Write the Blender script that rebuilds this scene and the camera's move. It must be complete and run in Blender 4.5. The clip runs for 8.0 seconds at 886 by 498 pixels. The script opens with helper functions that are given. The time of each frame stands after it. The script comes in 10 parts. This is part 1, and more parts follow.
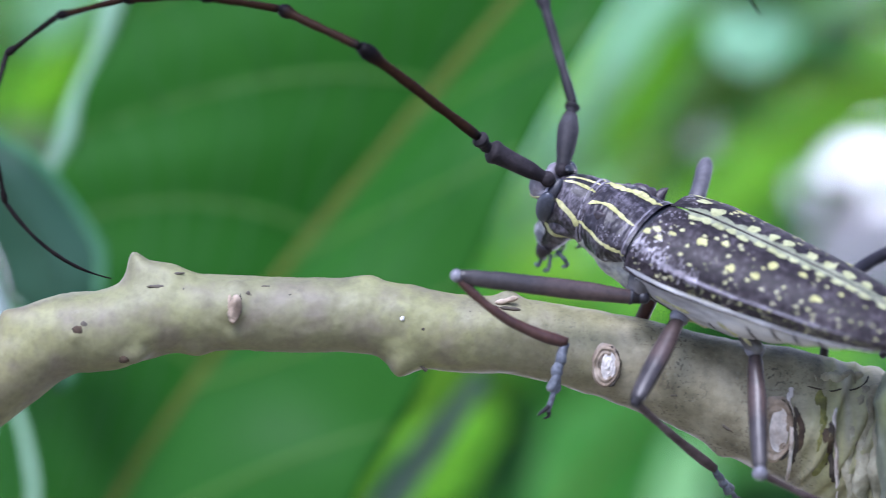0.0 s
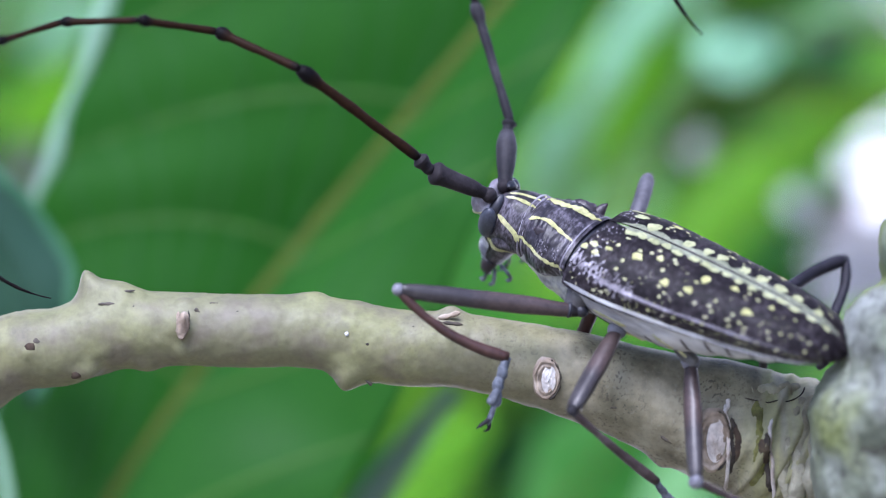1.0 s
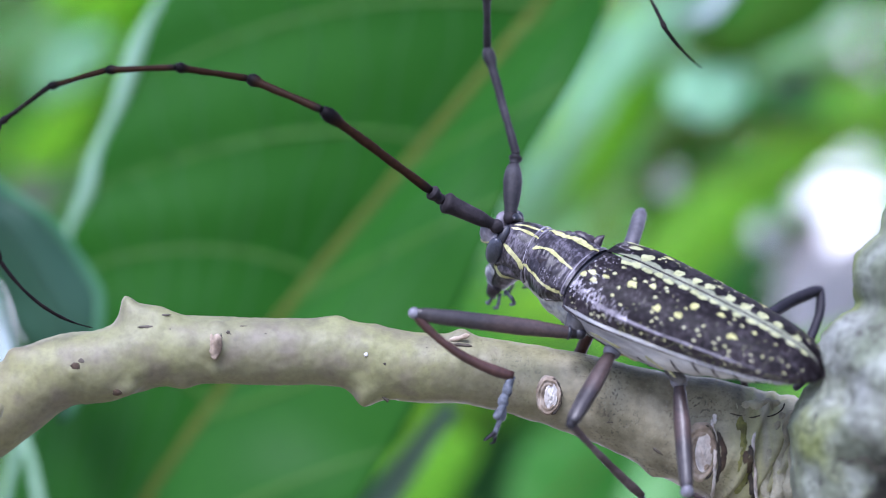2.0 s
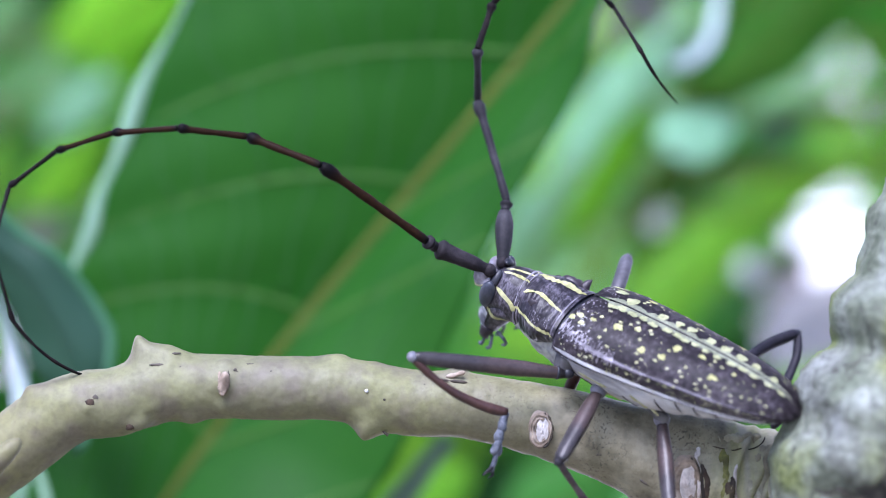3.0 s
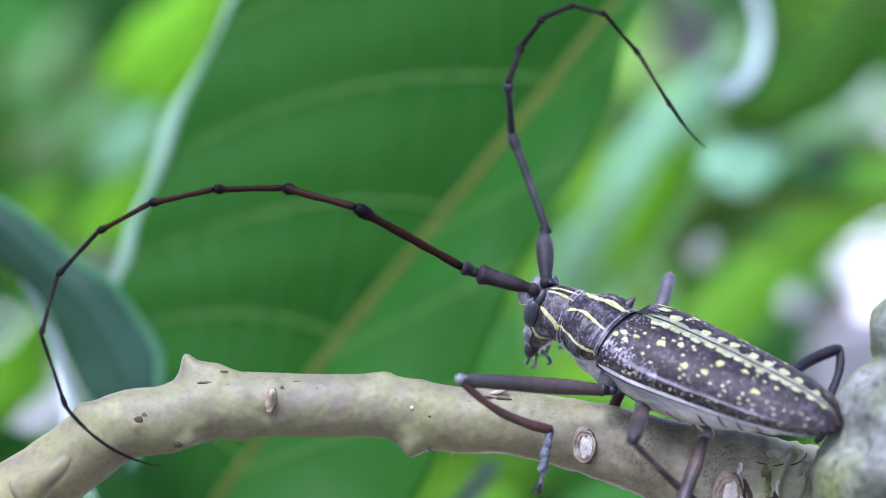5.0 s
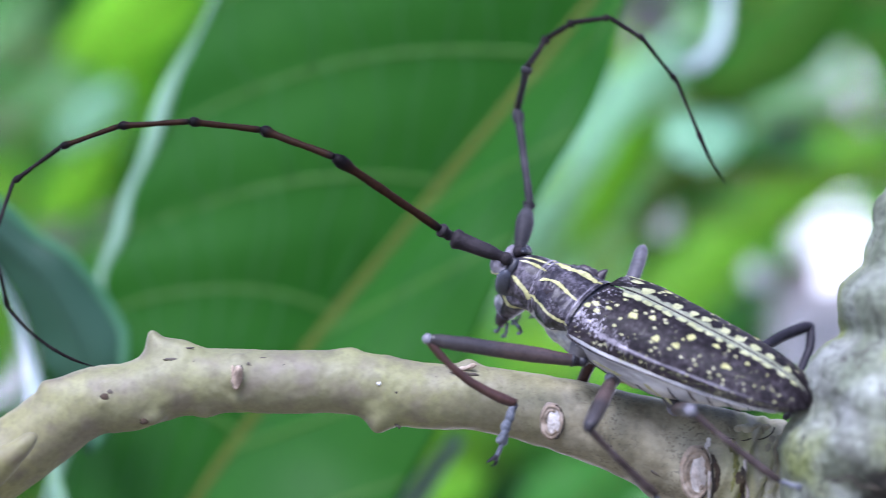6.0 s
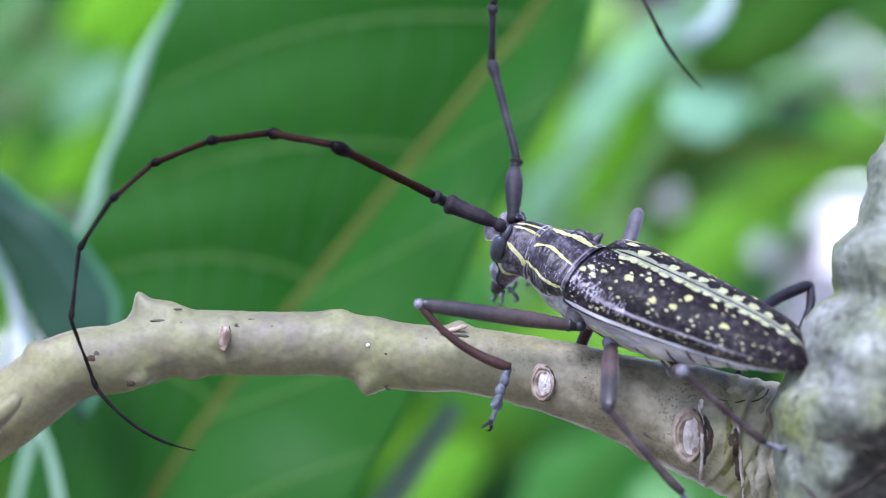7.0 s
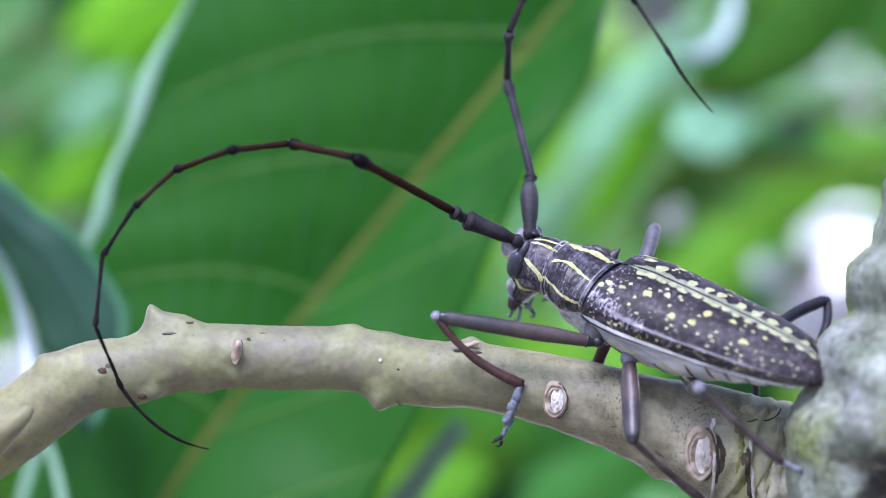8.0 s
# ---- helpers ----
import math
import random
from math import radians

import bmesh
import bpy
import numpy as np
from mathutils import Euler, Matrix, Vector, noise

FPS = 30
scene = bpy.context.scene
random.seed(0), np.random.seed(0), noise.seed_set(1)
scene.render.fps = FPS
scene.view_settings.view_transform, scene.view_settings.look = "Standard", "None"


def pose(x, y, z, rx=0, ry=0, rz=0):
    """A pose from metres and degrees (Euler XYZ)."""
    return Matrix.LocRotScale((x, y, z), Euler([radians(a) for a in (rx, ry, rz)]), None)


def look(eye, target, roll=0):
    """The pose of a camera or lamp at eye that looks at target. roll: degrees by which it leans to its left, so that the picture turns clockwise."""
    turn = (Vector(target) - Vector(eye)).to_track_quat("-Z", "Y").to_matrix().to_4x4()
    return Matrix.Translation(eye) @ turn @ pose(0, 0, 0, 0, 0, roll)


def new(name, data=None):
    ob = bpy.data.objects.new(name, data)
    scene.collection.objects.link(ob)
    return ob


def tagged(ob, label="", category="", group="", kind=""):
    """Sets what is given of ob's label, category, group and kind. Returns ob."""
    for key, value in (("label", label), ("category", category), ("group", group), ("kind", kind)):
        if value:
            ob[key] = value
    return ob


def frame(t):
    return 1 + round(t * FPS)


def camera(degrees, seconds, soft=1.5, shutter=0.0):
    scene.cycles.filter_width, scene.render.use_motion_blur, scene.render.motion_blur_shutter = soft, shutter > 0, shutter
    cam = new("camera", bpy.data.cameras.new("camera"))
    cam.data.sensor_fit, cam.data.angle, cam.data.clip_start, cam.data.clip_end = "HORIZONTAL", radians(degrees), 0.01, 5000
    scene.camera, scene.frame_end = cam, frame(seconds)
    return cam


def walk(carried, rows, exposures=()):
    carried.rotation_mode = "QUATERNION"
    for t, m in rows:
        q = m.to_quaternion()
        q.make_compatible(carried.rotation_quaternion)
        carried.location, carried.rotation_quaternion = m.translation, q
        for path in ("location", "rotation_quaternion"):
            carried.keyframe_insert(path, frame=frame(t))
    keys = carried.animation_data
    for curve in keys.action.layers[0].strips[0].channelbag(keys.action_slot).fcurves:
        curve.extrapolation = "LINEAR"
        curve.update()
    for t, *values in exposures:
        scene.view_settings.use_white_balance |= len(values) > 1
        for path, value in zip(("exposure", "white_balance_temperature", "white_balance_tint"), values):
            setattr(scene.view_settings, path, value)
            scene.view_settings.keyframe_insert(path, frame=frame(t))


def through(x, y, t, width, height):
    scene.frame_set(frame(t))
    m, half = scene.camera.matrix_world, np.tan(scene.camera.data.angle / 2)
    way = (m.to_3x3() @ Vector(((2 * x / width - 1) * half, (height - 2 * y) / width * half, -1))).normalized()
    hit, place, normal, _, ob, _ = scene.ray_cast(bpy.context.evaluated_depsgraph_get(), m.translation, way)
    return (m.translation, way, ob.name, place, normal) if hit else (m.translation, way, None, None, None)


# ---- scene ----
from mathutils.bvhtree import BVHTree

# Lengths are written in millimetres and scaled by MM; the twig hangs at height H.
MM, H = 0.001, 1.5


def at(x, y, z):
    return Vector((x * MM, y * MM, H + z * MM))


cam = camera(15.0, 8.0, soft=0.7, shutter=0.5)
cam.data.dof.use_dof = True
cam.data.dof.aperture_fstop = 14.0
walk(cam, [
    (0, look((-0.00930, -0.22767, H - 0.00089), (-0.00341, 0.02226, H - 0.00118), 0.369)),
    (0.5, look((-0.00150, -0.22997, H + 0.00081), (-0.00062, 0.02002, H - 0.00090), -0.295)),
    (1, look((0.00000, -0.23293, H + 0.00000), (0.00000, 0.01707, H + 0.00000), 0.000)),
    (1.5, look((-0.00417, -0.24369, H + 0.00000), (-0.00096, 0.00629, H + 0.00099), 0.227)),
    (3, look((-0.00553, -0.26746, H + 0.00119), (-0.00091, -0.01754, H + 0.00511), -0.015)),
    (3.5, look((-0.00386, -0.26973, H + 0.00313), (-0.00085, -0.01979, H + 0.00724), 0.030)),
    (4, look((-0.00146, -0.27067, H + 0.00228), (-0.00164, -0.02072, H + 0.00747), 0.024)),
    (4.5, look((-0.00411, -0.26937, H - 0.00092), (-0.00367, -0.01947, H + 0.00641), -0.215)),
    (4.7, look((-0.00383, -0.27093, H - 0.00227), (-0.00423, -0.02107, H + 0.00627), -0.251)),
    (5.8, look((-0.00857, -0.26838, H - 0.00225), (-0.00337, -0.01852, H + 0.00456), -0.031)),
    (6, look((-0.00579, -0.26955, H - 0.00191), (-0.00177, -0.01966, H + 0.00438), -0.377)),
    (6.5, look((-0.00205, -0.26806, H - 0.00731), (-0.00010, -0.01823, H + 0.00159), -0.348)),
    (7, look((-0.00255, -0.26667, H - 0.00570), (-0.00078, -0.01677, H + 0.00123), -0.419)),
    (7.5, look((-0.00501, -0.26682, H - 0.00519), (-0.00191, -0.01694, H + 0.00194), 0.071)),
    (8, look((-0.00545, -0.26608, H - 0.00546), (-0.00196, -0.01623, H + 0.00243), 0.165)),
], exposures=[(0, 1.19, 5450, 20), (1.5, 1.21, 5450, 22), (3, 1.26, 5450, 24), (8, 1.26, 5450, 24)])

# ---- light ----
world = bpy.data.worlds.new("sky")
scene.world = world
world.use_nodes = True
wn = world.node_tree.nodes
sky = wn.new("ShaderNodeTexSky")
sky.sky_type = "NISHITA"
sky.sun_disc = False
sky.sun_elevation, sky.sun_rotation = radians(55), radians(203)
sky.air_density, sky.dust_density = 1.0, 2.0
wn["Background"].inputs["Strength"].default_value = 0.125
world.node_tree.links.new(sky.outputs["Color"], wn["Background"].inputs["Color"])

sun = new("sun", bpy.data.lights.new("sun", "SUN"))
sun.data.energy, sun.data.angle, sun.data.color = 2.4, radians(27), (1.0, 0.98, 0.96)
sun.matrix_world = look((-0.42, -1.0, H + 1.55), (0, 0, H))


# ---- materials ----
def material(name, rough=0.5, spec=0.5):
    m = bpy.data.materials.new(name)
    m.use_nodes = True
    b = m.node_tree.nodes["Principled BSDF"]
    b.inputs["Roughness"].default_value = rough
    b.inputs["Specular IOR Level"].default_value = spec
    return m, m.node_tree.nodes, m.node_tree.links, b


def noise_node(n, l, scale, detail=4.0, stretch=(1, 1, 1), space="Object"):
    tc, mp, nz = n.new("ShaderNodeTexCoord"), n.new("ShaderNodeMapping"), n.new("ShaderNodeTexNoise")
    mp.inputs["Scale"].default_value = stretch
    nz.inputs["Scale"].default_value, nz.inputs["Detail"].default_value = scale, detail
    l.new(tc.outputs[space], mp.inputs["Vector"])
    l.new(mp.outputs["Vector"], nz.inputs["Vector"])
    return nz.outputs["Fac"]


def ramp(n, l, fac, stops):
    r = n.new("ShaderNodeValToRGB")
    e = r.color_ramp.elements
    while len(e) < len(stops):
        e.new(0.5)
    for k, (p, c) in zip(e, stops):
        k.position, k.color = p, (*c, 1)
    l.new(fac, r.inputs["Fac"])
    return r.outputs["Color"]


def mixed(n, l, fac, a, b, mode="MIX"):
    x = n.new("ShaderNodeMix")
    x.data_type, x.blend_type = "RGBA", mode
    for socket, v in ((0, fac), (6, a), (7, b)):
        if isinstance(v, (int, float)):
            x.inputs[socket].default_value = v
        elif isinstance(v, tuple):
            x.inputs[socket].default_value = (*v, 1)
        else:
            l.new(v, x.inputs[socket])
    return x.outputs[2]


def bumped(n, l, b, fac, strength, depth):
    k = n.new("ShaderNodeBump")
    k.inputs["Strength"].default_value, k.inputs["Distance"].default_value = strength, depth
    l.new(fac, k.inputs["Height"])
    l.new(k.outputs["Normal"], b.inputs["Normal"])


def mottled(name, dark, mid, light, rough, coarse, fine, relief=0.4, depth=0.00006, spec=0.5, stretch=(1, 1, 1), rough2=None):
    """A surface mottled at two scales (lengths per metre), with fine relief."""
    m, n, l, b = material(name, rough, spec)
    big, small = noise_node(n, l, coarse, 5, stretch), noise_node(n, l, fine, 6, stretch)
    base = ramp(n, l, big, [(0.3, dark), (0.5, mid), (0.72, light)])
    grain = ramp(n, l, small, [(0.3, (0.62, 0.62, 0.62)), (0.7, (1.0, 1.0, 1.0))])
    l.new(mixed(n, l, 1.0, base, grain, "MULTIPLY"), b.inputs["Base Color"])
    r = n.new("ShaderNodeMapRange")
    r.inputs["To Min"].default_value, r.inputs["To Max"].default_value = rough, rough2 or min(1, rough + 0.25)
    l.new(small, r.inputs["Value"])
    l.new(r.outputs["Result"], b.inputs["Roughness"])
    bumped(n, l, b, small, relief, depth)
    return m


def leafy(name, dark, light, through, rough, coarse=60, thin=0.35, spec=0.22):
    """A leaf blade: glossy skin over a body that lets some light through."""
    m, n, l, b = material(name, rough, spec)
    big, small = noise_node(n, l, coarse, 3), noise_node(n, l, coarse * 14, 5)
    col = mixed(n, l, 0.25, ramp(n, l, big, [(0.3, dark), (0.7, light)]), ramp(n, l, small, [(0.35, dark), (0.65, light)]))
    l.new(col, b.inputs["Base Color"])
    bumped(n, l, b, small, 0.25, 0.0002)
    t, add = n.new("ShaderNodeBsdfTranslucent"), n.new("ShaderNodeMixShader")
    t.inputs["Color"].default_value = (*through, 1)
    add.inputs["Fac"].default_value = thin
    l.new(b.outputs["BSDF"], add.inputs[1])
    l.new(t.outputs["BSDF"], add.inputs[2])
    l.new(add.outputs["Shader"], n["Material Output"].inputs["Surface"])
    return m


SHELL = mottled("dark_shell", (0.022, 0.015, 0.019), (0.042, 0.031, 0.038), (0.08, 0.063, 0.075), 0.34, 520, 2600, 0.8, 0.00007, 0.45)
def furred(name, dark, mid, hair, cover, rough=0.38):
    """Dark shell half hidden by patches of short pale hair."""
    m, n, l, b = material(name, rough, 0.3)
    big, small, tiny = noise_node(n, l, 700, 5), noise_node(n, l, 2200, 6), noise_node(n, l, 7000, 3, (1, 0.35, 0.35))
    shell = ramp(n, l, small, [(0.3, dark), (0.65, mid)])
    patch = ramp(n, l, mixed(n, l, 0.45, big, small), [(0.5 - cover * 0.12, (0, 0, 0)), (0.62 - cover * 0.12, (1, 1, 1))])
    where = mixed(n, l, 1.0, patch, ramp(n, l, tiny, [(0.38, (0.1, 0.1, 0.1)), (0.6, (1, 1, 1))]), "MULTIPLY")
    l.new(mixed(n, l, where, shell, hair), b.inputs["Base Color"])
    bumped(n, l, b, mixed(n, l, 0.5, small, tiny), 0.9, 0.00007)
    return m


HIP = mottled("hip_shell", (0.035, 0.032, 0.036), (0.12, 0.115, 0.118), (0.27, 0.265, 0.245), 0.5, 380, 2600, 0.5, 0.00004)
WING = furred("wing_shell", (0.012, 0.009, 0.011), (0.036, 0.028, 0.034), (0.095, 0.078, 0.092), 0.15, 0.5)
FURSHELL = furred("downy_shell", (0.010, 0.008, 0.010), (0.030, 0.025, 0.032), (0.125, 0.112, 0.135), 0.3)
LIMB = mottled("limb_shell", (0.028, 0.018, 0.018), (0.057, 0.040, 0.039), (0.12, 0.093, 0.093), 0.42, 500, 3000, 0.6, 0.00004, 0.35)
RUST = mottled("rusty_limb", (0.03, 0.013, 0.010), (0.06, 0.024, 0.018), (0.09, 0.045, 0.035), 0.35, 500, 3000, 0.5, 0.00003)
def banded(name, shaft, knot, rough):
    """Antenna skin: reddish shaft, black towards the far joint."""
    m, n, l, b = material(name, rough, 0.08)
    tc, sep = n.new("ShaderNodeTexCoord"), n.new("ShaderNodeSeparateXYZ")
    l.new(tc.outputs["Generated"], sep.inputs["Vector"])
    small = noise_node(n, l, 3200, 5)
    along = ramp(n, l, sep.outputs["X"], [(0.0, knot), (0.12, shaft), (0.82, shaft), (0.93, knot)])
    l.new(mixed(n, l, 1.0, along, ramp(n, l, small, [(0.3, (0.6, 0.6, 0.6)), (0.7, (1, 1, 1))]), "MULTIPLY"), b.inputs["Base Color"])
    bumped(n, l, b, small, 0.6, 0.00003)
    return m


def thigh_skin():
    """Thigh: dark ring near the hip, reddish brown, slate towards a dark knee."""
    m, n, l, b = material("thigh_skin", 0.38, 0.4)
    tc, sep = n.new("ShaderNodeTexCoord"), n.new("ShaderNodeSeparateXYZ")
    l.new(tc.outputs["Generated"], sep.inputs["Vector"])
    small, big = noise_node(n, l, 3000, 5), noise_node(n, l, 450, 4)
    along = ramp(n, l, sep.outputs["X"], [(0.0, (0.012, 0.010, 0.012)), (0.05, (0.012, 0.010, 0.012)), (0.08, (0.075, 0.052, 0.048)), (0.5, (0.085, 0.060, 0.056)), (0.62, (0.055, 0.046, 0.048)), (0.92, (0.066, 0.057, 0.058)), (1.0, (0.012, 0.010, 0.013))])
    hue = mixed(n, l, 1.0, along, ramp(n, l, big, [(0.3, (0.6, 0.6, 0.6)), (0.7, (1.0, 1.0, 1.0))]), "MULTIPLY")
    l.new(mixed(n, l, 1.0, hue, ramp(n, l, small, [(0.3, (0.62, 0.62, 0.62)), (0.7, (1, 1, 1))]), "MULTIPLY"), b.inputs["Base Color"])
    bumped(n, l, b, small, 0.6, 0.00004)
    return m


THIGH = thigh_skin()
KNEE = mottled("knee_shell", (0.08, 0.078, 0.092), (0.18, 0.175, 0.205), (0.3, 0.295, 0.335), 0.4, 600, 3000, 0.6, 0.00004)
HORN = banded("antenna_shell", (0.023, 0.0105, 0.005), (0.005, 0.004, 0.0045), 0.6)
SCAPE = mottled("scape_shell", (0.010, 0.008, 0.010), (0.021, 0.017, 0.02), (0.042, 0.035, 0.04), 0.55, 600, 3500, 0.9, 0.00006, 0.18)
FARTHIGH = mottled("lilac_thigh", (0.05, 0.046, 0.056), (0.095, 0.088, 0.105), (0.15, 0.14, 0.165), 0.45, 500, 3000, 0.6, 0.00004)
NAVY = mottled("blue_black_limb", (0.010, 0.009, 0.014), (0.02, 0.018, 0.027), (0.035, 0.032, 0.046), 0.45, 500, 3000, 0.6, 0.00004, 0.25)
SLATE = mottled("slate_limb", (0.014, 0.0125, 0.015), (0.027, 0.025, 0.029), (0.058, 0.054, 0.062), 0.5, 420, 3000, 0.8, 0.00005, 0.18)
TIPHORN = mottled("antenna_tip", (0.007, 0.005, 0.006), (0.013, 0.010, 0.010), (0.022, 0.017, 0.016), 0.65, 600, 3500, 0.7, 0.00003, 0.12)
EYE = mottled("eye", (0.03, 0.033, 0.048), (0.05, 0.055, 0.078), (0.075, 0.082, 0.11), 0.28, 800, 6000, 0.3, 0.00002)
EYETOP = mottled("eye_top", (0.012, 0.012, 0.018), (0.022, 0.022, 0.032), (0.035, 0.035, 0.05), 0.35, 800, 6000, 0.3, 0.00002)
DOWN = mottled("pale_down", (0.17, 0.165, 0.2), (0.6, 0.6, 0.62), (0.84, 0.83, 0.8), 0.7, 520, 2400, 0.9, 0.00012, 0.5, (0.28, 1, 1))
LILAC = mottled("lilac_down", (0.09, 0.075, 0.09), (0.38, 0.35, 0.39), (0.68, 0.65, 0.69), 0.5, 650, 3200, 0.8, 0.00006)
RIMDOWN = mottled("rim_down", (0.09, 0.078, 0.095), (0.22, 0.2, 0.235), (0.44, 0.42, 0.47), 0.5, 650, 3200, 0.8, 0.00006)
FLANK = mottled("flank_down", (0.08, 0.075, 0.085), (0.42, 0.42, 0.42), (0.68, 0.68, 0.52), 0.7, 700, 2400, 0.8, 0.0001)
YELLOW = mottled("yellow_down", (0.33, 0.32, 0.12), (0.49, 0.48, 0.21), (0.6, 0.58, 0.34), 0.8, 700, 4000, 0.6, 0.00005)
PALEYELLOW = mottled("pale_yellow_down", (0.36, 0.35, 0.16), (0.5, 0.49, 0.27), (0.62, 0.6, 0.42), 0.8, 700, 4000, 0.6, 0.00005)
GREYGREEN = mottled("grey_green_down", (0.155, 0.165, 0.105), (0.235, 0.25, 0.17), (0.32, 0.33, 0.23), 0.8, 700, 4000, 0.6, 0.00005)
SCALLOP = mottled("scallop_down", (0.27, 0.28, 0.14), (0.39, 0.4, 0.21), (0.48, 0.49, 0.29), 0.8, 700, 4000, 0.6, 0.00005)
TARSUS = mottled("blue_grey_down", (0.04, 0.046, 0.062), (0.12, 0.132, 0.16), (0.27, 0.285, 0.33), 0.65, 1300, 5000, 0.8, 0.00008)
def barky():
    """Twig bark: smooth and pale green on young wood, grey-brown and rougher on old wood towards the stem (+x)."""
    m, n, l, b = material("green_grey_bark", 0.55, 0.4)
    tc, sep, age = n.new("ShaderNodeTexCoord"), n.new("ShaderNodeSeparateXYZ"), n.new("ShaderNodeMapRange")
    l.new(tc.outputs["Object"], sep.inputs["Vector"])
    age.inputs["From Min"].default_value, age.inputs["From Max"].default_value = -0.004, 0.016
    l.new(sep.outputs["X"], age.inputs["Value"])
    big, mid, small = noise_node(n, l, 130, 4), noise_node(n, l, 420, 6), noise_node(n, l, 1900, 5)
    young = ramp(n, l, big, [(0.3, (0.15, 0.135, 0.09)), (0.47, (0.186, 0.182, 0.095)), (0.68, (0.23, 0.232, 0.102))])
    tip = n.new("ShaderNodeMapRange")
    tip.inputs["From Min"].default_value, tip.inputs["From Max"].default_value = -0.027, -0.043
    l.new(sep.outputs["X"], tip.inputs["Value"])
    young = mixed(n, l, ramp(n, l, tip.outputs["Result"], [(0.0, (0, 0, 0)), (1.0, (0.7, 0.7, 0.7))]), young, (0.27, 0.255, 0.085))
    lilac = mixed(n, l, ramp(n, l, mid, [(0.46, (0, 0, 0)), (0.68, (0.6, 0.6, 0.6))]), young, (0.142, 0.115, 0.094))
    worn = ramp(n, l, noise_node(n, l, 260, 5), [(0.58, (0, 0, 0)), (0.7, (0.45, 0.45, 0.45))])
    lilac = mixed(n, l, worn, lilac, (0.085, 0.075, 0.058))
    old = ramp(n, l, mid, [(0.3, (0.105, 0.09, 0.056)), (0.48, (0.222, 0.2, 0.13)), (0.7, (0.36, 0.335, 0.232))])
    wood = mixed(n, l, age.outputs["Result"], lilac, old)
    speck = ramp(n, l, noise_node(n, l, 4200, 3), [(0.55, (0, 0, 0)), (0.64, (0.75, 0.75, 0.75))])
    speck = mixed(n, l, 1.0, speck, ramp(n, l, age.outputs["Result"], [(0.0, (0.12, 0.12, 0.12)), (1.0, (1, 1, 1))]), "MULTIPLY")
    speck = mixed(n, l, 1.0, speck, ramp(n, l, noise_node(n, l, 300, 3), [(0.4, (0.12, 0.12, 0.12)), (0.62, (1, 1, 1))]), "MULTIPLY")
    wood = mixed(n, l, speck, wood, (0.03, 0.026, 0.02))
    fleck = ramp(n, l, noise_node(n, l, 2600, 4), [(0.6, (0, 0, 0)), (0.7, (0.35, 0.35, 0.35))])
    fleck = mixed(n, l, 1.0, fleck, ramp(n, l, age.outputs["Result"], [(0.0, (0.25, 0.25, 0.25)), (1.0, (1, 1, 1))]), "MULTIPLY")
    wood = mixed(n, l, fleck, wood, (0.3, 0.29, 0.22))
    near = n.new("ShaderNodeMapRange")
    near.inputs["From Min"].default_value, near.inputs["From Max"].default_value = 0.0195, 0.022
    l.new(sep.outputs["X"], near.inputs["Value"])
    bands = noise_node(n, l, 420, 5, (1, 0.16, 0.16))
    rings = ramp(n, l, bands, [(0.26, (0.06, 0.05, 0.035)), (0.4, (0.24, 0.225, 0.14)), (0.52, (0.37, 0.37, 0.18)), (0.62, (0.35, 0.335, 0.24)), (0.74, (0.52, 0.5, 0.4))])
    half = ramp(n, l, near.outputs["Result"], [(0.0, (0, 0, 0)), (1.0, (0.75, 0.75, 0.75))])
    wood = mixed(n, l, half, wood, rings)
    l.new(mixed(n, l, 1.0, wood, ramp(n, l, small, [(0.28, (0.78, 0.78, 0.78)), (0.6, (1, 1, 1))]), "MULTIPLY"), b.inputs["Base Color"])
    bumped(n, l, b, mixed(n, l, 0.5, mid, small), 0.35, 0.00012)
    return m


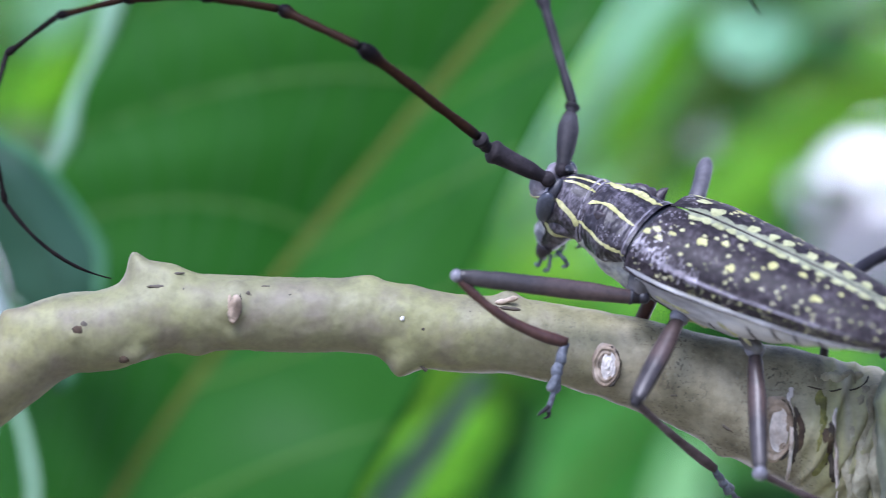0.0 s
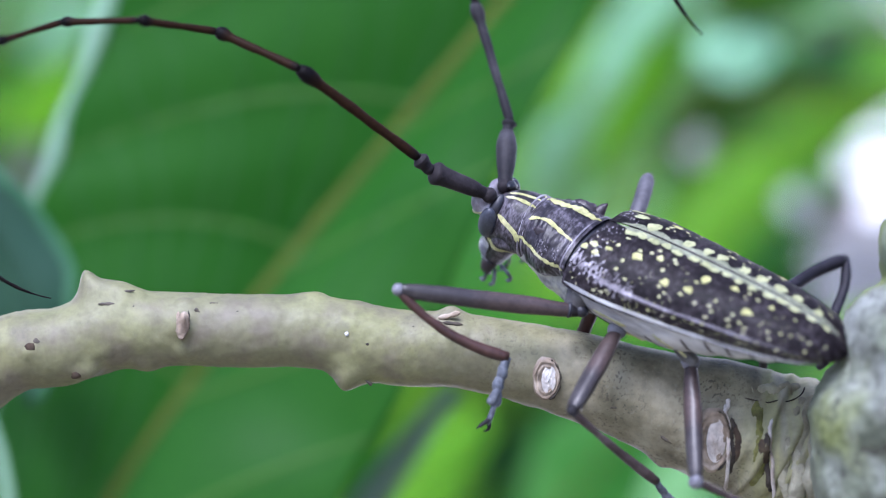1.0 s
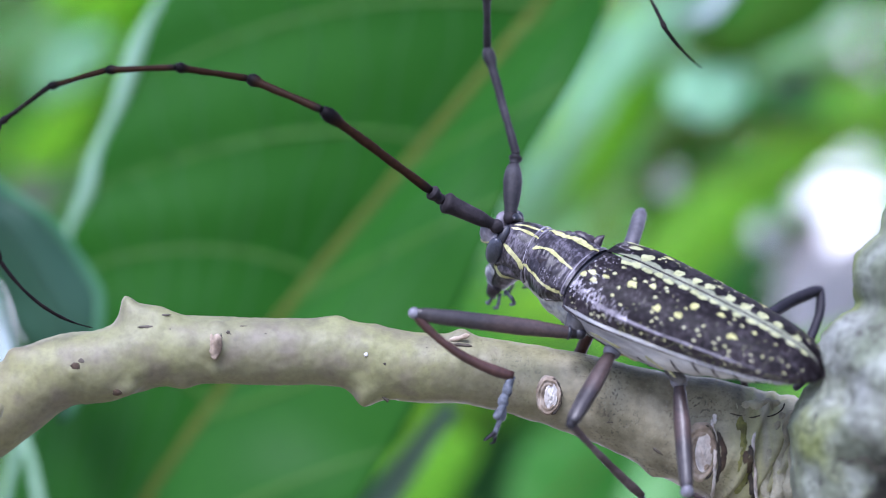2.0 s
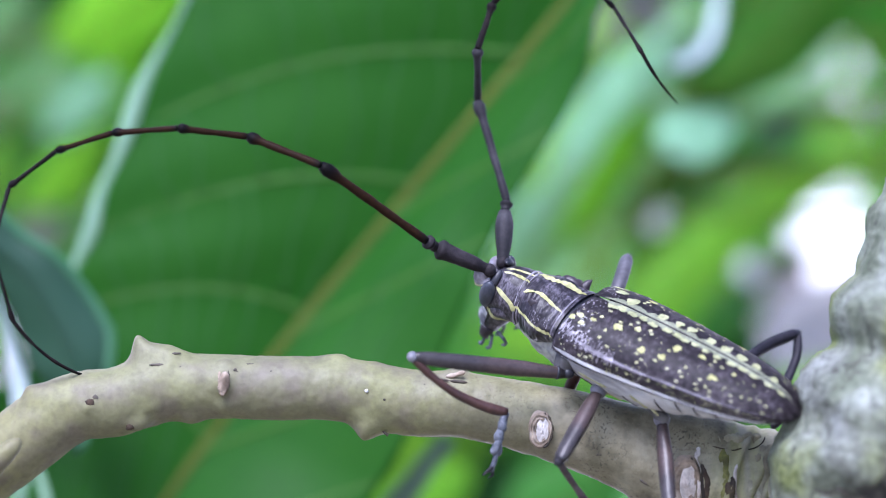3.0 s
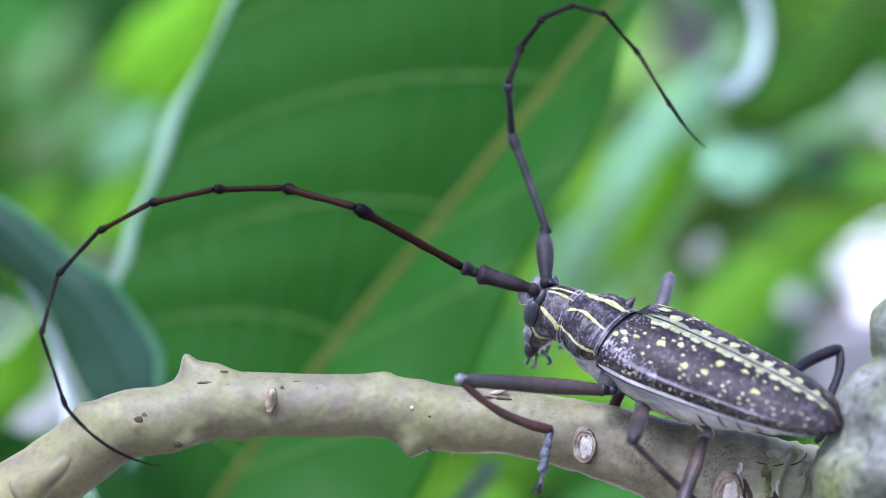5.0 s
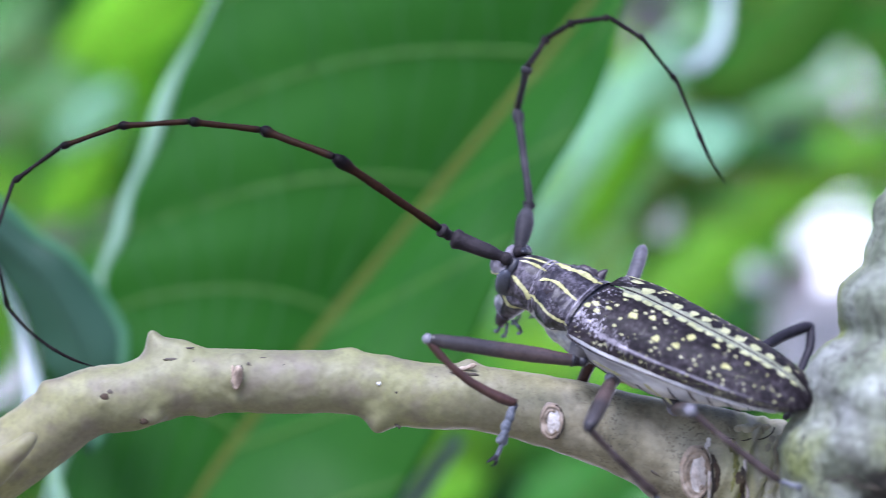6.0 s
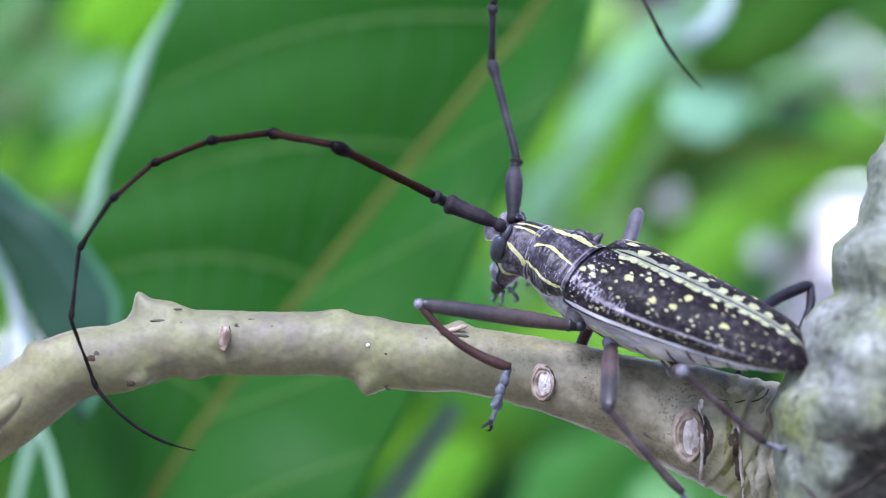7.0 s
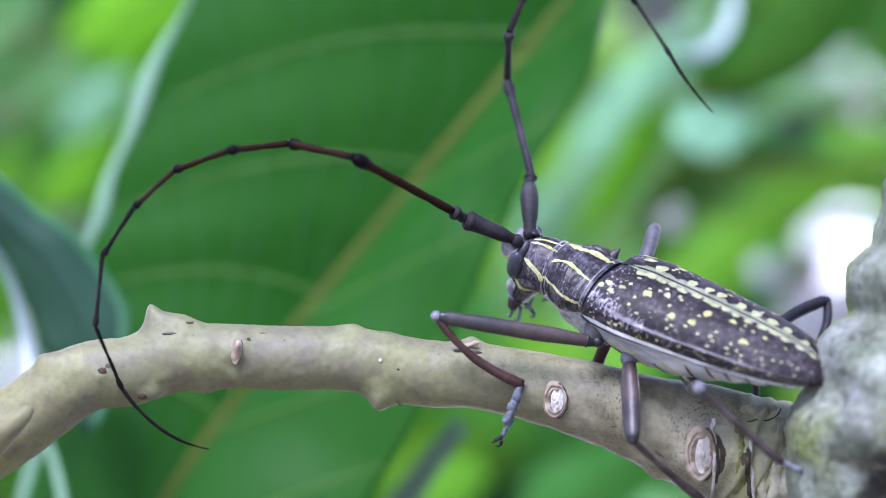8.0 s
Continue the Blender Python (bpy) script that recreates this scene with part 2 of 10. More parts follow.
BARK = barky()
def corky():
    """Stem bark: pale blue-grey bloom, green and yellow-green patches, shade painted down the right flank."""
    m, n, l, b = material("stem_bark", 0.65, 0.22)
    big, mid, small = noise_node(n, l, 110, 3), noise_node(n, l, 330, 6), noise_node(n, l, 1500, 5)
    bloom = ramp(n, l, mid, [(0.3, (0.118, 0.135, 0.09)), (0.5, (0.19, 0.212, 0.155)), (0.68, (0.275, 0.298, 0.25))])
    lilac = ramp(n, l, noise_node(n, l, 160, 3), [(0.5, (0, 0, 0)), (0.66, (0.35, 0.35, 0.35))])
    bloom = mixed(n, l, lilac, bloom, (0.23, 0.225, 0.235))
    hue = mixed(n, l, ramp(n, l, big, [(0.5, (0, 0, 0)), (0.62, (0.85, 0.85, 0.85))]), bloom, (0.17, 0.2, 0.06))
    tc, near = n.new("ShaderNodeTexCoord"), n.new("ShaderNodeMath")
    near.operation = "MINIMUM"
    # shade on the lower and right flank, painted dark around two centres
    for k, c in enumerate(((0.0375, -0.0148, -0.0188), (0.0440, -0.0120, -0.0075))):
        d = n.new("ShaderNodeVectorMath")
        d.operation = "DISTANCE"
        d.inputs[1].default_value = c
        l.new(tc.outputs["Object"], d.inputs[0])
        l.new(d.outputs["Value"], near.inputs[k])
    far = n.new("ShaderNodeMath")
    far.operation = "MULTIPLY_ADD"
    far.inputs[1].default_value = 0.006
    l.new(mid, far.inputs[0])
    l.new(near.outputs["Value"], far.inputs[2])
    edge = n.new("ShaderNodeMapRange")
    edge.inputs["From Min"].default_value, edge.inputs["From Max"].default_value = 0.0114, 0.0138
    l.new(far.outputs["Value"], edge.inputs["Value"])
    flank_shade = ramp(n, l, small, [(0.3, (0.005, 0.005, 0.004)), (0.7, (0.026, 0.024, 0.017))])
    pits = ramp(n, l, noise_node(n, l, 1000, 4), [(0.61, (0, 0, 0)), (0.68, (0.7, 0.7, 0.7))])
    hue = mixed(n, l, pits, hue, (0.06, 0.06, 0.05))
    crack = n.new("ShaderNodeTexVoronoi")
    crack.feature = "DISTANCE_TO_EDGE"
    crack.inputs["Scale"].default_value = 260
    warp = n.new("ShaderNodeVectorMath")
    warp.operation = "MULTIPLY_ADD"
    warp.inputs[1].default_value = (0.004, 0.004, 0.004)
    l.new(mid, warp.inputs[0])
    l.new(tc.outputs["Object"], warp.inputs[2])
    l.new(warp.outputs["Vector"], crack.inputs["Vector"])
    lines = ramp(n, l, crack.outputs["Distance"], [(0.0, (0.7, 0.7, 0.7)), (0.05, (0, 0, 0))])
    lines = mixed(n, l, 1.0, lines, ramp(n, l, noise_node(n, l, 240, 3), [(0.5, (0, 0, 0)), (0.6, (1, 1, 1))]), "MULTIPLY")
    hue = mixed(n, l, lines, hue, (0.07, 0.07, 0.055))
    col = mixed(n, l, edge.outputs["Result"], flank_shade, hue)
    l.new(mixed(n, l, 1.0, col, ramp(n, l, small, [(0.3, (0.6, 0.6, 0.6)), (0.62, (1.05, 1.05, 1.05))]), "MULTIPLY"), b.inputs["Base Color"])
    bumped(n, l, b, mixed(n, l, 0.65, mid, small), 0.6, 0.0004)
    return m


CORK = corky()
SCAR = mottled("scar_wood", (0.36, 0.28, 0.22), (0.75, 0.69, 0.64), (0.88, 0.85, 0.82), 0.7, 500, 2200, 0.7, 0.0002)
RIM = mottled("scar_rim", (0.13, 0.09, 0.06), (0.36, 0.285, 0.21), (0.6, 0.51, 0.42), 0.7, 500, 2200, 0.7, 0.0002)
SMUDGE = mottled("bark_smudge", (0.06, 0.048, 0.036), (0.09, 0.075, 0.056), (0.13, 0.11, 0.082), 0.7, 500, 2200, 0.5, 0.0001)
DARKBARK = mottled("crevice_bark", (0.02, 0.015, 0.012), (0.05, 0.04, 0.03), (0.09, 0.075, 0.05), 0.8, 400, 1800, 0.7, 0.0003)
RUSTBARK = mottled("rusty_bark", (0.028, 0.017, 0.010), (0.065, 0.042, 0.024), (0.12, 0.09, 0.05), 0.75, 700, 2400, 0.6, 0.0002)
FLARE = mottled("flare_bark", (0.17, 0.15, 0.1), (0.35, 0.325, 0.22), (0.5, 0.48, 0.36), 0.7, 300, 1600, 0.8, 0.0003)
LICHEN = mottled("lichen_bark", (0.10, 0.10, 0.03), (0.19, 0.19, 0.05), (0.27, 0.27, 0.10), 0.75, 600, 2400, 0.6, 0.0002)
WHITE = mottled("white_speck", (0.6, 0.6, 0.58), (0.72, 0.72, 0.7), (0.8, 0.8, 0.78), 0.6, 800, 3000)

LEAF = leafy("broad_leaf", (0.0145, 0.083, 0.006), (0.028, 0.117, 0.012), (0.03, 0.3, 0.008), 0.45, 40, 0.3, 0.12)
SIDEVEIN = leafy("side_vein", (0.045, 0.135, 0.016), (0.065, 0.17, 0.026), (0.1, 0.4, 0.03), 0.55, 60, 0.25, 0.2)
CROSSVEIN = leafy("cross_vein", (0.025, 0.108, 0.018), (0.038, 0.138, 0.026), (0.04, 0.33, 0.02), 0.55, 60, 0.25, 0.2)
VEIN = leafy("leaf_vein", (0.07, 0.092, 0.008), (0.094, 0.114, 0.014), (0.2, 0.4, 0.05), 0.55, 60, 0.25, 0.18)
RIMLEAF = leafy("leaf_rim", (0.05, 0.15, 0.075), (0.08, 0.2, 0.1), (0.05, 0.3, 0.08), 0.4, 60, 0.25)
# sky light on curled leaf edges, painted as a pale green
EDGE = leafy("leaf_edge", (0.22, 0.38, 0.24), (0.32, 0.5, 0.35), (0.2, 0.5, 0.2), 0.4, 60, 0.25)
# shade painted in as a dark blue-green colour
BLUELEAF = leafy("shade_painted_leaf", (0.016, 0.054, 0.028), (0.025, 0.075, 0.041), (0.03, 0.2, 0.05), 0.4, 50, 0.2, 0.35)
# sunlight painted into the colour; SUNLEAF is a brighter copy of LIME
SUNLEAF = leafy("sun_painted_leaf", (0.19, 0.46, 0.014), (0.28, 0.6, 0.03), (0.35, 0.8, 0.03), 0.5, 30, 0.4)
LIME = leafy("light_painted_leaf", (0.13, 0.32, 0.012), (0.195, 0.42, 0.028), (0.35, 0.8, 0.03), 0.5, 30, 0.4)
# sky sheen painted into the pale colours of MINT and SAGE
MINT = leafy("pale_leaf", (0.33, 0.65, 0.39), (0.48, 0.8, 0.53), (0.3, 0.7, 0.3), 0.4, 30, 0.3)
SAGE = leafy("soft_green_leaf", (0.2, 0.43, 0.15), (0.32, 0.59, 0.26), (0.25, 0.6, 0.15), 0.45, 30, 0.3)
OLIVE = leafy("olive_leaf", (0.07, 0.14, 0.015), (0.12, 0.22, 0.03), (0.2, 0.4, 0.03), 0.5, 30, 0.3)
# bluish sky sheen painted as a whitish colour
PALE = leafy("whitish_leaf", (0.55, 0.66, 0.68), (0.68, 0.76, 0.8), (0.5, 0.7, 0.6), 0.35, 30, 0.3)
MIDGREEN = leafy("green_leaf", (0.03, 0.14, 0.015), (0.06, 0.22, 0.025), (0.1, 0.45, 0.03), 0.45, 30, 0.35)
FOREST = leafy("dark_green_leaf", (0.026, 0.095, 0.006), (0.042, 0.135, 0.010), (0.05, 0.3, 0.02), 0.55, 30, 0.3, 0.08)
# shade painted in as a darker leaf green
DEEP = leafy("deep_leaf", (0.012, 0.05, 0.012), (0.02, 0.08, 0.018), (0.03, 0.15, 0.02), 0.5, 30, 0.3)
GREYLEAF = leafy("grey_leaf", (0.2, 0.3, 0.22), (0.3, 0.4, 0.32), (0.15, 0.25, 0.12), 0.45, 40, 0.2)
GREY = mottled("grey_twigs", (0.10, 0.09, 0.085), (0.19, 0.17, 0.165), (0.30, 0.27, 0.27), 0.8, 30, 200, 0.3, 0.001)
ASH = mottled("whitish_dry_leaf", (0.3, 0.29, 0.29), (0.43, 0.41, 0.41), (0.56, 0.53, 0.53), 0.8, 30, 200, 0.3, 0.001)
SOIL = mottled("leaf_litter", (0.12, 0.10, 0.07), (0.22, 0.19, 0.13), (0.34, 0.31, 0.22), 0.9, 3, 40, 0.6, 0.01)


def glow(name, colour, power):
    m, n, l, b = material(name)
    b.inputs["Base Color"].default_value = (0, 0, 0, 1)
    b.inputs["Emission Color"].default_value = (*colour, 1)
    b.inputs["Emission Strength"].default_value = power
    return m


SKYGLOW = glow("bright_sky", (1.0, 0.96, 1.0), 1.6)


# ---- mesh helpers ----
def part(name, bm, mat, parent=None, label="", smooth=True):
    """Links a bmesh, built in millimetres, as one mesh object under parent."""
    bmesh.ops.recalc_face_normals(bm, faces=bm.faces)
    bmesh.ops.scale(bm, vec=(MM, MM, MM), verts=bm.verts)
    me = bpy.data.meshes.new(name)
    bm.to_mesh(me)
    bm.free()
    for p in me.polygons:
        p.use_smooth = smooth
    me.materials.append(mat)
    ob = new(name, me)
    if parent:
        ob.parent = parent
    if label:
        tagged(ob, label)
    return ob


def spline(points, n):
    """n+1 points on a smooth curve through the given ones (any dimension)."""
    p = np.array(points, float)
    p = np.vstack([2 * p[0] - p[1], p, 2 * p[-1] - p[-2]])
    out = []
    for u in np.linspace(0, len(p) - 3 - 1e-9, n + 1):
        k, f = int(u), u - int(u)
        a, b, c, d = p[k : k + 4]
        out.append(0.5 * (2 * b + (c - a) * f + (2 * a - 5 * b + 4 * c - d) * f * f + (3 * b - a - 3 * c + d) * f**3))
    return np.array(out)


def tube(bm, path, radii, sides=12, flat=1.0, swell=None, rough=0.0, seed=0.0):
    """A closed tube along path. swell(i, angle): added radius; flat: depth to width; rough: uneven skin."""
    path = np.array(path, float)
    radii = np.broadcast_to(radii, (len(path),))
    rings, side = [], None
    for i, c in enumerate(path):
        ahead = Vector(path[min(i + 1, len(path) - 1)] - path[max(i - 1, 0)]).normalized()
        side = Vector((0, -1, 0.01)) if side is None else side
        side = (side - ahead * side.dot(ahead)).normalized()
        up = side.cross(ahead)
        ring = []
        for k in range(sides):
            a = 2 * math.pi * k / sides
            r = radii[i] + (swell(i, a) if swell else 0)
            q = Vector(c) + (side * math.cos(a) * flat + up * math.sin(a)) * r
            if rough:
                q += (side * math.cos(a) + up * math.sin(a)) * rough * (noise.noise(q * 0.55 + Vector((seed, 0, 0))) + 0.5 * noise.noise(q * 1.6))
            ring.append(bm.verts.new(q))
        rings.append(ring)
    for r0, r1 in zip(rings, rings[1:]):
        for k in range(sides):
            bm.faces.new((r0[k], r0[(k + 1) % sides], r1[(k + 1) % sides], r1[k]))
    bm.faces.new(rings[0][::-1])
    bm.faces.new(rings[-1])
    return rings


def ball(bm, centre, radii, turn=None, u=16, v=10):
    m = Matrix.Translation(centre) @ (turn or Matrix()) @ Matrix.Diagonal((*radii, 1))
    return bmesh.ops.create_uvsphere(bm, u_segments=u, v_segments=v, radius=1, matrix=m)["verts"]


def sheet(bm, rows, thick=0.0):
    """A grid of points as faces; thick: a second skin that far along y, with closed rims."""
    grids = [[[bm.verts.new(p) for p in row] for row in rows]]
    if thick:
        grids.append([[bm.verts.new((p[0], p[1] + thick, p[2])) for p in row] for row in rows])
    for g in grids:
        for a, b in zip(g, g[1:]):
            for k in range(len(a) - 1):
                bm.faces.new((a[k], a[k + 1], b[k + 1], b[k]))
    if thick:
        f, g = grids
        rim = [(0, k) for k in range(len(f[0]))] + [(i, len(f[0]) - 1) for i in range(1, len(f))]
        rim += [(len(f) - 1, k) for k in range(len(f[0]) - 2, -1, -1)] + [(i, 0) for i in range(len(f) - 2, 0, -1)]
        for (i, j), (m, n) in zip(rim, rim[1:] + rim[:1]):
            bm.faces.new((f[i][j], f[m][n], g[m][n], g[i][j]))


def empty(name, m=None):
    ob = new(name)
    ob.empty_display_size = 0.002
    if m:
        ob.matrix_basis = m
    return ob


# ---- setting ----
# unseen ground, its colour paled to throw fill light upward
def ground():
    bm = bmesh.new()
    r = 40000
    sheet(bm, [[(x, y, -H / MM + 30 * noise.noise(Vector((x, y, 0)) * 0.001)) for x in np.linspace(-r, r, 40)] for y in np.linspace(-r, r, 40)])
    ob = part("ground", bm, SOIL)
    ob.location.z = H
    tagged(ob, "unseen forest floor, brown leaf litter paled to bounce light", "ground", kind="structure")


def backdrop():
    """Sky behind the foliage."""
    bm = bmesh.new()
    sheet(bm, [[(x, 900 - 0.0006 * x * x, z) for x in np.linspace(-700, 700, 9)] for z in (-500, 0, 500)])
    ob = part("backdrop", bm, SKYGLOW)
    ob.location.z = H
    tagged(ob, "bright hazy sky seen through gaps in foliage", "sky", kind="structure")


# ---- the branch ----
SKIN = []  # the twig's surface, on which scars and flakes lie

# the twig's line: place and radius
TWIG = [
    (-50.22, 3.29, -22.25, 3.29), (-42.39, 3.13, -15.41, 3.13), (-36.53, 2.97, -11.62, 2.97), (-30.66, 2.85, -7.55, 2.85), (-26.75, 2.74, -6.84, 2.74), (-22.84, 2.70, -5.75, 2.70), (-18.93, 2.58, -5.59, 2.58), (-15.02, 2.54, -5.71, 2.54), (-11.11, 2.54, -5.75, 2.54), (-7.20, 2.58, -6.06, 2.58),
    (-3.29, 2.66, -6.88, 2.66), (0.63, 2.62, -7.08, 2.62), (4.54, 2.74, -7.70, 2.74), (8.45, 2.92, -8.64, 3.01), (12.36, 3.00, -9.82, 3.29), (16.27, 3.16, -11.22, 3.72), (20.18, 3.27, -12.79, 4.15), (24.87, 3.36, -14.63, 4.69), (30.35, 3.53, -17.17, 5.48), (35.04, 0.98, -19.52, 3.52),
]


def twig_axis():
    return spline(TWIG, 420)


# lumps on the twig: place along x, height above the axis as a part of the radius, which side faces the viewer, height, width
LUMPS = [(-23.7, 1, 0.15, 1.15, 1), (-23.85, 1, 0.1, 0.75, 0.45), (-31.9, 0.85, 0.4, 0.4, 0.5), (-22.2, 0.9, 0.3, 0.8, 1.2), (-9.2, 1, 0.2, 0.42, 1.1), (-6.1, -0.95, 0.3, 1.25, 1.25), (-20.6, -0.95, 0.3, 0.45, 1), (-25.4, -0.8, 0.6, 0.5, 0.8), (-17.95, 0.1, 1, 0.5, 0.75), (-18, 0.8, 0.7, 0.25, 0.6), (-17.9, -0.6, 0.8, 0.22, 0.7), (-31.5, 0.75, 0.6, 0.5, 1.2)]
LUMPS += [(-28.6, -0.05, 1, 0.25, 0.6), (0.4, 0.95, 0.25, 0.55, 0.7), (7.1, -0.2, 1, 0.22, 1.3), (18.8, -0.5, 0.85, 0.4, 1.7), (21.5, 0, 1, 0.7, 1.6), (16.5, -0.97, 0.2, 0.5, 0.9), (19.5, 1, 0.2, 0.75, 3.6), (25, 1, 0.25, 0.95, 3)]


def lump_height(x, r, up, front):
    """How far the lumps raise the twig at x, on the side given by its heights up and front."""
    out = 0.0
    for lx, lu, lf, h, w in LUMPS:
        c = (up * lu + front * lf) / (math.hypot(up, front) * math.hypot(lu, lf))
        out += h * math.exp(-((x - lx) / w) ** 2 - (math.acos(max(-1, min(1, c))) * r / (w * 0.9)) ** 2)
    return out


def branch():
    root = empty("branch", Matrix.Translation(at(0, 0, 0)))
    tagged(root, "grey-green woody twig with leaf scars growing from a lumpy stem", "branch")
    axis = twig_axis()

    def swell(i, a):
        x = axis[i][0]
        rings = 0.0
        if x > 20.5:  # ring-like wrinkles where the twig leaves the stem
            lean = x - 0.4 * math.sin(a) + 0.5 * noise.noise(Vector((x * 0.4, math.cos(a), math.sin(a))))
            rings = min(1, (x - 20.5) / 1.5) * (0.3 + 0.7 * max(0.0, math.cos(a))) * (0.24 * math.sin(lean * 5.2) + 0.13 * math.sin(lean * 9.1 + 1))
        return lump_height(x, axis[i][3], math.sin(a), math.cos(a)) + rings

    bm = bmesh.new()
    tube(bm, axis[:, :3], axis[:, 3], 64, swell=swell, rough=0.1)
    SKIN.append(BVHTree.FromBMesh(bm))
    part("side_twig", bm, BARK, root)

    # the thick upright stem at the right, in swollen joints; it stands on the ground
    stem = spline([(70, 12, -1497, 16), (66, 10, -1100, 15), (58, 8, -600, 14), (48, 5, -200, 12.5), (40, 3, -70, 11), (35.5, -3, -32, 10.3), (34.0, -4.5, -19, 10.2), (35.7, -5, -11, 10.0), (37.9, -5, -5, 9.8), (40.0, -4.6, 0, 9.7), (42.1, -4.2, 5, 9.6), (43.8, -3.5, 10, 9.4), (45.2, -2.5, 16, 9.0), (46.6, 0, 30, 8.6), (52, 6, 62, 8), (56, 8, 110, 7)], 15 * 36)

    edge = spline([(-19.5, 25.6), (-16.3, 25.2), (-14.1, 25.1), (-11.9, 24.8), (-10.9, 24.8), (-9.3, 25.4), (-7.4, 26.9), (-5.3, 26.9), (-3.5, 27.9), (-2.1, 29.9), (-0.5, 29.6), (1.6, 30.0), (3.1, 31.4), (5.3, 32.3), (7.9, 32.8), (10.0, 34.1), (13.7, 35.6), (19.5, 37.1)], 160)

    def knobs(i, a):
        z, r = stem[i][2], stem[i][3]
        out = 0.9 * noise.noise(Vector((z * 0.2, math.cos(a) * 1.4, math.sin(a) * 1.4)))
        # swollen joints on the side of the twig
        d = abs((a - 2.8 + math.pi) % (2 * math.pi) - math.pi)
        way = stem[min(i + 1, len(stem) - 1)][:3] - stem[max(i - 1, 0)][:3]
        way /= np.linalg.norm(way)
        side, want = z, r
        for _ in range(4):  # the rings lean with the stem
            side = z + want * way[0]
            want = (stem[i][0] - np.interp(side, edge[:, 0], edge[:, 1])) / way[2]
        if -19 < side < 19:
            out = 0.35 * out * (1 - math.exp(-(d / 0.9) ** 2)) + (want - r) * math.exp(-(d / 1.5) ** 3)
        for kz, ang, h, w in ((5.0, 2.0, 0.9, 2.4), (-17, 1.6, 0.6, 3.0), (-4.5, 1.7, 0.8, 2.2), (-11, 1.5, 0.7, 2.6), (-10, 2.15, 1.0, 2.0), (-12.2, 2.25, 0.8, 1.3), (-11.2, 2.52, -0.9, 0.8), (-15.2, 2.2, -1.0, 1.5), (-2.6, 2.3, 0.9, 2.4), (-6.4, 2.0, -0.8, 1.2), (1.2, 2.2, -0.7, 1.2)):
            d = abs((a - ang + math.pi) % (2 * math.pi) - math.pi)
            out += h * math.exp(-((z - kz) / w) ** 2 - (d * r / (w * 1.7)) ** 2)
        return out

    bm = bmesh.new()
    tube(bm, stem[:, :3], stem[:, 3], 72, swell=lambda i, a: knobs(i, (a + math.pi / 2) % (2 * math.pi)), rough=0.3, seed=9)
    part("stem", bm, CORK, root, "thick lumpy grey-green stem")
    for z0, a0, a1, w, slope in ((-13.6, 48, 18, 0.14, 0.5), (-16.5, 60, 5, 0.2, -1.5)):
        path = []
        for k, a in enumerate(np.radians(np.linspace(a0, a1, 14))):
            i = int(np.argmin(abs(stem[:, 2] - (z0 + slope * math.sin(k * 0.35) + 0.25 * math.sin(k * 1.3)))))
            r = stem[i][3] + knobs(i, a + math.pi / 2) - 0.06
            path.append(Vector(stem[i][:3]) + Vector((-math.sin(a), -math.cos(a), 0)) * r)
        bm = bmesh.new()
        tube(bm, path, [w * f for f in (0.1, 0.5, 0.8, 0.6, 1, 0.7, 1, 0.9, 0.6, 0.8, 0.5, 0.6, 0.3, 0.1)], 8, rough=0.12)
        part("bark_crease", bm, DARKBARK, root, "dark crease between swollen joints")
    for c, r, mat, name in (((34.4, -13.0, 0.9), (0.8, 0.6, 0.6), DARKBARK, "bark_speck"), ((35.2, -12.8, -3.5), (0.5, 0.4, 0.5), DARKBARK, "bark_speck")):
        bm = bmesh.new()
        ball(bm, c, r, u=24, v=16)
        for v in bm.verts:
            v.co += Vector((1, 0.2, 1)) * 0.7 * r[0] * 0.4 * noise.noise(v.co * 0.6)
        part(name, bm, mat, root, "dark speck in the bark")
    return root, axis


def front_of_twig(axis, x, up):
    """The place and outward way on the twig's front at x; up: height above the axis as a part of the radius."""
    i = int(np.argmin(abs(axis[:, 0] - x)))
    c, r = Vector(axis[i, :3]), axis[i, 3]
    out = Vector((0, -math.sqrt(max(0.02, 1 - up * up)), up))
    r += lump_height(x, r, up, -out.y)
    hit = SKIN[0].ray_cast(c + out * (r + 6), -out)[0]
    return hit or c + out * r, out, Vector(axis[min(i + 3, len(axis) - 1), :3] - axis[i, :3]).normalized()


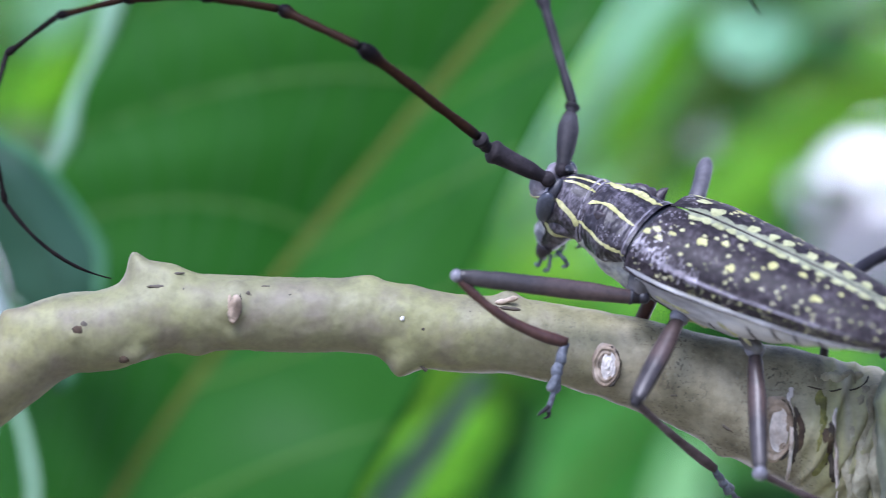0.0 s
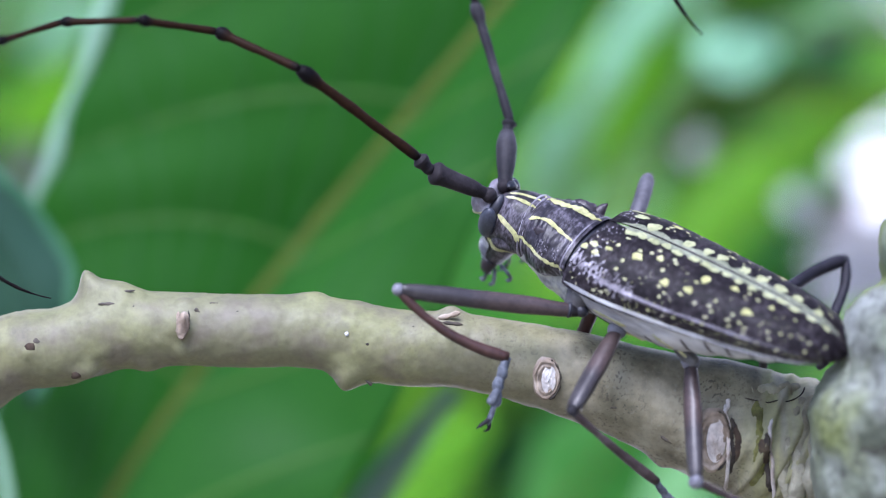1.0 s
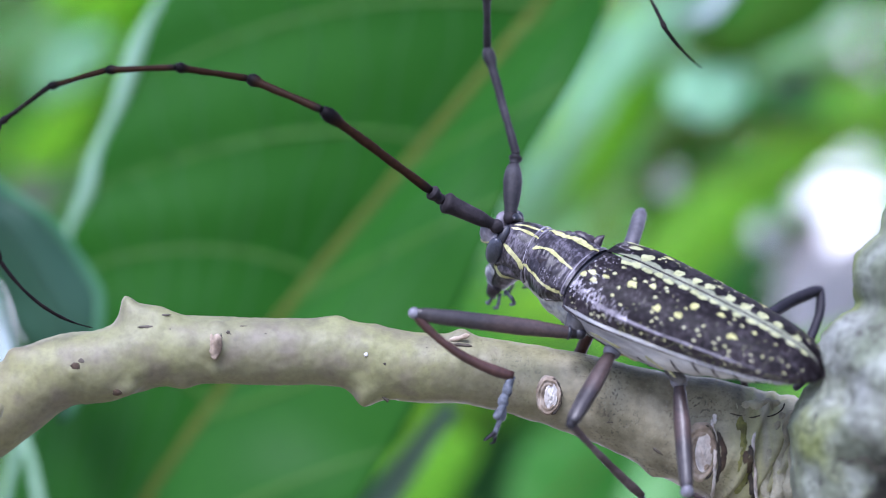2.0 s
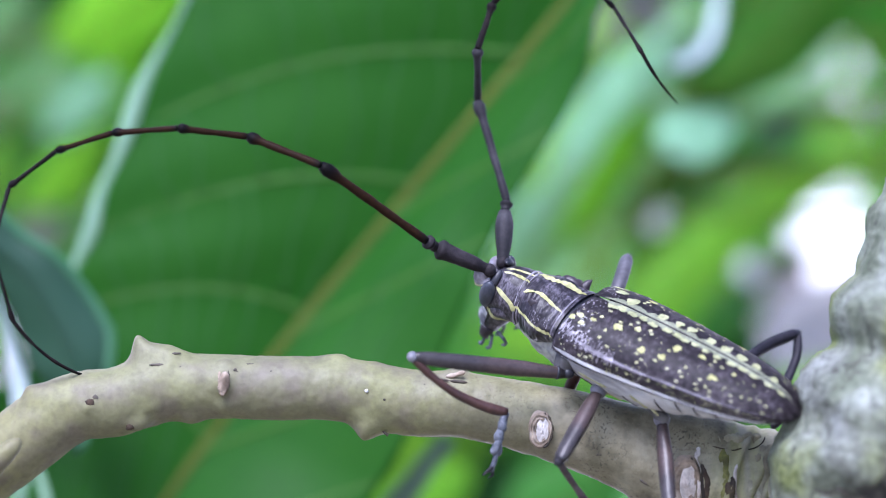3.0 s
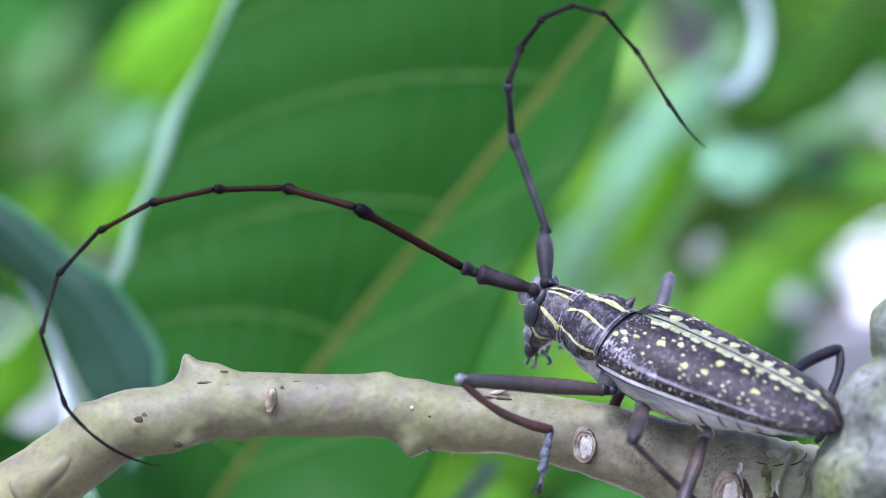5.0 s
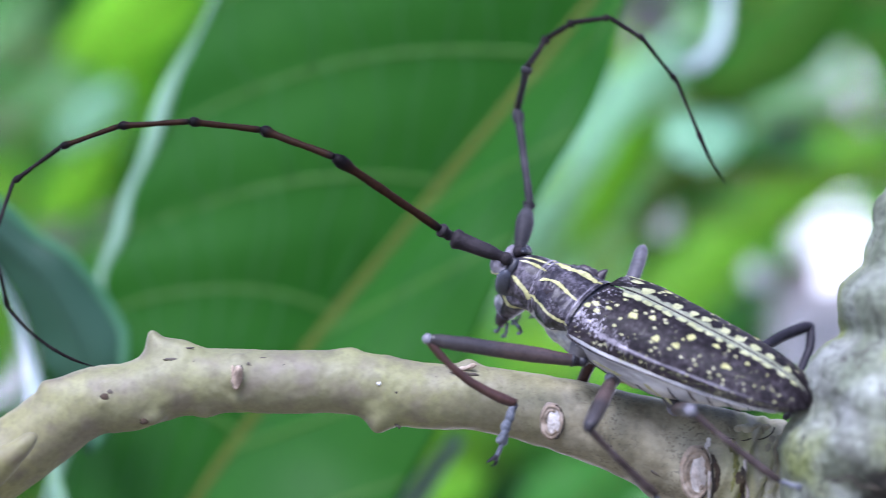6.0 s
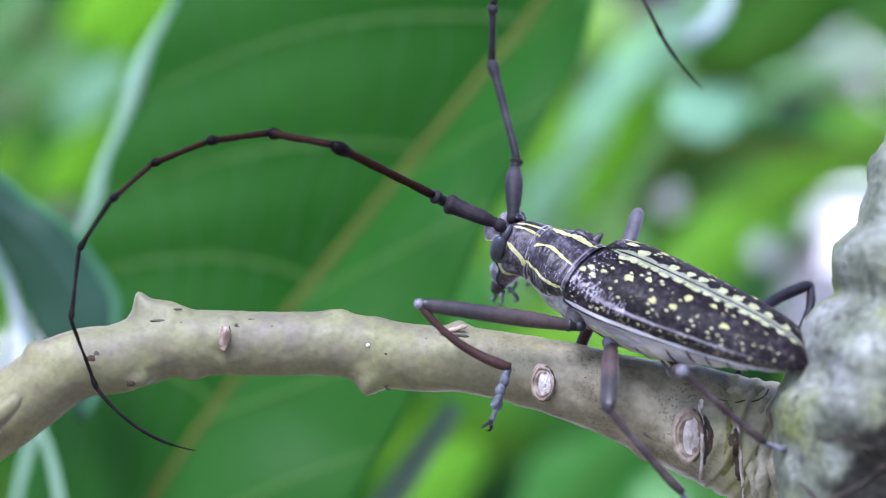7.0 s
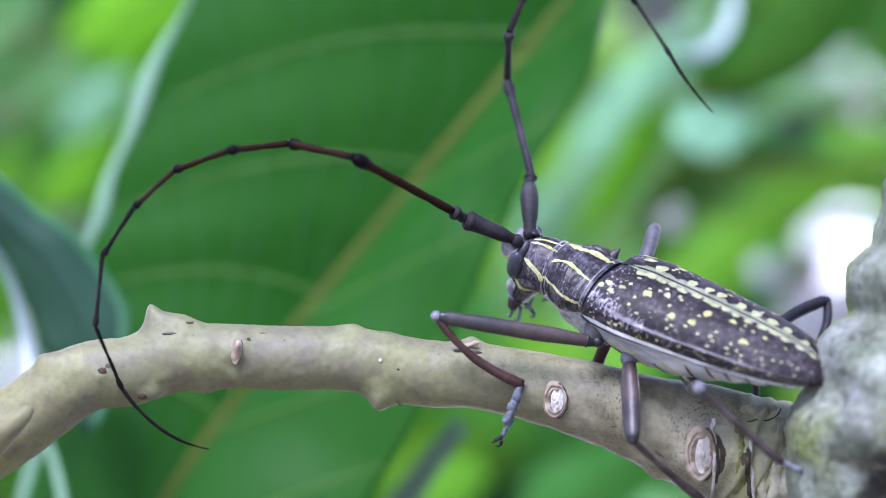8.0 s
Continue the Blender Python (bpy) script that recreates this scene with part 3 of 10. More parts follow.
def scar(root, axis, x, up, w, h, lean, lift=0.1):
    """An oval leaf scar: a raised brown rim round pale wood."""
    p, out, along = front_of_twig(axis, x, up)
    side = out.cross(along).normalized()
    along = side.cross(out).normalized()
    turn = Matrix((along, side, out)).transposed().to_4x4() @ Matrix.Rotation(lean, 4, "Z")
    place = Matrix.Translation(p + out * lift) @ turn
    bm = bmesh.new()
    rings = []
    for f, z in ((1.16, -0.35), (1.07, 0.02), (1.02, 0.14), (0.95, 0.17), (0.88, 0.06), (0.82, 0.05), (0.76, 0.13), (0.68, 0.12), (0.6, 0.02), (0.45, 0.0)):
        ring = []
        for k in range(36):
            a = 2 * math.pi * k / 36
            j = 1 + 0.03 * math.sin(3 * a + x) + 0.02 * math.sin(7 * a)
            ring.append(bm.verts.new(place @ Vector((w * f * j * math.cos(a), h * f * j * math.sin(a), z + 0.06 * math.sin(5 * a + x)))))
        rings.append(ring)
    for a, b in zip(rings, rings[1:]):
        for k in range(36):
            bm.faces.new((a[k], a[(k + 1) % 36], b[(k + 1) % 36], b[k]))
    rim = part("leaf_scar", bm, RIM, root, "oval leaf scar with a raised brown rim")
    bm = bmesh.new()
    rows = [[bm.verts.new(place @ Vector((0.2 * w + 0.6 * w * f * math.cos(2 * math.pi * k / 36), 0.76 * h * f * math.sin(2 * math.pi * k / 36),
                                          0.09 + 0.12 * (1 - f) + 0.05 * math.sin(16 * f) + 0.08 * noise.noise(Vector((f * 3, k * 0.4, x)))))) for k in range(36)] for f in (1.0, 0.85, 0.7, 0.55, 0.4, 0.25, 0.1)]
    for a, b in zip(rows, rows[1:]):
        for k in range(36):
            bm.faces.new((a[k], a[(k + 1) % 36], b[(k + 1) % 36], b[k]))
    bm.faces.new(rows[-1])
    part("scar_face", bm, SCAR, rim, "pale worn wood")
    bm = bmesh.new()
    arc = np.radians(np.linspace(-75, 80, 18))
    tube(bm, [place @ Vector((w * 1.14 * math.cos(a), h * 1.08 * math.sin(a), 0.08 + 0.05 * math.sin(a * 5))) for a in arc], [0.02] + [0.09 + 0.04 * math.sin(k * 1.7) for k in range(16)] + [0.02], 8, rough=0.08)
    part("bark_lip", bm, DARKBARK, rim, "dark torn bark lip")


def bark_details(root, axis):
    scar(root, axis, 7.1, -0.22, 0.85, 1.35, 0.22, 0.1)
    scar(root, axis, 18.65, -0.24, 1.1, 2.05, 0.36, 0.12)
    p, out, along = front_of_twig(axis, -17.95, 0.1)
    bm = bmesh.new()
    ball(bm, p - out * 0.02, (0.46, 0.34, 1.0), Matrix.Rotation(0.12, 4, "Y"), u=20, v=14)
    for v in bm.verts:
        v.co += out * 0.28 * noise.noise(v.co * 2.6) + along * 0.12 * noise.noise(v.co * 3.3)
    part("bud_scar", bm, RIM, root, "small pale knob where a bud fell off")
    for dx, w, mat in ((-0.42, 0.13, RIM), (0.42, 0.08, DARKBARK)):
        bm = bmesh.new()
        path = []
        for u in np.linspace(0.55, -0.35, 10):
            p, out, along = front_of_twig(axis, -17.95 + dx * (1 - 0.5 * abs(u - 0.1)), u)
            path.append(p - out * 0.07)
        tube(bm, path, [w * f for f in (0.2, 0.7, 1, 0.8, 1, 1.1, 0.8, 0.9, 0.5, 0.15)], 8, 0.6, rough=0.1)
        part("bark_crease", bm, mat, root)
    for x, up, mat, r in ((-6.7, 0.1, WHITE, 0.16), (-5.25, -0.05, DARKBARK, 0.17), (-28.7, 0.05, RUSTBARK, 0.42), (-28.2, 0.2, SMUDGE, 0.3), (-25.4, -0.75, RUSTBARK, 0.4), (-14.2, 0.55, DARKBARK, 0.09), (-2, 0.6, DARKBARK, 0.08), (10.5, 0.2, DARKBARK, 0.08)):
        p, out, along = front_of_twig(axis, x, up)
        bm = bmesh.new()
        ball(bm, p + out * (0.05 if mat is WHITE else -0.42 * r), (r * 1.1, r * 0.6, r * 0.9), u=14, v=10)
        for v in bm.verts:
            v.co += Vector((1, 0, 1)) * 0.4 * r * noise.noise(v.co * 4)
        part("bark_speck", bm, mat, root)
    p, out, along = front_of_twig(axis, 0.5, 0.82)
    bm = bmesh.new()
    tube(bm, spline([p - along * 0.75 - out * 0.1, p - along * 0.2 + out * 0.16, p + along * 0.35 + out * 0.42, p + along * 0.8 + out * 0.62], 12), [0.1, 0.14, 0.18, 0.2, 0.19, 0.17, 0.18, 0.19, 0.2, 0.21, 0.19, 0.14, 0.06], 12, 0.7, rough=0.08)
    part("dry_bud", bm, RIM, root, "small dried grey-brown bud")
    for d, l in ((-0.9, 0.5), (0.55, 0.4), (0.1, 0.6)):
        bm = bmesh.new()
        q = p + along * d + Vector((0, -0.35, -0.32))
        tube(bm, [q - along * l, q - along * l * 0.4, q + along * l * 0.3, q + along * l], [0.03, 0.15, 0.13, 0.03], 8, 0.6, rough=0.08)
        part("bark_crease", bm, SMUDGE, root)
    bm = bmesh.new()
    tube(bm, spline([(-37.64, -2.50, -12.66), (-36.02, -3.20, -11.41), (-34.67, -3.60, -10.43), (-33.68, -3.40, -9.64)], 14), [1.5, 1.45, 1.4, 1.3, 1.2, 1.1, 1.0, 0.95, 0.9, 0.85, 0.8, 0.75, 0.65, 0.5, 0.25], 14, rough=0.2)
    part("bud_stub", bm, BARK, root, "short broken side shoot")
    rng = random.Random(3)
    for x, up, l in ((-23.2, 0.7, 1.0), (-22.0, 0.85, 0.9), (-21.2, 0.6, 0.5), (-16.2, 0.75, 0.8), (-15.4, 0.9, 0.9), (-16.9, 0.5, 0.4), (-5.4, -0.9, 0.7), (12.0, -0.4, 0.6), (14.5, -0.1, 0.5), (15.5, -0.6, 0.6)):
        p, out, along = front_of_twig(axis, x, up)
        bm = bmesh.new()
        d = along * l * 0.7 + Vector((0, 0, rng.uniform(-0.25, 0.25)))
        q = p - out * 0.05
        tube(bm, [q - d, q - d * 0.6, q - d * 0.2, q + d * 0.1, q + d * 0.5, q + d], [0.01, 0.08, 0.04, 0.09, 0.05, 0.01], 8, 0.7, rough=0.22)
        part("bark_smear", bm, SMUDGE, root)
    # torn bark beside the large scar, and dark folds where the twig leaves the stem
    def stroke(name, mat, path, width, lift, label="", uneven=0.1, flat=0.5, seed=0):
        line = []
        for x, up in spline(path, 7):
            p, out, along = front_of_twig(axis, x + 0.15 * noise.noise(Vector((up * 4, seed, 0))), max(-0.97, min(0.97, up)))
            line.append(p + out * lift)
        line = spline(line, 22)
        bm = bmesh.new()
        tube(bm, line, [0.02] + [width * (0.7 + 0.6 * abs(noise.noise(Vector((k * 0.45, seed, 2))))) for k in range(1, 22)] + [0.02], 10, flat, rough=uneven * width * 1.6)
        part(name, bm, mat, root, label)

    stroke("bark_flake", SCAR, [(19.55, 0.42), (19.5, 0.2), (19.62, -0.2), (19.6, -0.6), (19.7, -0.92)], 0.16, 0.08, "torn pale bark flake", 0.2, 0.7, 1)
    stroke("bark_flake", SCAR, [(19.75, 0.5), (19.5, 0.36), (19.45, 0.2)], 0.19, 0.1, "torn pale bark flake", 0.2, 0.8, 2)
    # the flake's shadow in the gap beside it, painted as a dark strip
    stroke("bark_fold", DARKBARK, [(19.95, 0.25), (19.95, -0.2), (19.98, -0.65)], 0.22, 0.0, "dark gap behind the flake, its shadow painted in", 0.1, 0.4, 3)
    stroke("bark_stain", RUSTBARK, [(20.3, 0.2), (20.4, -0.2), (20.35, -0.6)], 0.42, -0.12, "rust-brown bark stain", 0.15, 0.45, 4)
    stroke("bark_stain", LICHEN, [(21.7, 0.7), (21.75, 0.2), (21.7, -0.3), (21.75, -0.9)], 0.5, -0.14, "yellow-green lichen stain", 0.2, 0.45, 5)
    stroke("bark_stain", RUSTBARK, [(22.1, 0.1), (22.15, -0.2), (22.05, -0.5)], 0.42, -0.1, "rust-brown bark stain", 0.15, 0.45, 6)
    stroke("bark_flake", SCAR, [(22.75, 0.42), (22.5, 0.15), (22.65, -0.1), (22.85, -0.45), (23.1, -0.95)], 0.17, 0.08, "torn pale bark flake", 0.2, 0.7, 7)
    stroke("bark_fold", DARKBARK, [(22.35, 0.2), (22.25, -0.05), (22.45, -0.35), (22.7, -0.7)], 0.26, 0.0, "black crack beside the flake", 0.2, 0.45, 8)
    stroke("bark_ridge", FLARE, [(21.2, 0.72), (22.4, 0.8), (23.6, 0.86), (24.8, 0.93)], 0.75, -0.38, "brown swollen bark ridge", 0.15, 0.8, 12)
    stroke("bark_fold", DARKBARK, [(20.8, 0.6), (22.2, 0.64), (23.4, 0.72), (24.6, 0.8), (25.3, 0.9)], 0.07, 0.02, "dark fold below the ridge", 0.1, 0.5, 15)
    for x, w, lift, seed in ((23.7, 0.5, -0.05, 13), (24.6, 0.65, 0.15, 14), (25.6, 0.9, 0.25, 16), (26.7, 1.1, 0.4, 17)):
        stroke("bark_ridge", FLARE, [(x + 1.3, 0.85), (x + 0.45, 0.55), (x, 0.15), (x - 0.1, -0.25), (x + 0.1, -0.6), (x + 0.5, -0.95)], w, lift - 0.2, "grey-green ring of bark at the foot of the twig", 0.3, 0.7, seed)


# ---- the beetle ----
# the wing cases lie a little askew on the walking body
EL = 18.89
CASES = Matrix.Translation((0.33, -0.50, -0.90)) @ pose(0, 0, 0, -10.4, -4.6, -6.6)


def case_half(s):
    return 5.11 * (1 - 0.378 * s**1.4)


def elytron_point(s, a, side, lift=0.0):
    """s: 0 at the base to 1 at the tip; a: 0 at the seam to 1 at the lower margin; side: -1 left, 1 right."""
    neck = 0.86 + 0.14 * math.sqrt(min(1, s * 7))
    half = case_half(s) * math.sqrt(max(0.0, 1 - s**9)) * neck
    high = 3.61 * (1 - 0.495 * s**2) * math.sqrt(max(0.0, 1 - s**12)) * neck
    t = min(a, 1.0) * math.pi / 2
    ridge = 0.13 * math.exp(-((a - 0.79) / 0.03) ** 2) * min(1, s * 6) * (1 - s) ** 0.3
    lift += ridge
    c, n = max(0.0, math.cos(t)) ** 0.853, math.sin(t) ** 0.853
    p = Vector((EL * s - (0.45 + 0.6 * math.sin(t) ** 2) * (1 - s) ** 6, side * (half * n + lift * n), high * c + 0.7 * s**2 + lift * c - 2.0 * max(0.0, a - 1)))
    return CASES @ p


def belly_point(s, a, lift=0.0):
    """The underside: s as above; a: 0 at the left margin, 90 degrees at the keel, 180 at the right margin."""
    deep = np.interp(s, (0, 0.07, 0.2, 0.36, 0.5, 0.7, 0.85, 0.97), (2.0, 3.2, 3.75, 3.8, 3.1, 1.8, 0.9, 0.4)) + lift
    fold = 0.06 * math.sin(s * 52) * (s > 0.42)
    t = radians(a)
    return CASES @ Vector((EL * s, -(0.9 * case_half(s) * math.sqrt(max(0.03, 1 - s**8)) + fold + lift) * math.cos(t), -(deep + fold) * math.sin(t) + 0.7 * s**2))


def ribbon(bm, point, path, widths, n=40, across=4):
    """A thin raised band on a surface point(u, v), along path of (u, v) with half widths in v."""
    rows = []
    for (u, v), w in zip(spline(path, n), np.interp(np.linspace(0, 1, n + 1), np.linspace(0, 1, len(widths)), widths)):
        w *= 1 + 0.55 * noise.noise(Vector((u * 11, v * 0.1, 3)))
        done = len(rows) / n
        w *= min(1, 0.15 + done * 9, 0.15 + (1 - done) * 9)
        rows.append([point(u, v + w * k) for k in np.linspace(-1, 1, across + 1)])
    sheet(bm, rows)


def decal(bm, skin, path, widths, n=30, across=6, lift=0.035, sway=0.25):
    """A thin band laid on a surface along a line near it."""
    line = [skin.find_nearest(Vector(p)) for p in spline(path, n)]
    rows = []
    for i, (p, normal, *_) in enumerate(line):
        way = line[min(i + 1, n)][0] - line[max(i - 1, 0)][0]
        side = way.cross(normal).normalized()
        w = np.interp(i / n, np.linspace(0, 1, len(widths)), widths) * (1 + sway * noise.noise(p * 2.3))
        row = []
        for k in np.linspace(-1, 1, across + 1):
            q, m, *_ = skin.find_nearest(p + side * w * k)
            row.append(q + m * lift)
        rows.append(row)
    sheet(bm, rows)


def blot(bm, point, u, v, ru, rv, n=12, seed=0):
    """A small uneven patch on a surface."""
    c = bm.verts.new(point(u, v))
    ring = []
    for k in range(n):
        a = 2 * math.pi * k / n
        j = 1 + 0.6 * noise.noise(Vector((math.cos(a) * 1.5, math.sin(a) * 1.5, seed * 7.7)))
        ring.append(bm.verts.new(point(u + ru * j * math.cos(a), v + rv * j * math.sin(a))))
    for k in range(n):
        bm.faces.new((c, ring[k], ring[(k + 1) % n]))


# yellow spots on the wing cases: along, across, size in millimetres
SPOTS_LARGE = [(0.196, 0.305, 0.4), (0.333, 0.47, 0.35), (0.425, 0.445, 0.37), (0.454, 0.23, 0.4), (0.267, 0.22, 0.29), (0.65, 0.42, 0.4), (0.562, 0.185, 0.28), (0.092, 0.345, 0.25), (0.038, 0.355, 0.3), (0.062, 0.45, 0.28), (0.012, 0.425, 0.33), (0.717, 0.21, 0.23)]
SPOTS_SMALL = [
    (0.158, 0.54), (0.162, 0.42), (0.112, 0.265), (0.121, 0.145), (0.188, 0.23), (0.229, 0.2), (0.246, 0.135), (0.304, 0.345), (0.312, 0.165), (0.325, 0.205), (0.325, 0.54), (0.204, 0.61), (0.354, 0.595), (0.342, 0.66), (0.408, 0.53), (0.433, 0.315), (0.467, 0.57), (0.521, 0.535), (0.538, 0.595), (0.533, 0.445), (0.525, 0.695), (0.604, 0.62), (0.646, 0.605),
]
SPOTS_TAIL = [
    (0.612, 0.53), (0.617, 0.695), (0.671, 0.655), (0.675, 0.73), (0.658, 0.195), (0.617, 0.155), (0.812, 0.225), (0.754, 0.585), (0.767, 0.685), (0.796, 0.54), (0.829, 0.51), (0.867, 0.48), (0.896, 0.525), (0.946, 0.485), (0.896, 0.72), (0.808, 0.81), (0.729, 0.81), (0.658, 0.81), (0.417, 0.84), (0.488, 0.83), (0.525, 0.795), (0.162, 0.825), (0.146, 0.86), (0.117, 0.88), (0.321, 0.865),
]


def wing_case(root, side):
    bm = bmesh.new()
    rows = [[elytron_point(s, a, side) for a in np.linspace(0.004, 1, 64)] for s in 1 - (1 - np.linspace(0, 1, 80)) ** 1.35]
    sheet(bm, rows)
    bmesh.ops.solidify(bm, geom=bm.faces[:], thickness=0.12)
    case = part("wing_case", bm, WING, root, "dark brown wing case with yellow spots")
    rng = random.Random(5 + side)
    point = lambda u, v: elytron_point(min(max(u, 0.003), 0.985), v, side, 0.04)
    spots = SPOTS_LARGE + [(u, v, 0.16) for u, v in SPOTS_SMALL] + [(u, v, 0.15) for u, v in SPOTS_TAIL]
    if side > 0:
        spots = [(u + rng.uniform(-0.02, 0.02), v, r) for u, v, r in spots if v > 0.3]
    for k, (u, v, r) in enumerate(spots):
        bm = bmesh.new()
        j = rng.uniform(0.85, 1.3)
        blot(bm, point, u, v, 0.84 * r * j / EL, 0.84 * r / j / 6.9, 16, seed=k + side * 50)
        part("spot", bm, YELLOW if r > 0.22 else PALEYELLOW, case, "yellow spot of fine down")
    fine = []
    for k in range(90):
        u, v = rng.random() ** 1.1 * 0.95, 0.2 + 0.72 * rng.random()
        if all(math.hypot((u - a) * EL, (v - b) * 6.5) > 0.3 + r for a, b, r in spots):
            fine.append((u, v, rng.choice((0.04, 0.05, 0.07))))
    for k in range(150):
        fine.append((0.1 + 0.85 * rng.random(), 0.82 + 0.14 * rng.random(), rng.choice((0.03, 0.04, 0.06))))
    if side > 0:
        for k in range(60):
            fine.append((0.05 + 0.9 * rng.random(), 0.15 + 0.5 * rng.random(), rng.choice((0.06, 0.09, 0.14))))
    bm = bmesh.new()
    for k, (u, v, r) in enumerate(fine):
        blot(bm, point, u, v, r / EL, r / 6.9, 7, seed=k + side * 31)
    tagged(part("speckle", bm, PALEYELLOW, case, "fine pale yellow speckle"), kind="stuff")
    # whitish wrinkles across the shoulder, and a mottled patch beside the shield
    bm = bmesh.new()
    for k in range(190):
        u = 0.004 + 0.25 * rng.random() ** 1.2
        v = 0.61 + 0.6 * u + rng.gauss(0, 0.055)
        l = rng.choice((0.07, 0.12, 0.18, 0.26))
        blot(bm, point, u, v, rng.uniform(0.03, 0.065) / EL, l / 6.9, 8, seed=k + side * 77)
    for k in range(60):
        blot(bm, point, 0.004 + 0.09 * rng.random(), 0.05 + 0.5 * rng.random(), rng.uniform(0.03, 0.09) / EL, rng.uniform(0.03, 0.06) / 6.9, 8, seed=k + side * 19)
    tagged(part("shoulder_bloom", bm, LILAC, case, "whitish wrinkled bloom on the shoulder"), kind="stuff")
    # the scalloped grey-green band along the seam
    bm = bmesh.new()
    rows = []
    for s in np.linspace(0.05, 0.975, 190):
        w = 0.058 + 0.012 * math.sin(s * 75) + 0.03 * noise.noise(Vector((s * 40, side, 0)))
        w *= min(1, (s - 0.03) * 12) * min(1, (1 - s) * 8)
        rows.append([point(s, v) for v in np.linspace(0.008, max(0.015, w), 6)])
    sheet(bm, rows)
    part("seam_band", bm, GREYGREEN, case, "grey-green band along the seam")
    near = [(0.11, 0.07), (0.15, 0.055), (0.20, 0.06), (0.25, 0.05), (0.30, 0.07), (0.36, 0.058), (0.41, 0.06), (0.45, 0.072), (0.50, 0.06), (0.55, 0.075), (0.61, 0.08), (0.675, 0.072), (0.73, 0.06), (0.78, 0.075), (0.85, 0.08), (0.91, 0.06)]
    far = [(0.08, 0.2), (0.155, 0.09), (0.30, 0.08), (0.378, 0.1), (0.435, 0.11), (0.53, 0.1), (0.605, 0.1), (0.685, 0.1), (0.76, 0.1), (0.85, 0.08)]
    for k, (u, v) in enumerate(near if side < 0 else far):
        bm = bmesh.new()
        blot(bm, lambda u, v: elytron_point(min(u, 0.985), max(v, 0.012), side, 0.055), u, v, rng.uniform(0.3, 0.46) / EL, 0.03 if side < 0 else 0.06, 16, seed=k + 90)
        part("scallop", bm, SCALLOP, case, "pale yellow-green scallop beside the seam")
    # lilac highlight painted on the keel above the lower edge, and the pale margin
    bm = bmesh.new()
    ribbon(bm, lambda u, v: elytron_point(min(u, 0.985), v, side, 0.03), [(0.07, 0.70), (0.17, 0.745), (0.3, 0.79), (0.5, 0.785), (0.7, 0.79), (0.93, 0.8)], [0.02, 0.032, 0.024, 0.014, 0.012, 0.004], 120, 8)
    part("keel_highlight", bm, RIMDOWN, case, "lilac-grey highlight painted on the keel")
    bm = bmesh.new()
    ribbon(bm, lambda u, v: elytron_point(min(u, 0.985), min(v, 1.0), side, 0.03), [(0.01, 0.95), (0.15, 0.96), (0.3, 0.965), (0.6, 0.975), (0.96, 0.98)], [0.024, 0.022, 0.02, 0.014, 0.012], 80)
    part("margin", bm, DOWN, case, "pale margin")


def pronotum_point(u, v, lift=0.05):
    """u: 0 front to 1 back; v: degrees from the top towards the left side."""
    a = radians(v)
    r = 1 + 0.17 * math.exp(-((u - 0.5) / 0.24) ** 2) - 0.05 * math.exp(-((u - 0.11) / 0.03) ** 2) - 0.05 * math.exp(-((u - 0.88) / 0.03) ** 2)
    r += 0.035 * noise.noise(Vector((u * 5, math.cos(a) * 2, math.sin(a) * 2))) + 0.03 * noise.noise(Vector((u * 22, math.cos(a) * 4, math.sin(a) * 4))) * (0.14 < u < 0.86)
    wide, high = (2.36 + 1.05 * u) * r + lift, (2.46 - 0.85 * u) * r + lift
    p = Vector((0, -wide * math.sin(a), high * math.cos(a)))
    return Vector((-5.56 + 4.55 * u, -0.07 - 0.58 * u, -0.9 + 0.72 * u)) + pose(0, 0, 0, -4.6, -9, -7.3).to_3x3() @ p


def limb(name, length, profile, mat, root, bend=0.0, flat=0.85, sides=14, label="", steps=24, sway=0.0):
    """A rigid limb along +x from its joint: profile of radii; bend: sag towards -z."""
    bm = bmesh.new()
    u = np.linspace(0, 1, steps + 1)
    path = [(length * t, -sway * 4 * t * (1 - t), -bend * 4 * t * (1 - t)) for t in u]
    tube(bm, path, np.interp(u, np.linspace(0, 1, len(profile)), profile), sides, flat, rough=0.04)
    return part(name, bm, mat, root, label)


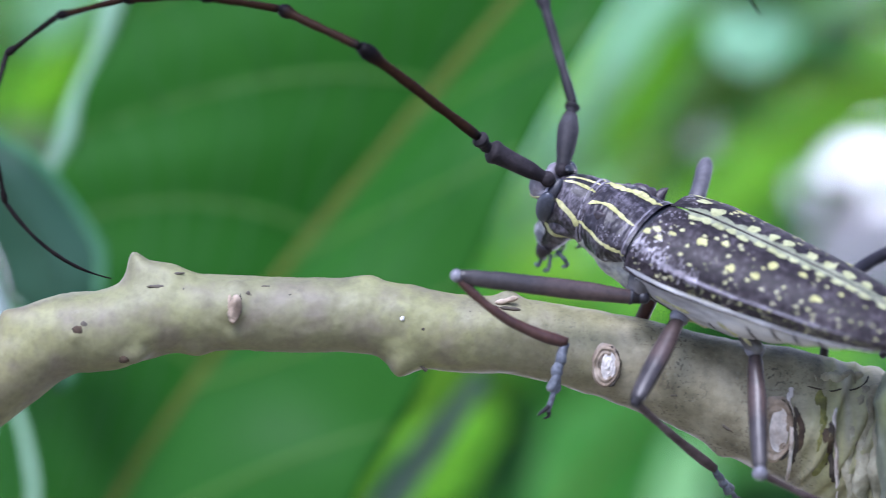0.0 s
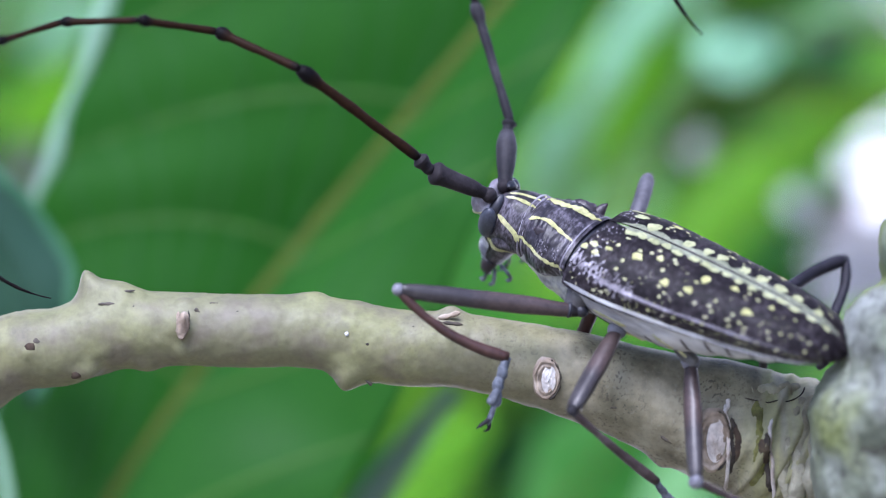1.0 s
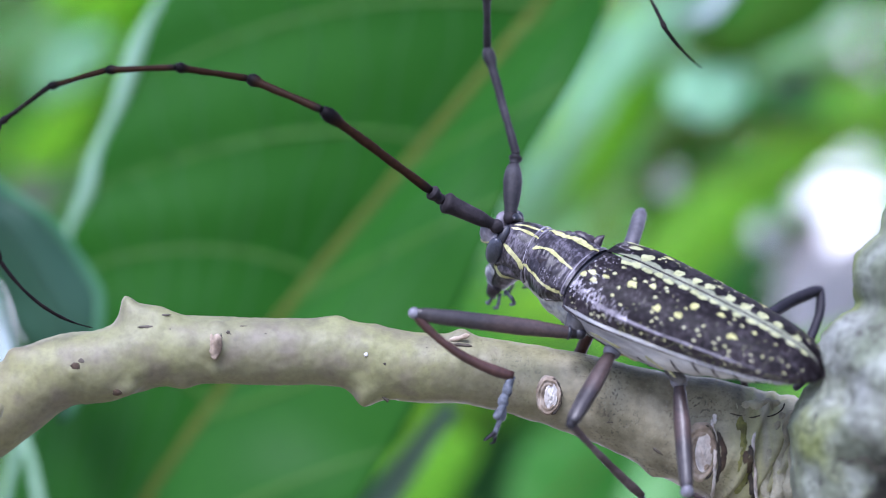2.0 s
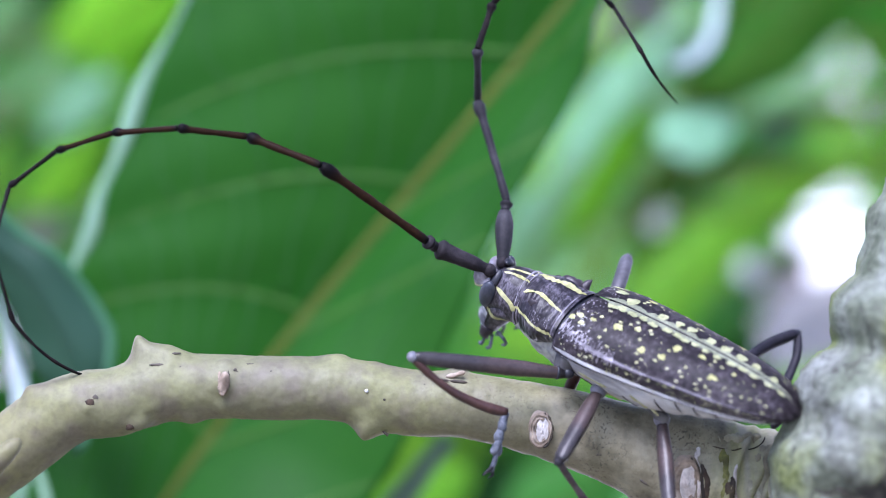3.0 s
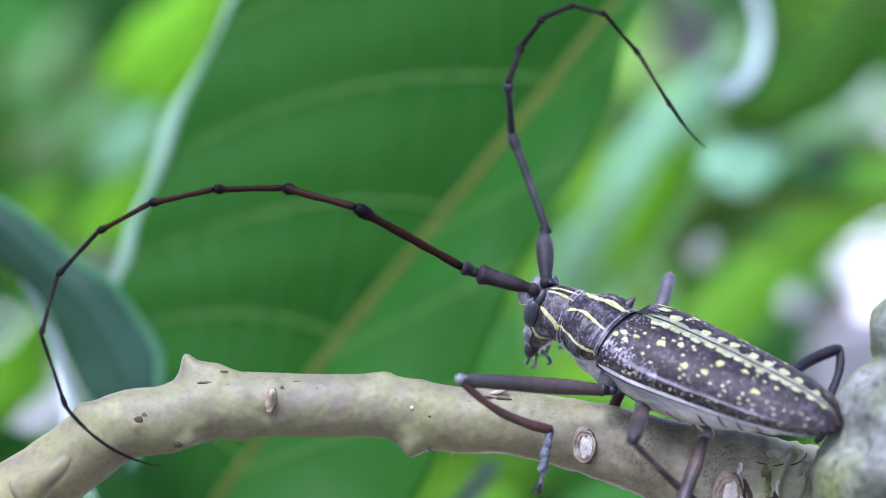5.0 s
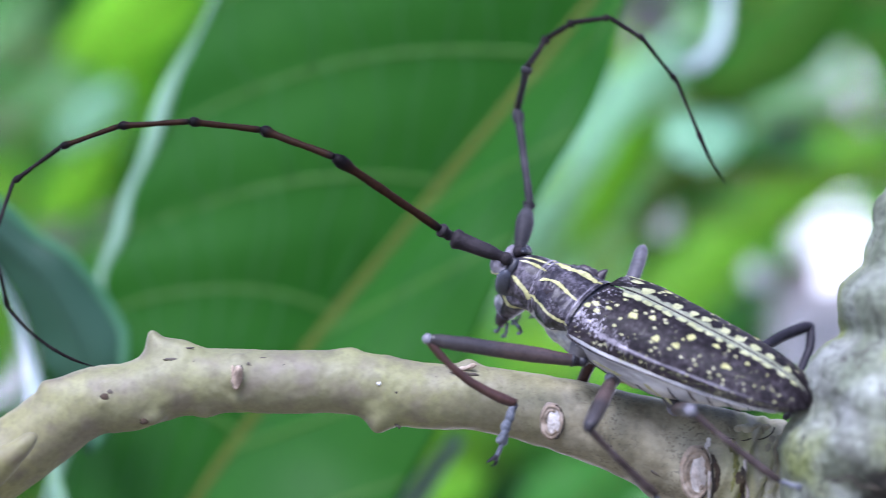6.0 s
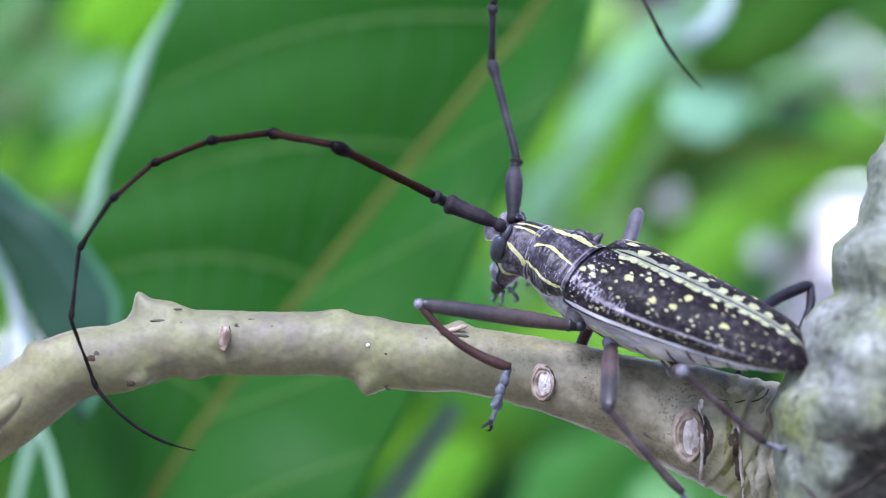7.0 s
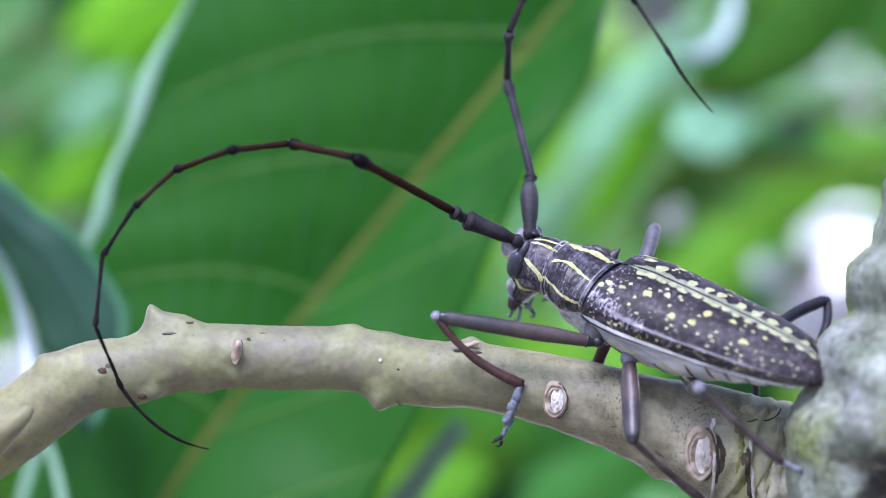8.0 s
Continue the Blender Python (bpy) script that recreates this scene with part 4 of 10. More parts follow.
def foot(tibia, length, turn, size=1.0):
    """Blue-grey foot joints with two claws at the end of a shin."""
    base = Matrix.Translation((length, 0, 0)) @ turn @ Matrix.Scale(size, 4)
    x = 0.0
    for k, (l, w) in enumerate(((1.5, 0.38), (0.95, 0.42), (1.0, 0.5), (1.9, 0.23))):
        bm = bmesh.new()
        if k == 2:  # the third joint ends in two lobes
            for s in (-1, 1):
                tube(bm, [base @ Vector((x + l * 1.25 * t, 0.12 * s, s * 0.3 * t)) for t in (0, 0.3, 0.6, 0.85, 1.0)], [w * size * f for f in (0.5, 0.6, 0.66, 0.6, 0.3)], 10, 0.8, rough=0.06)
            part("foot_lobes", bm, TARSUS, tibia, "blue-grey two-lobed foot joint")
            x += l * 0.6
            continue
        path = [base @ Vector((x + l * t, 0, (-0.12 if k < 3 else 0.1) * math.sin(math.pi * t))) for t in (0, 0.25, 0.6, 0.9, 1.05)]
        tube(bm, path, [w * size * f for f in (0.62, 0.78, 0.95, 1.0, 0.75)], 10, 0.8, rough=0.08)
        part("foot_joint", bm, TARSUS, tibia, "blue-grey downy foot joint")
        x += l * 0.92
    for s in (-1, 1):
        bm = bmesh.new()
        path = [base @ Vector((x - 0.1 + 1.25 * t - 0.4 * t * t, s * (0.1 + 0.3 * t), 0.42 * s * math.sin(2.2 * t) - 0.35 * t * t)) for t in np.linspace(0, 1, 7)]
        tube(bm, path, [0.17, 0.17, 0.15, 0.13, 0.1, 0.07, 0.02], 8)
        part("claw", bm, SLATE, tibia, "curved dark claw")


def antenna(root, lengths, widths, mats, curl):
    out = []
    for k, (l, w) in enumerate(zip(lengths, widths)):
        if k == 0:
            prof = [w * f for f in (0.55, 0.72, 0.7, 0.85, 0.92, 0.97, 1.0, 1.04, 1.06, 1.08, 1.1, 1.12, 1.14, 1.16, 1.3, 1.34, 0.8)] if curl > 0.5 else [w * f for f in (0.55, 0.7, 0.72, 0.8, 0.9, 0.98, 1.04, 1.08, 1.08, 1.0, 0.85, 0.7)]
        elif k == 1:
            prof = [w * f for f in (0.75, 0.95, 0.9, 1.0, 1.25, 1.3, 0.8)]
        else:
            prof = [w * f for f in ([0.75] + [0.86] * 3 + [0.82] * 6 + [0.85] * 6 + [0.92, 1.3, 1.34, 0.9])] if k < 10 else [w, w * 0.95, w * 0.85, w * 0.65, w * 0.25]
        out.append(limb("antenna_joint", l, prof, mats[min(k, len(mats) - 1)], root, flat=1.0, sides=12, steps=36, sway=curl if k == 10 else 0.0))
    return out


LEN_A, LEN_B = [4.6, 1.4, 10.75, 6.45, 5.8, 5.65, 5.05, 4.95, 5.5, 6.25, 9.7], [4.45, 0.9, 9.0, 4.85, 4.0, 3.35, 3.05, 3.35, 5.0, 5.6, 5.8]
BASES = ((-8.87, -1.08, 1.50), (-8.69, 1.09, 0.72))
LEGS = {  # thigh and shin lengths and radii, shin colour, sag, turn of the foot
    "front": (13.0, 9.0, 0.66, 0.36, RUST, 0.75, (0, 77, 0)),
    "mid": (7.6, 8.8, 0.75, 0.31, LIMB, 0.1, (0, 12, 0)),
    "hind": (9.0, 9.0, 0.64, 0.28, LIMB, 0.1, (0, -20, 0)),
}
COXAE = [((0.68, -5.19, -1.59), 0.75), ((3.26, -4.82, -2.39), 0.6), ((8.60, -4.05, -3.33), 0.6)]
FAR_LEGS = [
    ([(0.1, 4.3, -0.8), (-0.37, 6.5, -0.55), (-0.94, 8.6, -0.59)], 0.66, FARTHIGH),
    ([(10.84, 4.20, -3.77), (11.92, 8.83, -4.22), (13.51, 12.02, -4.35)], 0.58, NAVY),
    ([(13.51, 12.02, -4.35), (14.33, 10.17, -5.3), (14.78, 6.81, -5.96), (15.6, 4.6, -6.6), (15.3, 3.9, -7.5)], 0.4, NAVY),
    ([(11.3, 2.5, -5.0), (11.3, 3.2, -6.7), (11.5, 3.6, -10.0)], 0.3, SLATE),
    ([(0.08, -1.68, -4.51), (-0.30, -2.40, -7.19)], 0.5, RUST),
]


def beetle():
    root = empty("longhorn_beetle")
    tagged(root, "dark longhorn beetle with yellow spots and stripes on a twig", "beetle")
    for side in (-1, 1):
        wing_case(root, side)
    bm = bmesh.new()
    tube(bm, [elytron_point(t, 0.0, 1, 0.05) for t in np.linspace(0.12, 0.985, 50)], [0.02] + [0.05] * 48 + [0.02], 6)
    part("seam", bm, SHELL, root, "dark seam between the wing cases")
    # underside
    bm = bmesh.new()
    rows = [[belly_point(t, v) for v in range(-8, 189, 7)] for t in np.linspace(0.0, 0.97, 70)]
    sheet(bm, rows)
    part("abdomen", bm, DOWN, root, "pale downy underside")
    for t0, v0 in ((0.44, 40), (0.53, 28), (0.61, 25), (0.69, 22), (0.77, 20), (0.84, 18)):
        bm = bmesh.new()
        tube(bm, [belly_point(t0 + 0.035 * k, v0 - 26 + 34 * k, 0.02) for k in np.linspace(0, 1, 7)], [0.03, 0.07, 0.1, 0.11, 0.1, 0.07, 0.03], 8, 0.5)
        part("belly_fold", bm, SHELL, root, "dark fold between belly rings")
    for path, w in (([(0.17, 36), (0.22, 46), (0.27, 52)], 0.2), ([(0.08, 20), (0.14, 22), (0.22, 24)], 0.16), ([(0.33, 20), (0.37, 30), (0.40, 42)], 0.16)):
        bm = bmesh.new()
        tube(bm, [belly_point(u, v, 0.02) for u, v in spline(path, 10)], [0.03] + [w * (0.7 + 0.3 * math.sin(k)) for k in range(9)] + [0.03], 8, 0.5, rough=0.08)
        part("flank_patch", bm, PALEYELLOW, root, "yellow downy patch on the flank")
    # shade between the flank plates, painted as dark strips
    for path, w in (([(0.05, 30), (0.12, 40), (0.16, 50)], 0.12), ([(0.29, 28), (0.32, 45), (0.33, 60)], 0.1)):
        bm = bmesh.new()
        tube(bm, [belly_point(u, v, 0.0) for u, v in spline(path, 14)], [0.02] + [w] * 13 + [0.02], 8, 0.5, rough=0.08)
        part("flank_groove_shade", bm, SLATE, root, "dark strip painted as shade between flank plates")
    # pronotum
    bm = bmesh.new()
    rows = [[pronotum_point(t, v, 0) for v in range(0, 361, 6)] for t in np.linspace(0, 1, 60)]
    sheet(bm, rows)
    bmesh.ops.remove_doubles(bm, verts=bm.verts, dist=0.001)
    pron = part("pronotum", bm, FURSHELL, root, "wrinkled dark collar plate with yellow stripes")
    for path, w in (([(0.02, -22), (0.13, -20), (0.3, -14), (0.45, -11), (0.6, -18), (0.76, -23), (0.99, -25)], [2.5, 4.5, 6.5, 5.5, 7.5, 6.5, 7.5]), ([(0.10, 38), (0.18, 33), (0.30, 28), (0.45, 25), (0.6, 26), (0.74, 28), (0.93, 30)], [3.5, 4, 1.6, 2.8, 2.8, 2.3, 2.2]),
                    ([(0.03, 72), (0.2, 73), (0.41, 73), (0.7, 80), (0.98, 85)], [3, 3, 2.4, 3, 4.4])):
        bm = bmesh.new()
        ribbon(bm, pronotum_point, path, w, 60)
        part("stripe", bm, YELLOW, pron, "yellow stripe")
    for u, v, r in ((0.42, 42, 0.42), (0.55, -48, 0.7), (0.78, -52, 0.5), (0.35, -44, 0.45)):
        bm = bmesh.new()
        ball(bm, pronotum_point(u, v, -0.3 if v > 0 else -0.42), (r * 1.5, r * 0.9, r * 0.9), u=16, v=12)
        for p in bm.verts:
            p.co += Vector((1, 1, 1)) * 0.12 * noise.noise(p.co * 2.5)
        part("knob", bm, SHELL, pron, "dark smooth knob")
    bm = bmesh.new()
    rng = random.Random(4)
    for k in range(32):
        u, v = rng.uniform(0.42, 0.86), rng.triangular(46, 72, 70)
        blot(bm, lambda u, v: pronotum_point(u, v, 0.045), u, v, rng.uniform(0.006, 0.012), rng.uniform(1.0, 2.6), 7, seed=k)
    tagged(part("side_bloom", bm, RIMDOWN, pron, "lilac granular bloom on the side"), kind="stuff")
    bm = bmesh.new()
    c = Vector((-1.75, 2.75, 0.75))
    tube(bm, [c + Vector((-0.3, -0.9, -0.6)), c + Vector((-0.1, -0.3, -0.2)), c, c + Vector((0.25, 0.1, 0.35))], [0.5, 0.42, 0.28, 0.05], 10)
    part("spine", bm, SHELL, pron, "short dark side spine")
    for u, v0, v1, w in ((0.02, -60, 118, 0.075), (0.085, -60, 118, 0.05), (0.93, -60, 118, 0.045)):
        bm = bmesh.new()
        ring = [pronotum_point(u, v, -0.03) for v in range(v0, v1 + 1, 5)]
        tube(bm, ring, [0.02] + [w] * (len(ring) - 2) + [0.02], 8, rough=0.06)
        part("rim_line", bm, RIMDOWN, pron, "lilac-grey rim")
    bm = bmesh.new()
    rows = [[pronotum_point(t, v, -0.25) for v in range(0, 361, 10)] for t in (0.96, 1.05, 1.15, 1.3, 1.5)]
    sheet(bm, rows)
    part("collar", bm, EYETOP, root, "dark waist between collar plate and wing cases")
    bm = bmesh.new()
    tube(bm, spline([(-5.5, -0.4, -1.4), (-3.2, -0.75, -1.95), (-1.5, -1.1, -2.2), (0.5, -1.1, -2.1), (3.5, -0.8, -1.9)], 40), np.interp(np.linspace(0, 1, 41), (0, 0.25, 0.5, 0.75, 1), (1.75, 2.15, 2.3, 2.4, 2.3)), 32, 1.02, rough=0.2)
    part("breast", bm, FLANK, root, "pale downy breast")
    # head
    bm = bmesh.new()
    path = spline([(-5.1, -0.1, -0.9), (-6.1, -0.1, -0.75), (-6.9, -0.1, -0.75), (-7.5, -0.1, -1.4), (-7.9, -0.1, -2.6), (-8.3, -0.1, -3.9), (-8.55, -0.1, -5.1)], 48)
    tube(bm, path, np.interp(np.linspace(0, 1, 49), (0, 0.17, 0.33, 0.5, 0.67, 0.83, 1), (2.2, 2.3, 2.2, 1.9, 1.55, 1.25, 0.85)), 36, 1.0, rough=0.1)
    for s in (-1, 1):
        tube(bm, spline([(-7.9, s * 1.3, -2.5), (-7.2, s * 1.5, -1.7), (-6.4, s * 1.5, -1.4), (-5.6, s * 1.4, -1.4)], 10), [0.5, 0.68, 0.78, 0.82, 0.85, 0.85, 0.85, 0.85, 0.82, 0.75, 0.5], 16, rough=0.1)
    bmesh.ops.recalc_face_normals(bm, faces=bm.faces)
    skin = BVHTree.FromBMesh(bm)
    head = part("head", bm, FURSHELL, root, "dark head with yellow cheek lines")
    for s in (-1, 1):
        bm = bmesh.new()
        ball(bm, (-8.5, s * 1.8, -0.35), (0.66, 0.55, 1.38), Matrix.Rotation(0.1, 4, "Y"), 28, 20)
        eye = part("eye", bm, EYE, root, "slate-grey two-lobed eye")
        bm = bmesh.new()
        tube(bm, spline([(-8.35, s * 1.75, 0.3), (-8.2, s * 1.35, 0.85), (-8.15, s * 1.0, 1.12), (-8.1, s * 0.45, 1.42)], 14), [0.28, 0.33, 0.36, 0.37, 0.37, 0.37, 0.37, 0.37, 0.37, 0.36, 0.34, 0.3, 0.26, 0.2, 0.08], 14, 0.7)
        part("upper_lobe", bm, EYETOP, eye, "darker upper eye lobe")
        base = Vector(BASES[0 if s < 0 else 1])
        bm = bmesh.new()
        tube(bm, spline([base + Vector((0.9, -0.3 * s, -1.5)), base + Vector((0.1, 0, -1.25)), base + Vector((-0.45, 0.1 * s, -0.95)), base + Vector((-0.5, 0.1 * s, -0.45)), base + Vector((-0.2, 0, -0.1))], 12), [0.5, 0.6, 0.68, 0.72, 0.74, 0.74, 0.74, 0.72, 0.7, 0.66, 0.6, 0.5, 0.3], 20, rough=0.06)
        part("antenna_socket", bm, RIMDOWN, root, "pale antenna socket")
        bm = bmesh.new()
        tube(bm, [base + Vector((-0.3, 0.08 * s, -1.2)) + 0.68 * Vector((math.cos(q), math.sin(q), 0.55 * math.cos(q))) for q in np.linspace(-3, 1.5, 20)], [0.03] + [0.1] * 18 + [0.03], 8)
        part("socket_ring", bm, PALEYELLOW, root, "pale yellow ring below the socket")
        bm = bmesh.new()
        ball(bm, base, (0.56, 0.56, 0.56), u=20, v=14)
        part("antenna_knob", bm, SCAPE, root)
        for path, w in (([(-7.95, 1.6, 0.62), (-7.45, 1.85, 0.58), (-6.93, 2.0, 0.42), (-6.2, 2.2, 0.1), (-5.78, 2.3, -0.38), (-5.5, 2.3, -0.8)], 0.2), ([(-8.5, 1.7, -1.95), (-8.1, 2.0, -2.0), (-7.2, 2.2, -2.2), (-6.5, 2.22, -2.2), (-5.9, 2.2, -2.1)], 0.32), ([(-8.1, 0.25, 1.5), (-7.2, 0.3, 1.55), (-6.2, 0.35, 1.5), (-5.5, 0.4, 1.45)], 0.14)):
            bm = bmesh.new()
            decal(bm, skin, [(x, s * y - 0.1, z) for x, y, z in path], [0.3 * w, w, 0.8 * w, w, 0.9 * w, 0.4 * w])
            part("cheek_line", bm, YELLOW, head, "pale yellow cheek line")
        bm = bmesh.new()
        tube(bm, spline([(-8.5, s * 0.8, -4.9), (-8.65, s * 1.0, -5.6), (-8.45, s * 0.55, -6.5)], 8), [0.62, 0.6, 0.56, 0.5, 0.45, 0.38, 0.28, 0.16, 0.05], 12, 0.7)
        part("jaw", bm, SHELL, root, "dark glossy jaw")
        bm = bmesh.new()
        decal(bm, skin, [(-8.5, s * 1.4, -2.3), (-8.9, s * 1.25, -3.2), (-9.1, s * 1.05, -4.1), (-9.1, s * 0.8, -5.0)], [0.25, 0.5, 0.62, 0.5], 24, 8, 0.06, 0.4)
        part("face_patch", bm, DOWN, root, "white downy face patch")
        for k, way in enumerate(([(-8.6, 0.9, -5.6), (-8.6, 1.15, -6.2), (-8.8, 1.1, -6.7), (-9.1, 0.9, -6.8)], [(-8.0, 0.9, -5.4), (-7.9, 1.2, -6.2), (-8.1, 1.0, -6.9), (-8.45, 0.8, -7.2)], [(-7.6, 0.9, -4.9), (-6.8, 1.25, -5.0), (-6.6, 1.2, -5.5), (-7.0, 1.1, -5.9)])):
            bm = bmesh.new()
            tube(bm, spline([(x, s * y, z) for x, y, z in way], 12), [0.15, 0.16, 0.13, 0.14, 0.17, 0.13, 0.14, 0.17, 0.13, 0.13, 0.14, 0.12, 0.05], 8)
            part("feeler", bm, TARSUS, root, "thin pale mouth feeler")
    bm = bmesh.new()
    tube(bm, spline([(-8.7, 0, -3.3), (-8.95, 0, -4.1), (-8.9, 0, -5.0)], 8), [0.4, 0.6, 0.7, 0.75, 0.75, 0.7, 0.65, 0.5, 0.3], 14, 1.3, rough=0.15)
    part("lip", bm, FLANK, root, "pale upper lip")

    # antennae: rigid joints, each keyed
    near = antenna(root, LEN_A, [0.62, 0.46, 0.42, 0.36, 0.31, 0.28, 0.25, 0.22, 0.19, 0.17, 0.15], [SCAPE, SCAPE] + [HORN] * 5 + [TIPHORN], 1.0)
    far = antenna(root, LEN_B, [0.72, 0.42, 0.40, 0.36, 0.31, 0.28, 0.25, 0.22, 0.19, 0.17, 0.15], [SLATE, SLATE, SLATE, SLATE, TIPHORN], 0.25)
    # legs on the near side
    legs = {}
    for key, (fl, tl, fw, tw, mat, bend, turn) in LEGS.items():
        f = limb("thigh", fl, [fw * q for q in (0.55, 0.75, 0.85, 0.95, 1.0, 1.02, 1.0, 1.0, 0.98, 0.95, 0.9, 0.85, 0.6)], THIGH, root, flat=0.8, label="grey-brown thigh")
        if key == "front":
            bm = bmesh.new()
            ball(bm, (0.05, 0, 0.05), (0.5, 0.5, 0.46), u=16, v=12)
            part("thigh_knob", bm, EYETOP, f, "black hip joint")
            bm = bmesh.new()
            tube(bm, [(0.78, 0, 0), (0.86, 0, 0), (0.98, 0, 0), (1.06, 0, 0)], [0.48, 0.56, 0.56, 0.5], 16, 0.82)
            part("thigh_ring", bm, EYETOP, f, "dark ring on the thigh")
        t = limb("shin", tl, [tw * q for q in (0.85, 0.9, 0.85, 0.85, 0.9, 0.95, 1.0, 1.05, 1.15, 1.25, 1.0)], mat, root, bend=bend, label="slender shin")
        bm = bmesh.new()
        k = max(tw * 1.15, fw * {"front": 0.68, "mid": 0.52, "hind": 0.82}[key])
        ball(bm, (0, 0, 0), (k, k * 0.85, k), u=14, v=10)
        part("knee", bm, SLATE if key == "mid" else KNEE, t, "grey-lilac knee joint")
        bm = bmesh.new()
        ball(bm, (k * 0.55, 0, -k * 0.25), (k * 0.6, k * 0.75, k * 0.6), u=14, v=10)
        part("knee_notch", bm, EYETOP, t, "black knee notch")
        foot(t, tl, Euler([radians(q) for q in turn]).to_matrix().to_4x4(), {"front": 1.0, "mid": 0.75, "hind": 0.55}[key])
        legs[key] = (f, t)
    # hips: the middle one a round ball, the hind one a wedge with a yellow edge
    for k, path in enumerate(([(0.3, -3.7, -0.2), (0.15, -4.4, -0.9), (0.05, -4.9, -1.5), (0.0, -5.2, -1.95)], [(2.9, -3.6, -1.4), (3.0, -4.2, -1.9), (3.26, -4.7, -2.4)], [(6.3, -3.7, -1.5), (7.4, -4.2, -2.1), (8.5, -4.15, -3.0), (8.75, -4.1, -3.3)])):
        bm = bmesh.new()
        tube(bm, spline(path, 14), (np.interp(np.arange(15), (0, 5, 11, 13, 14), (1.0, 1.0, 0.78, 0.6, 0.25)) if k == 0 else np.interp(np.arange(15), (0, 4, 12, 14), (0.5, 0.57, 0.5, 0.26))) if k != 2 else np.interp(np.arange(15), (0, 6, 12, 14), (0.15, 0.45, 0.62, 0.35)), 18, 0.9, rough=0.08)
        hip = part("hip", bm, HIP, root, "mottled grey hip")
        if k == 2:
            bm = bmesh.new()
            tube(bm, [Vector(p) + Vector((0.0, -0.35, 0.28)) for p in spline(path[:3], 10)], [0.04] + [0.14] * 9 + [0.04], 8, 0.6)
            part("hip_edge", bm, PALEYELLOW, hip, "yellow hip edge")
    for c, r in COXAE[1:]:
        bm = bmesh.new()
        ball(bm, c, (r * 1.15, r * 1.1, r * 1.1), u=18, v=12)
        part("hip_joint", bm, KNEE, root, "smooth slate leg joint")
    # legs on the far side keep still
    for path, w, mat in FAR_LEGS:
        bm = bmesh.new()
        tube(bm, spline(path, 12), [w * q for q in (0.8, 0.95, 1, 1, 1, 1, 1, 1, 1, 1, 1, 0.9, 0.6)], 12, 0.85, rough=0.04)
        part("far_leg", bm, mat, root, "grey-brown leg of the far side")
    return root, near, far, legs


# ---- leaves ----
def deeper(points, k=1.07):
    """Moves a line away from the viewer's side, at the same bearing."""
    eye = np.array((-4.0, -268.0, 0.0))
    return eye + (np.array(points, float) - eye) * k


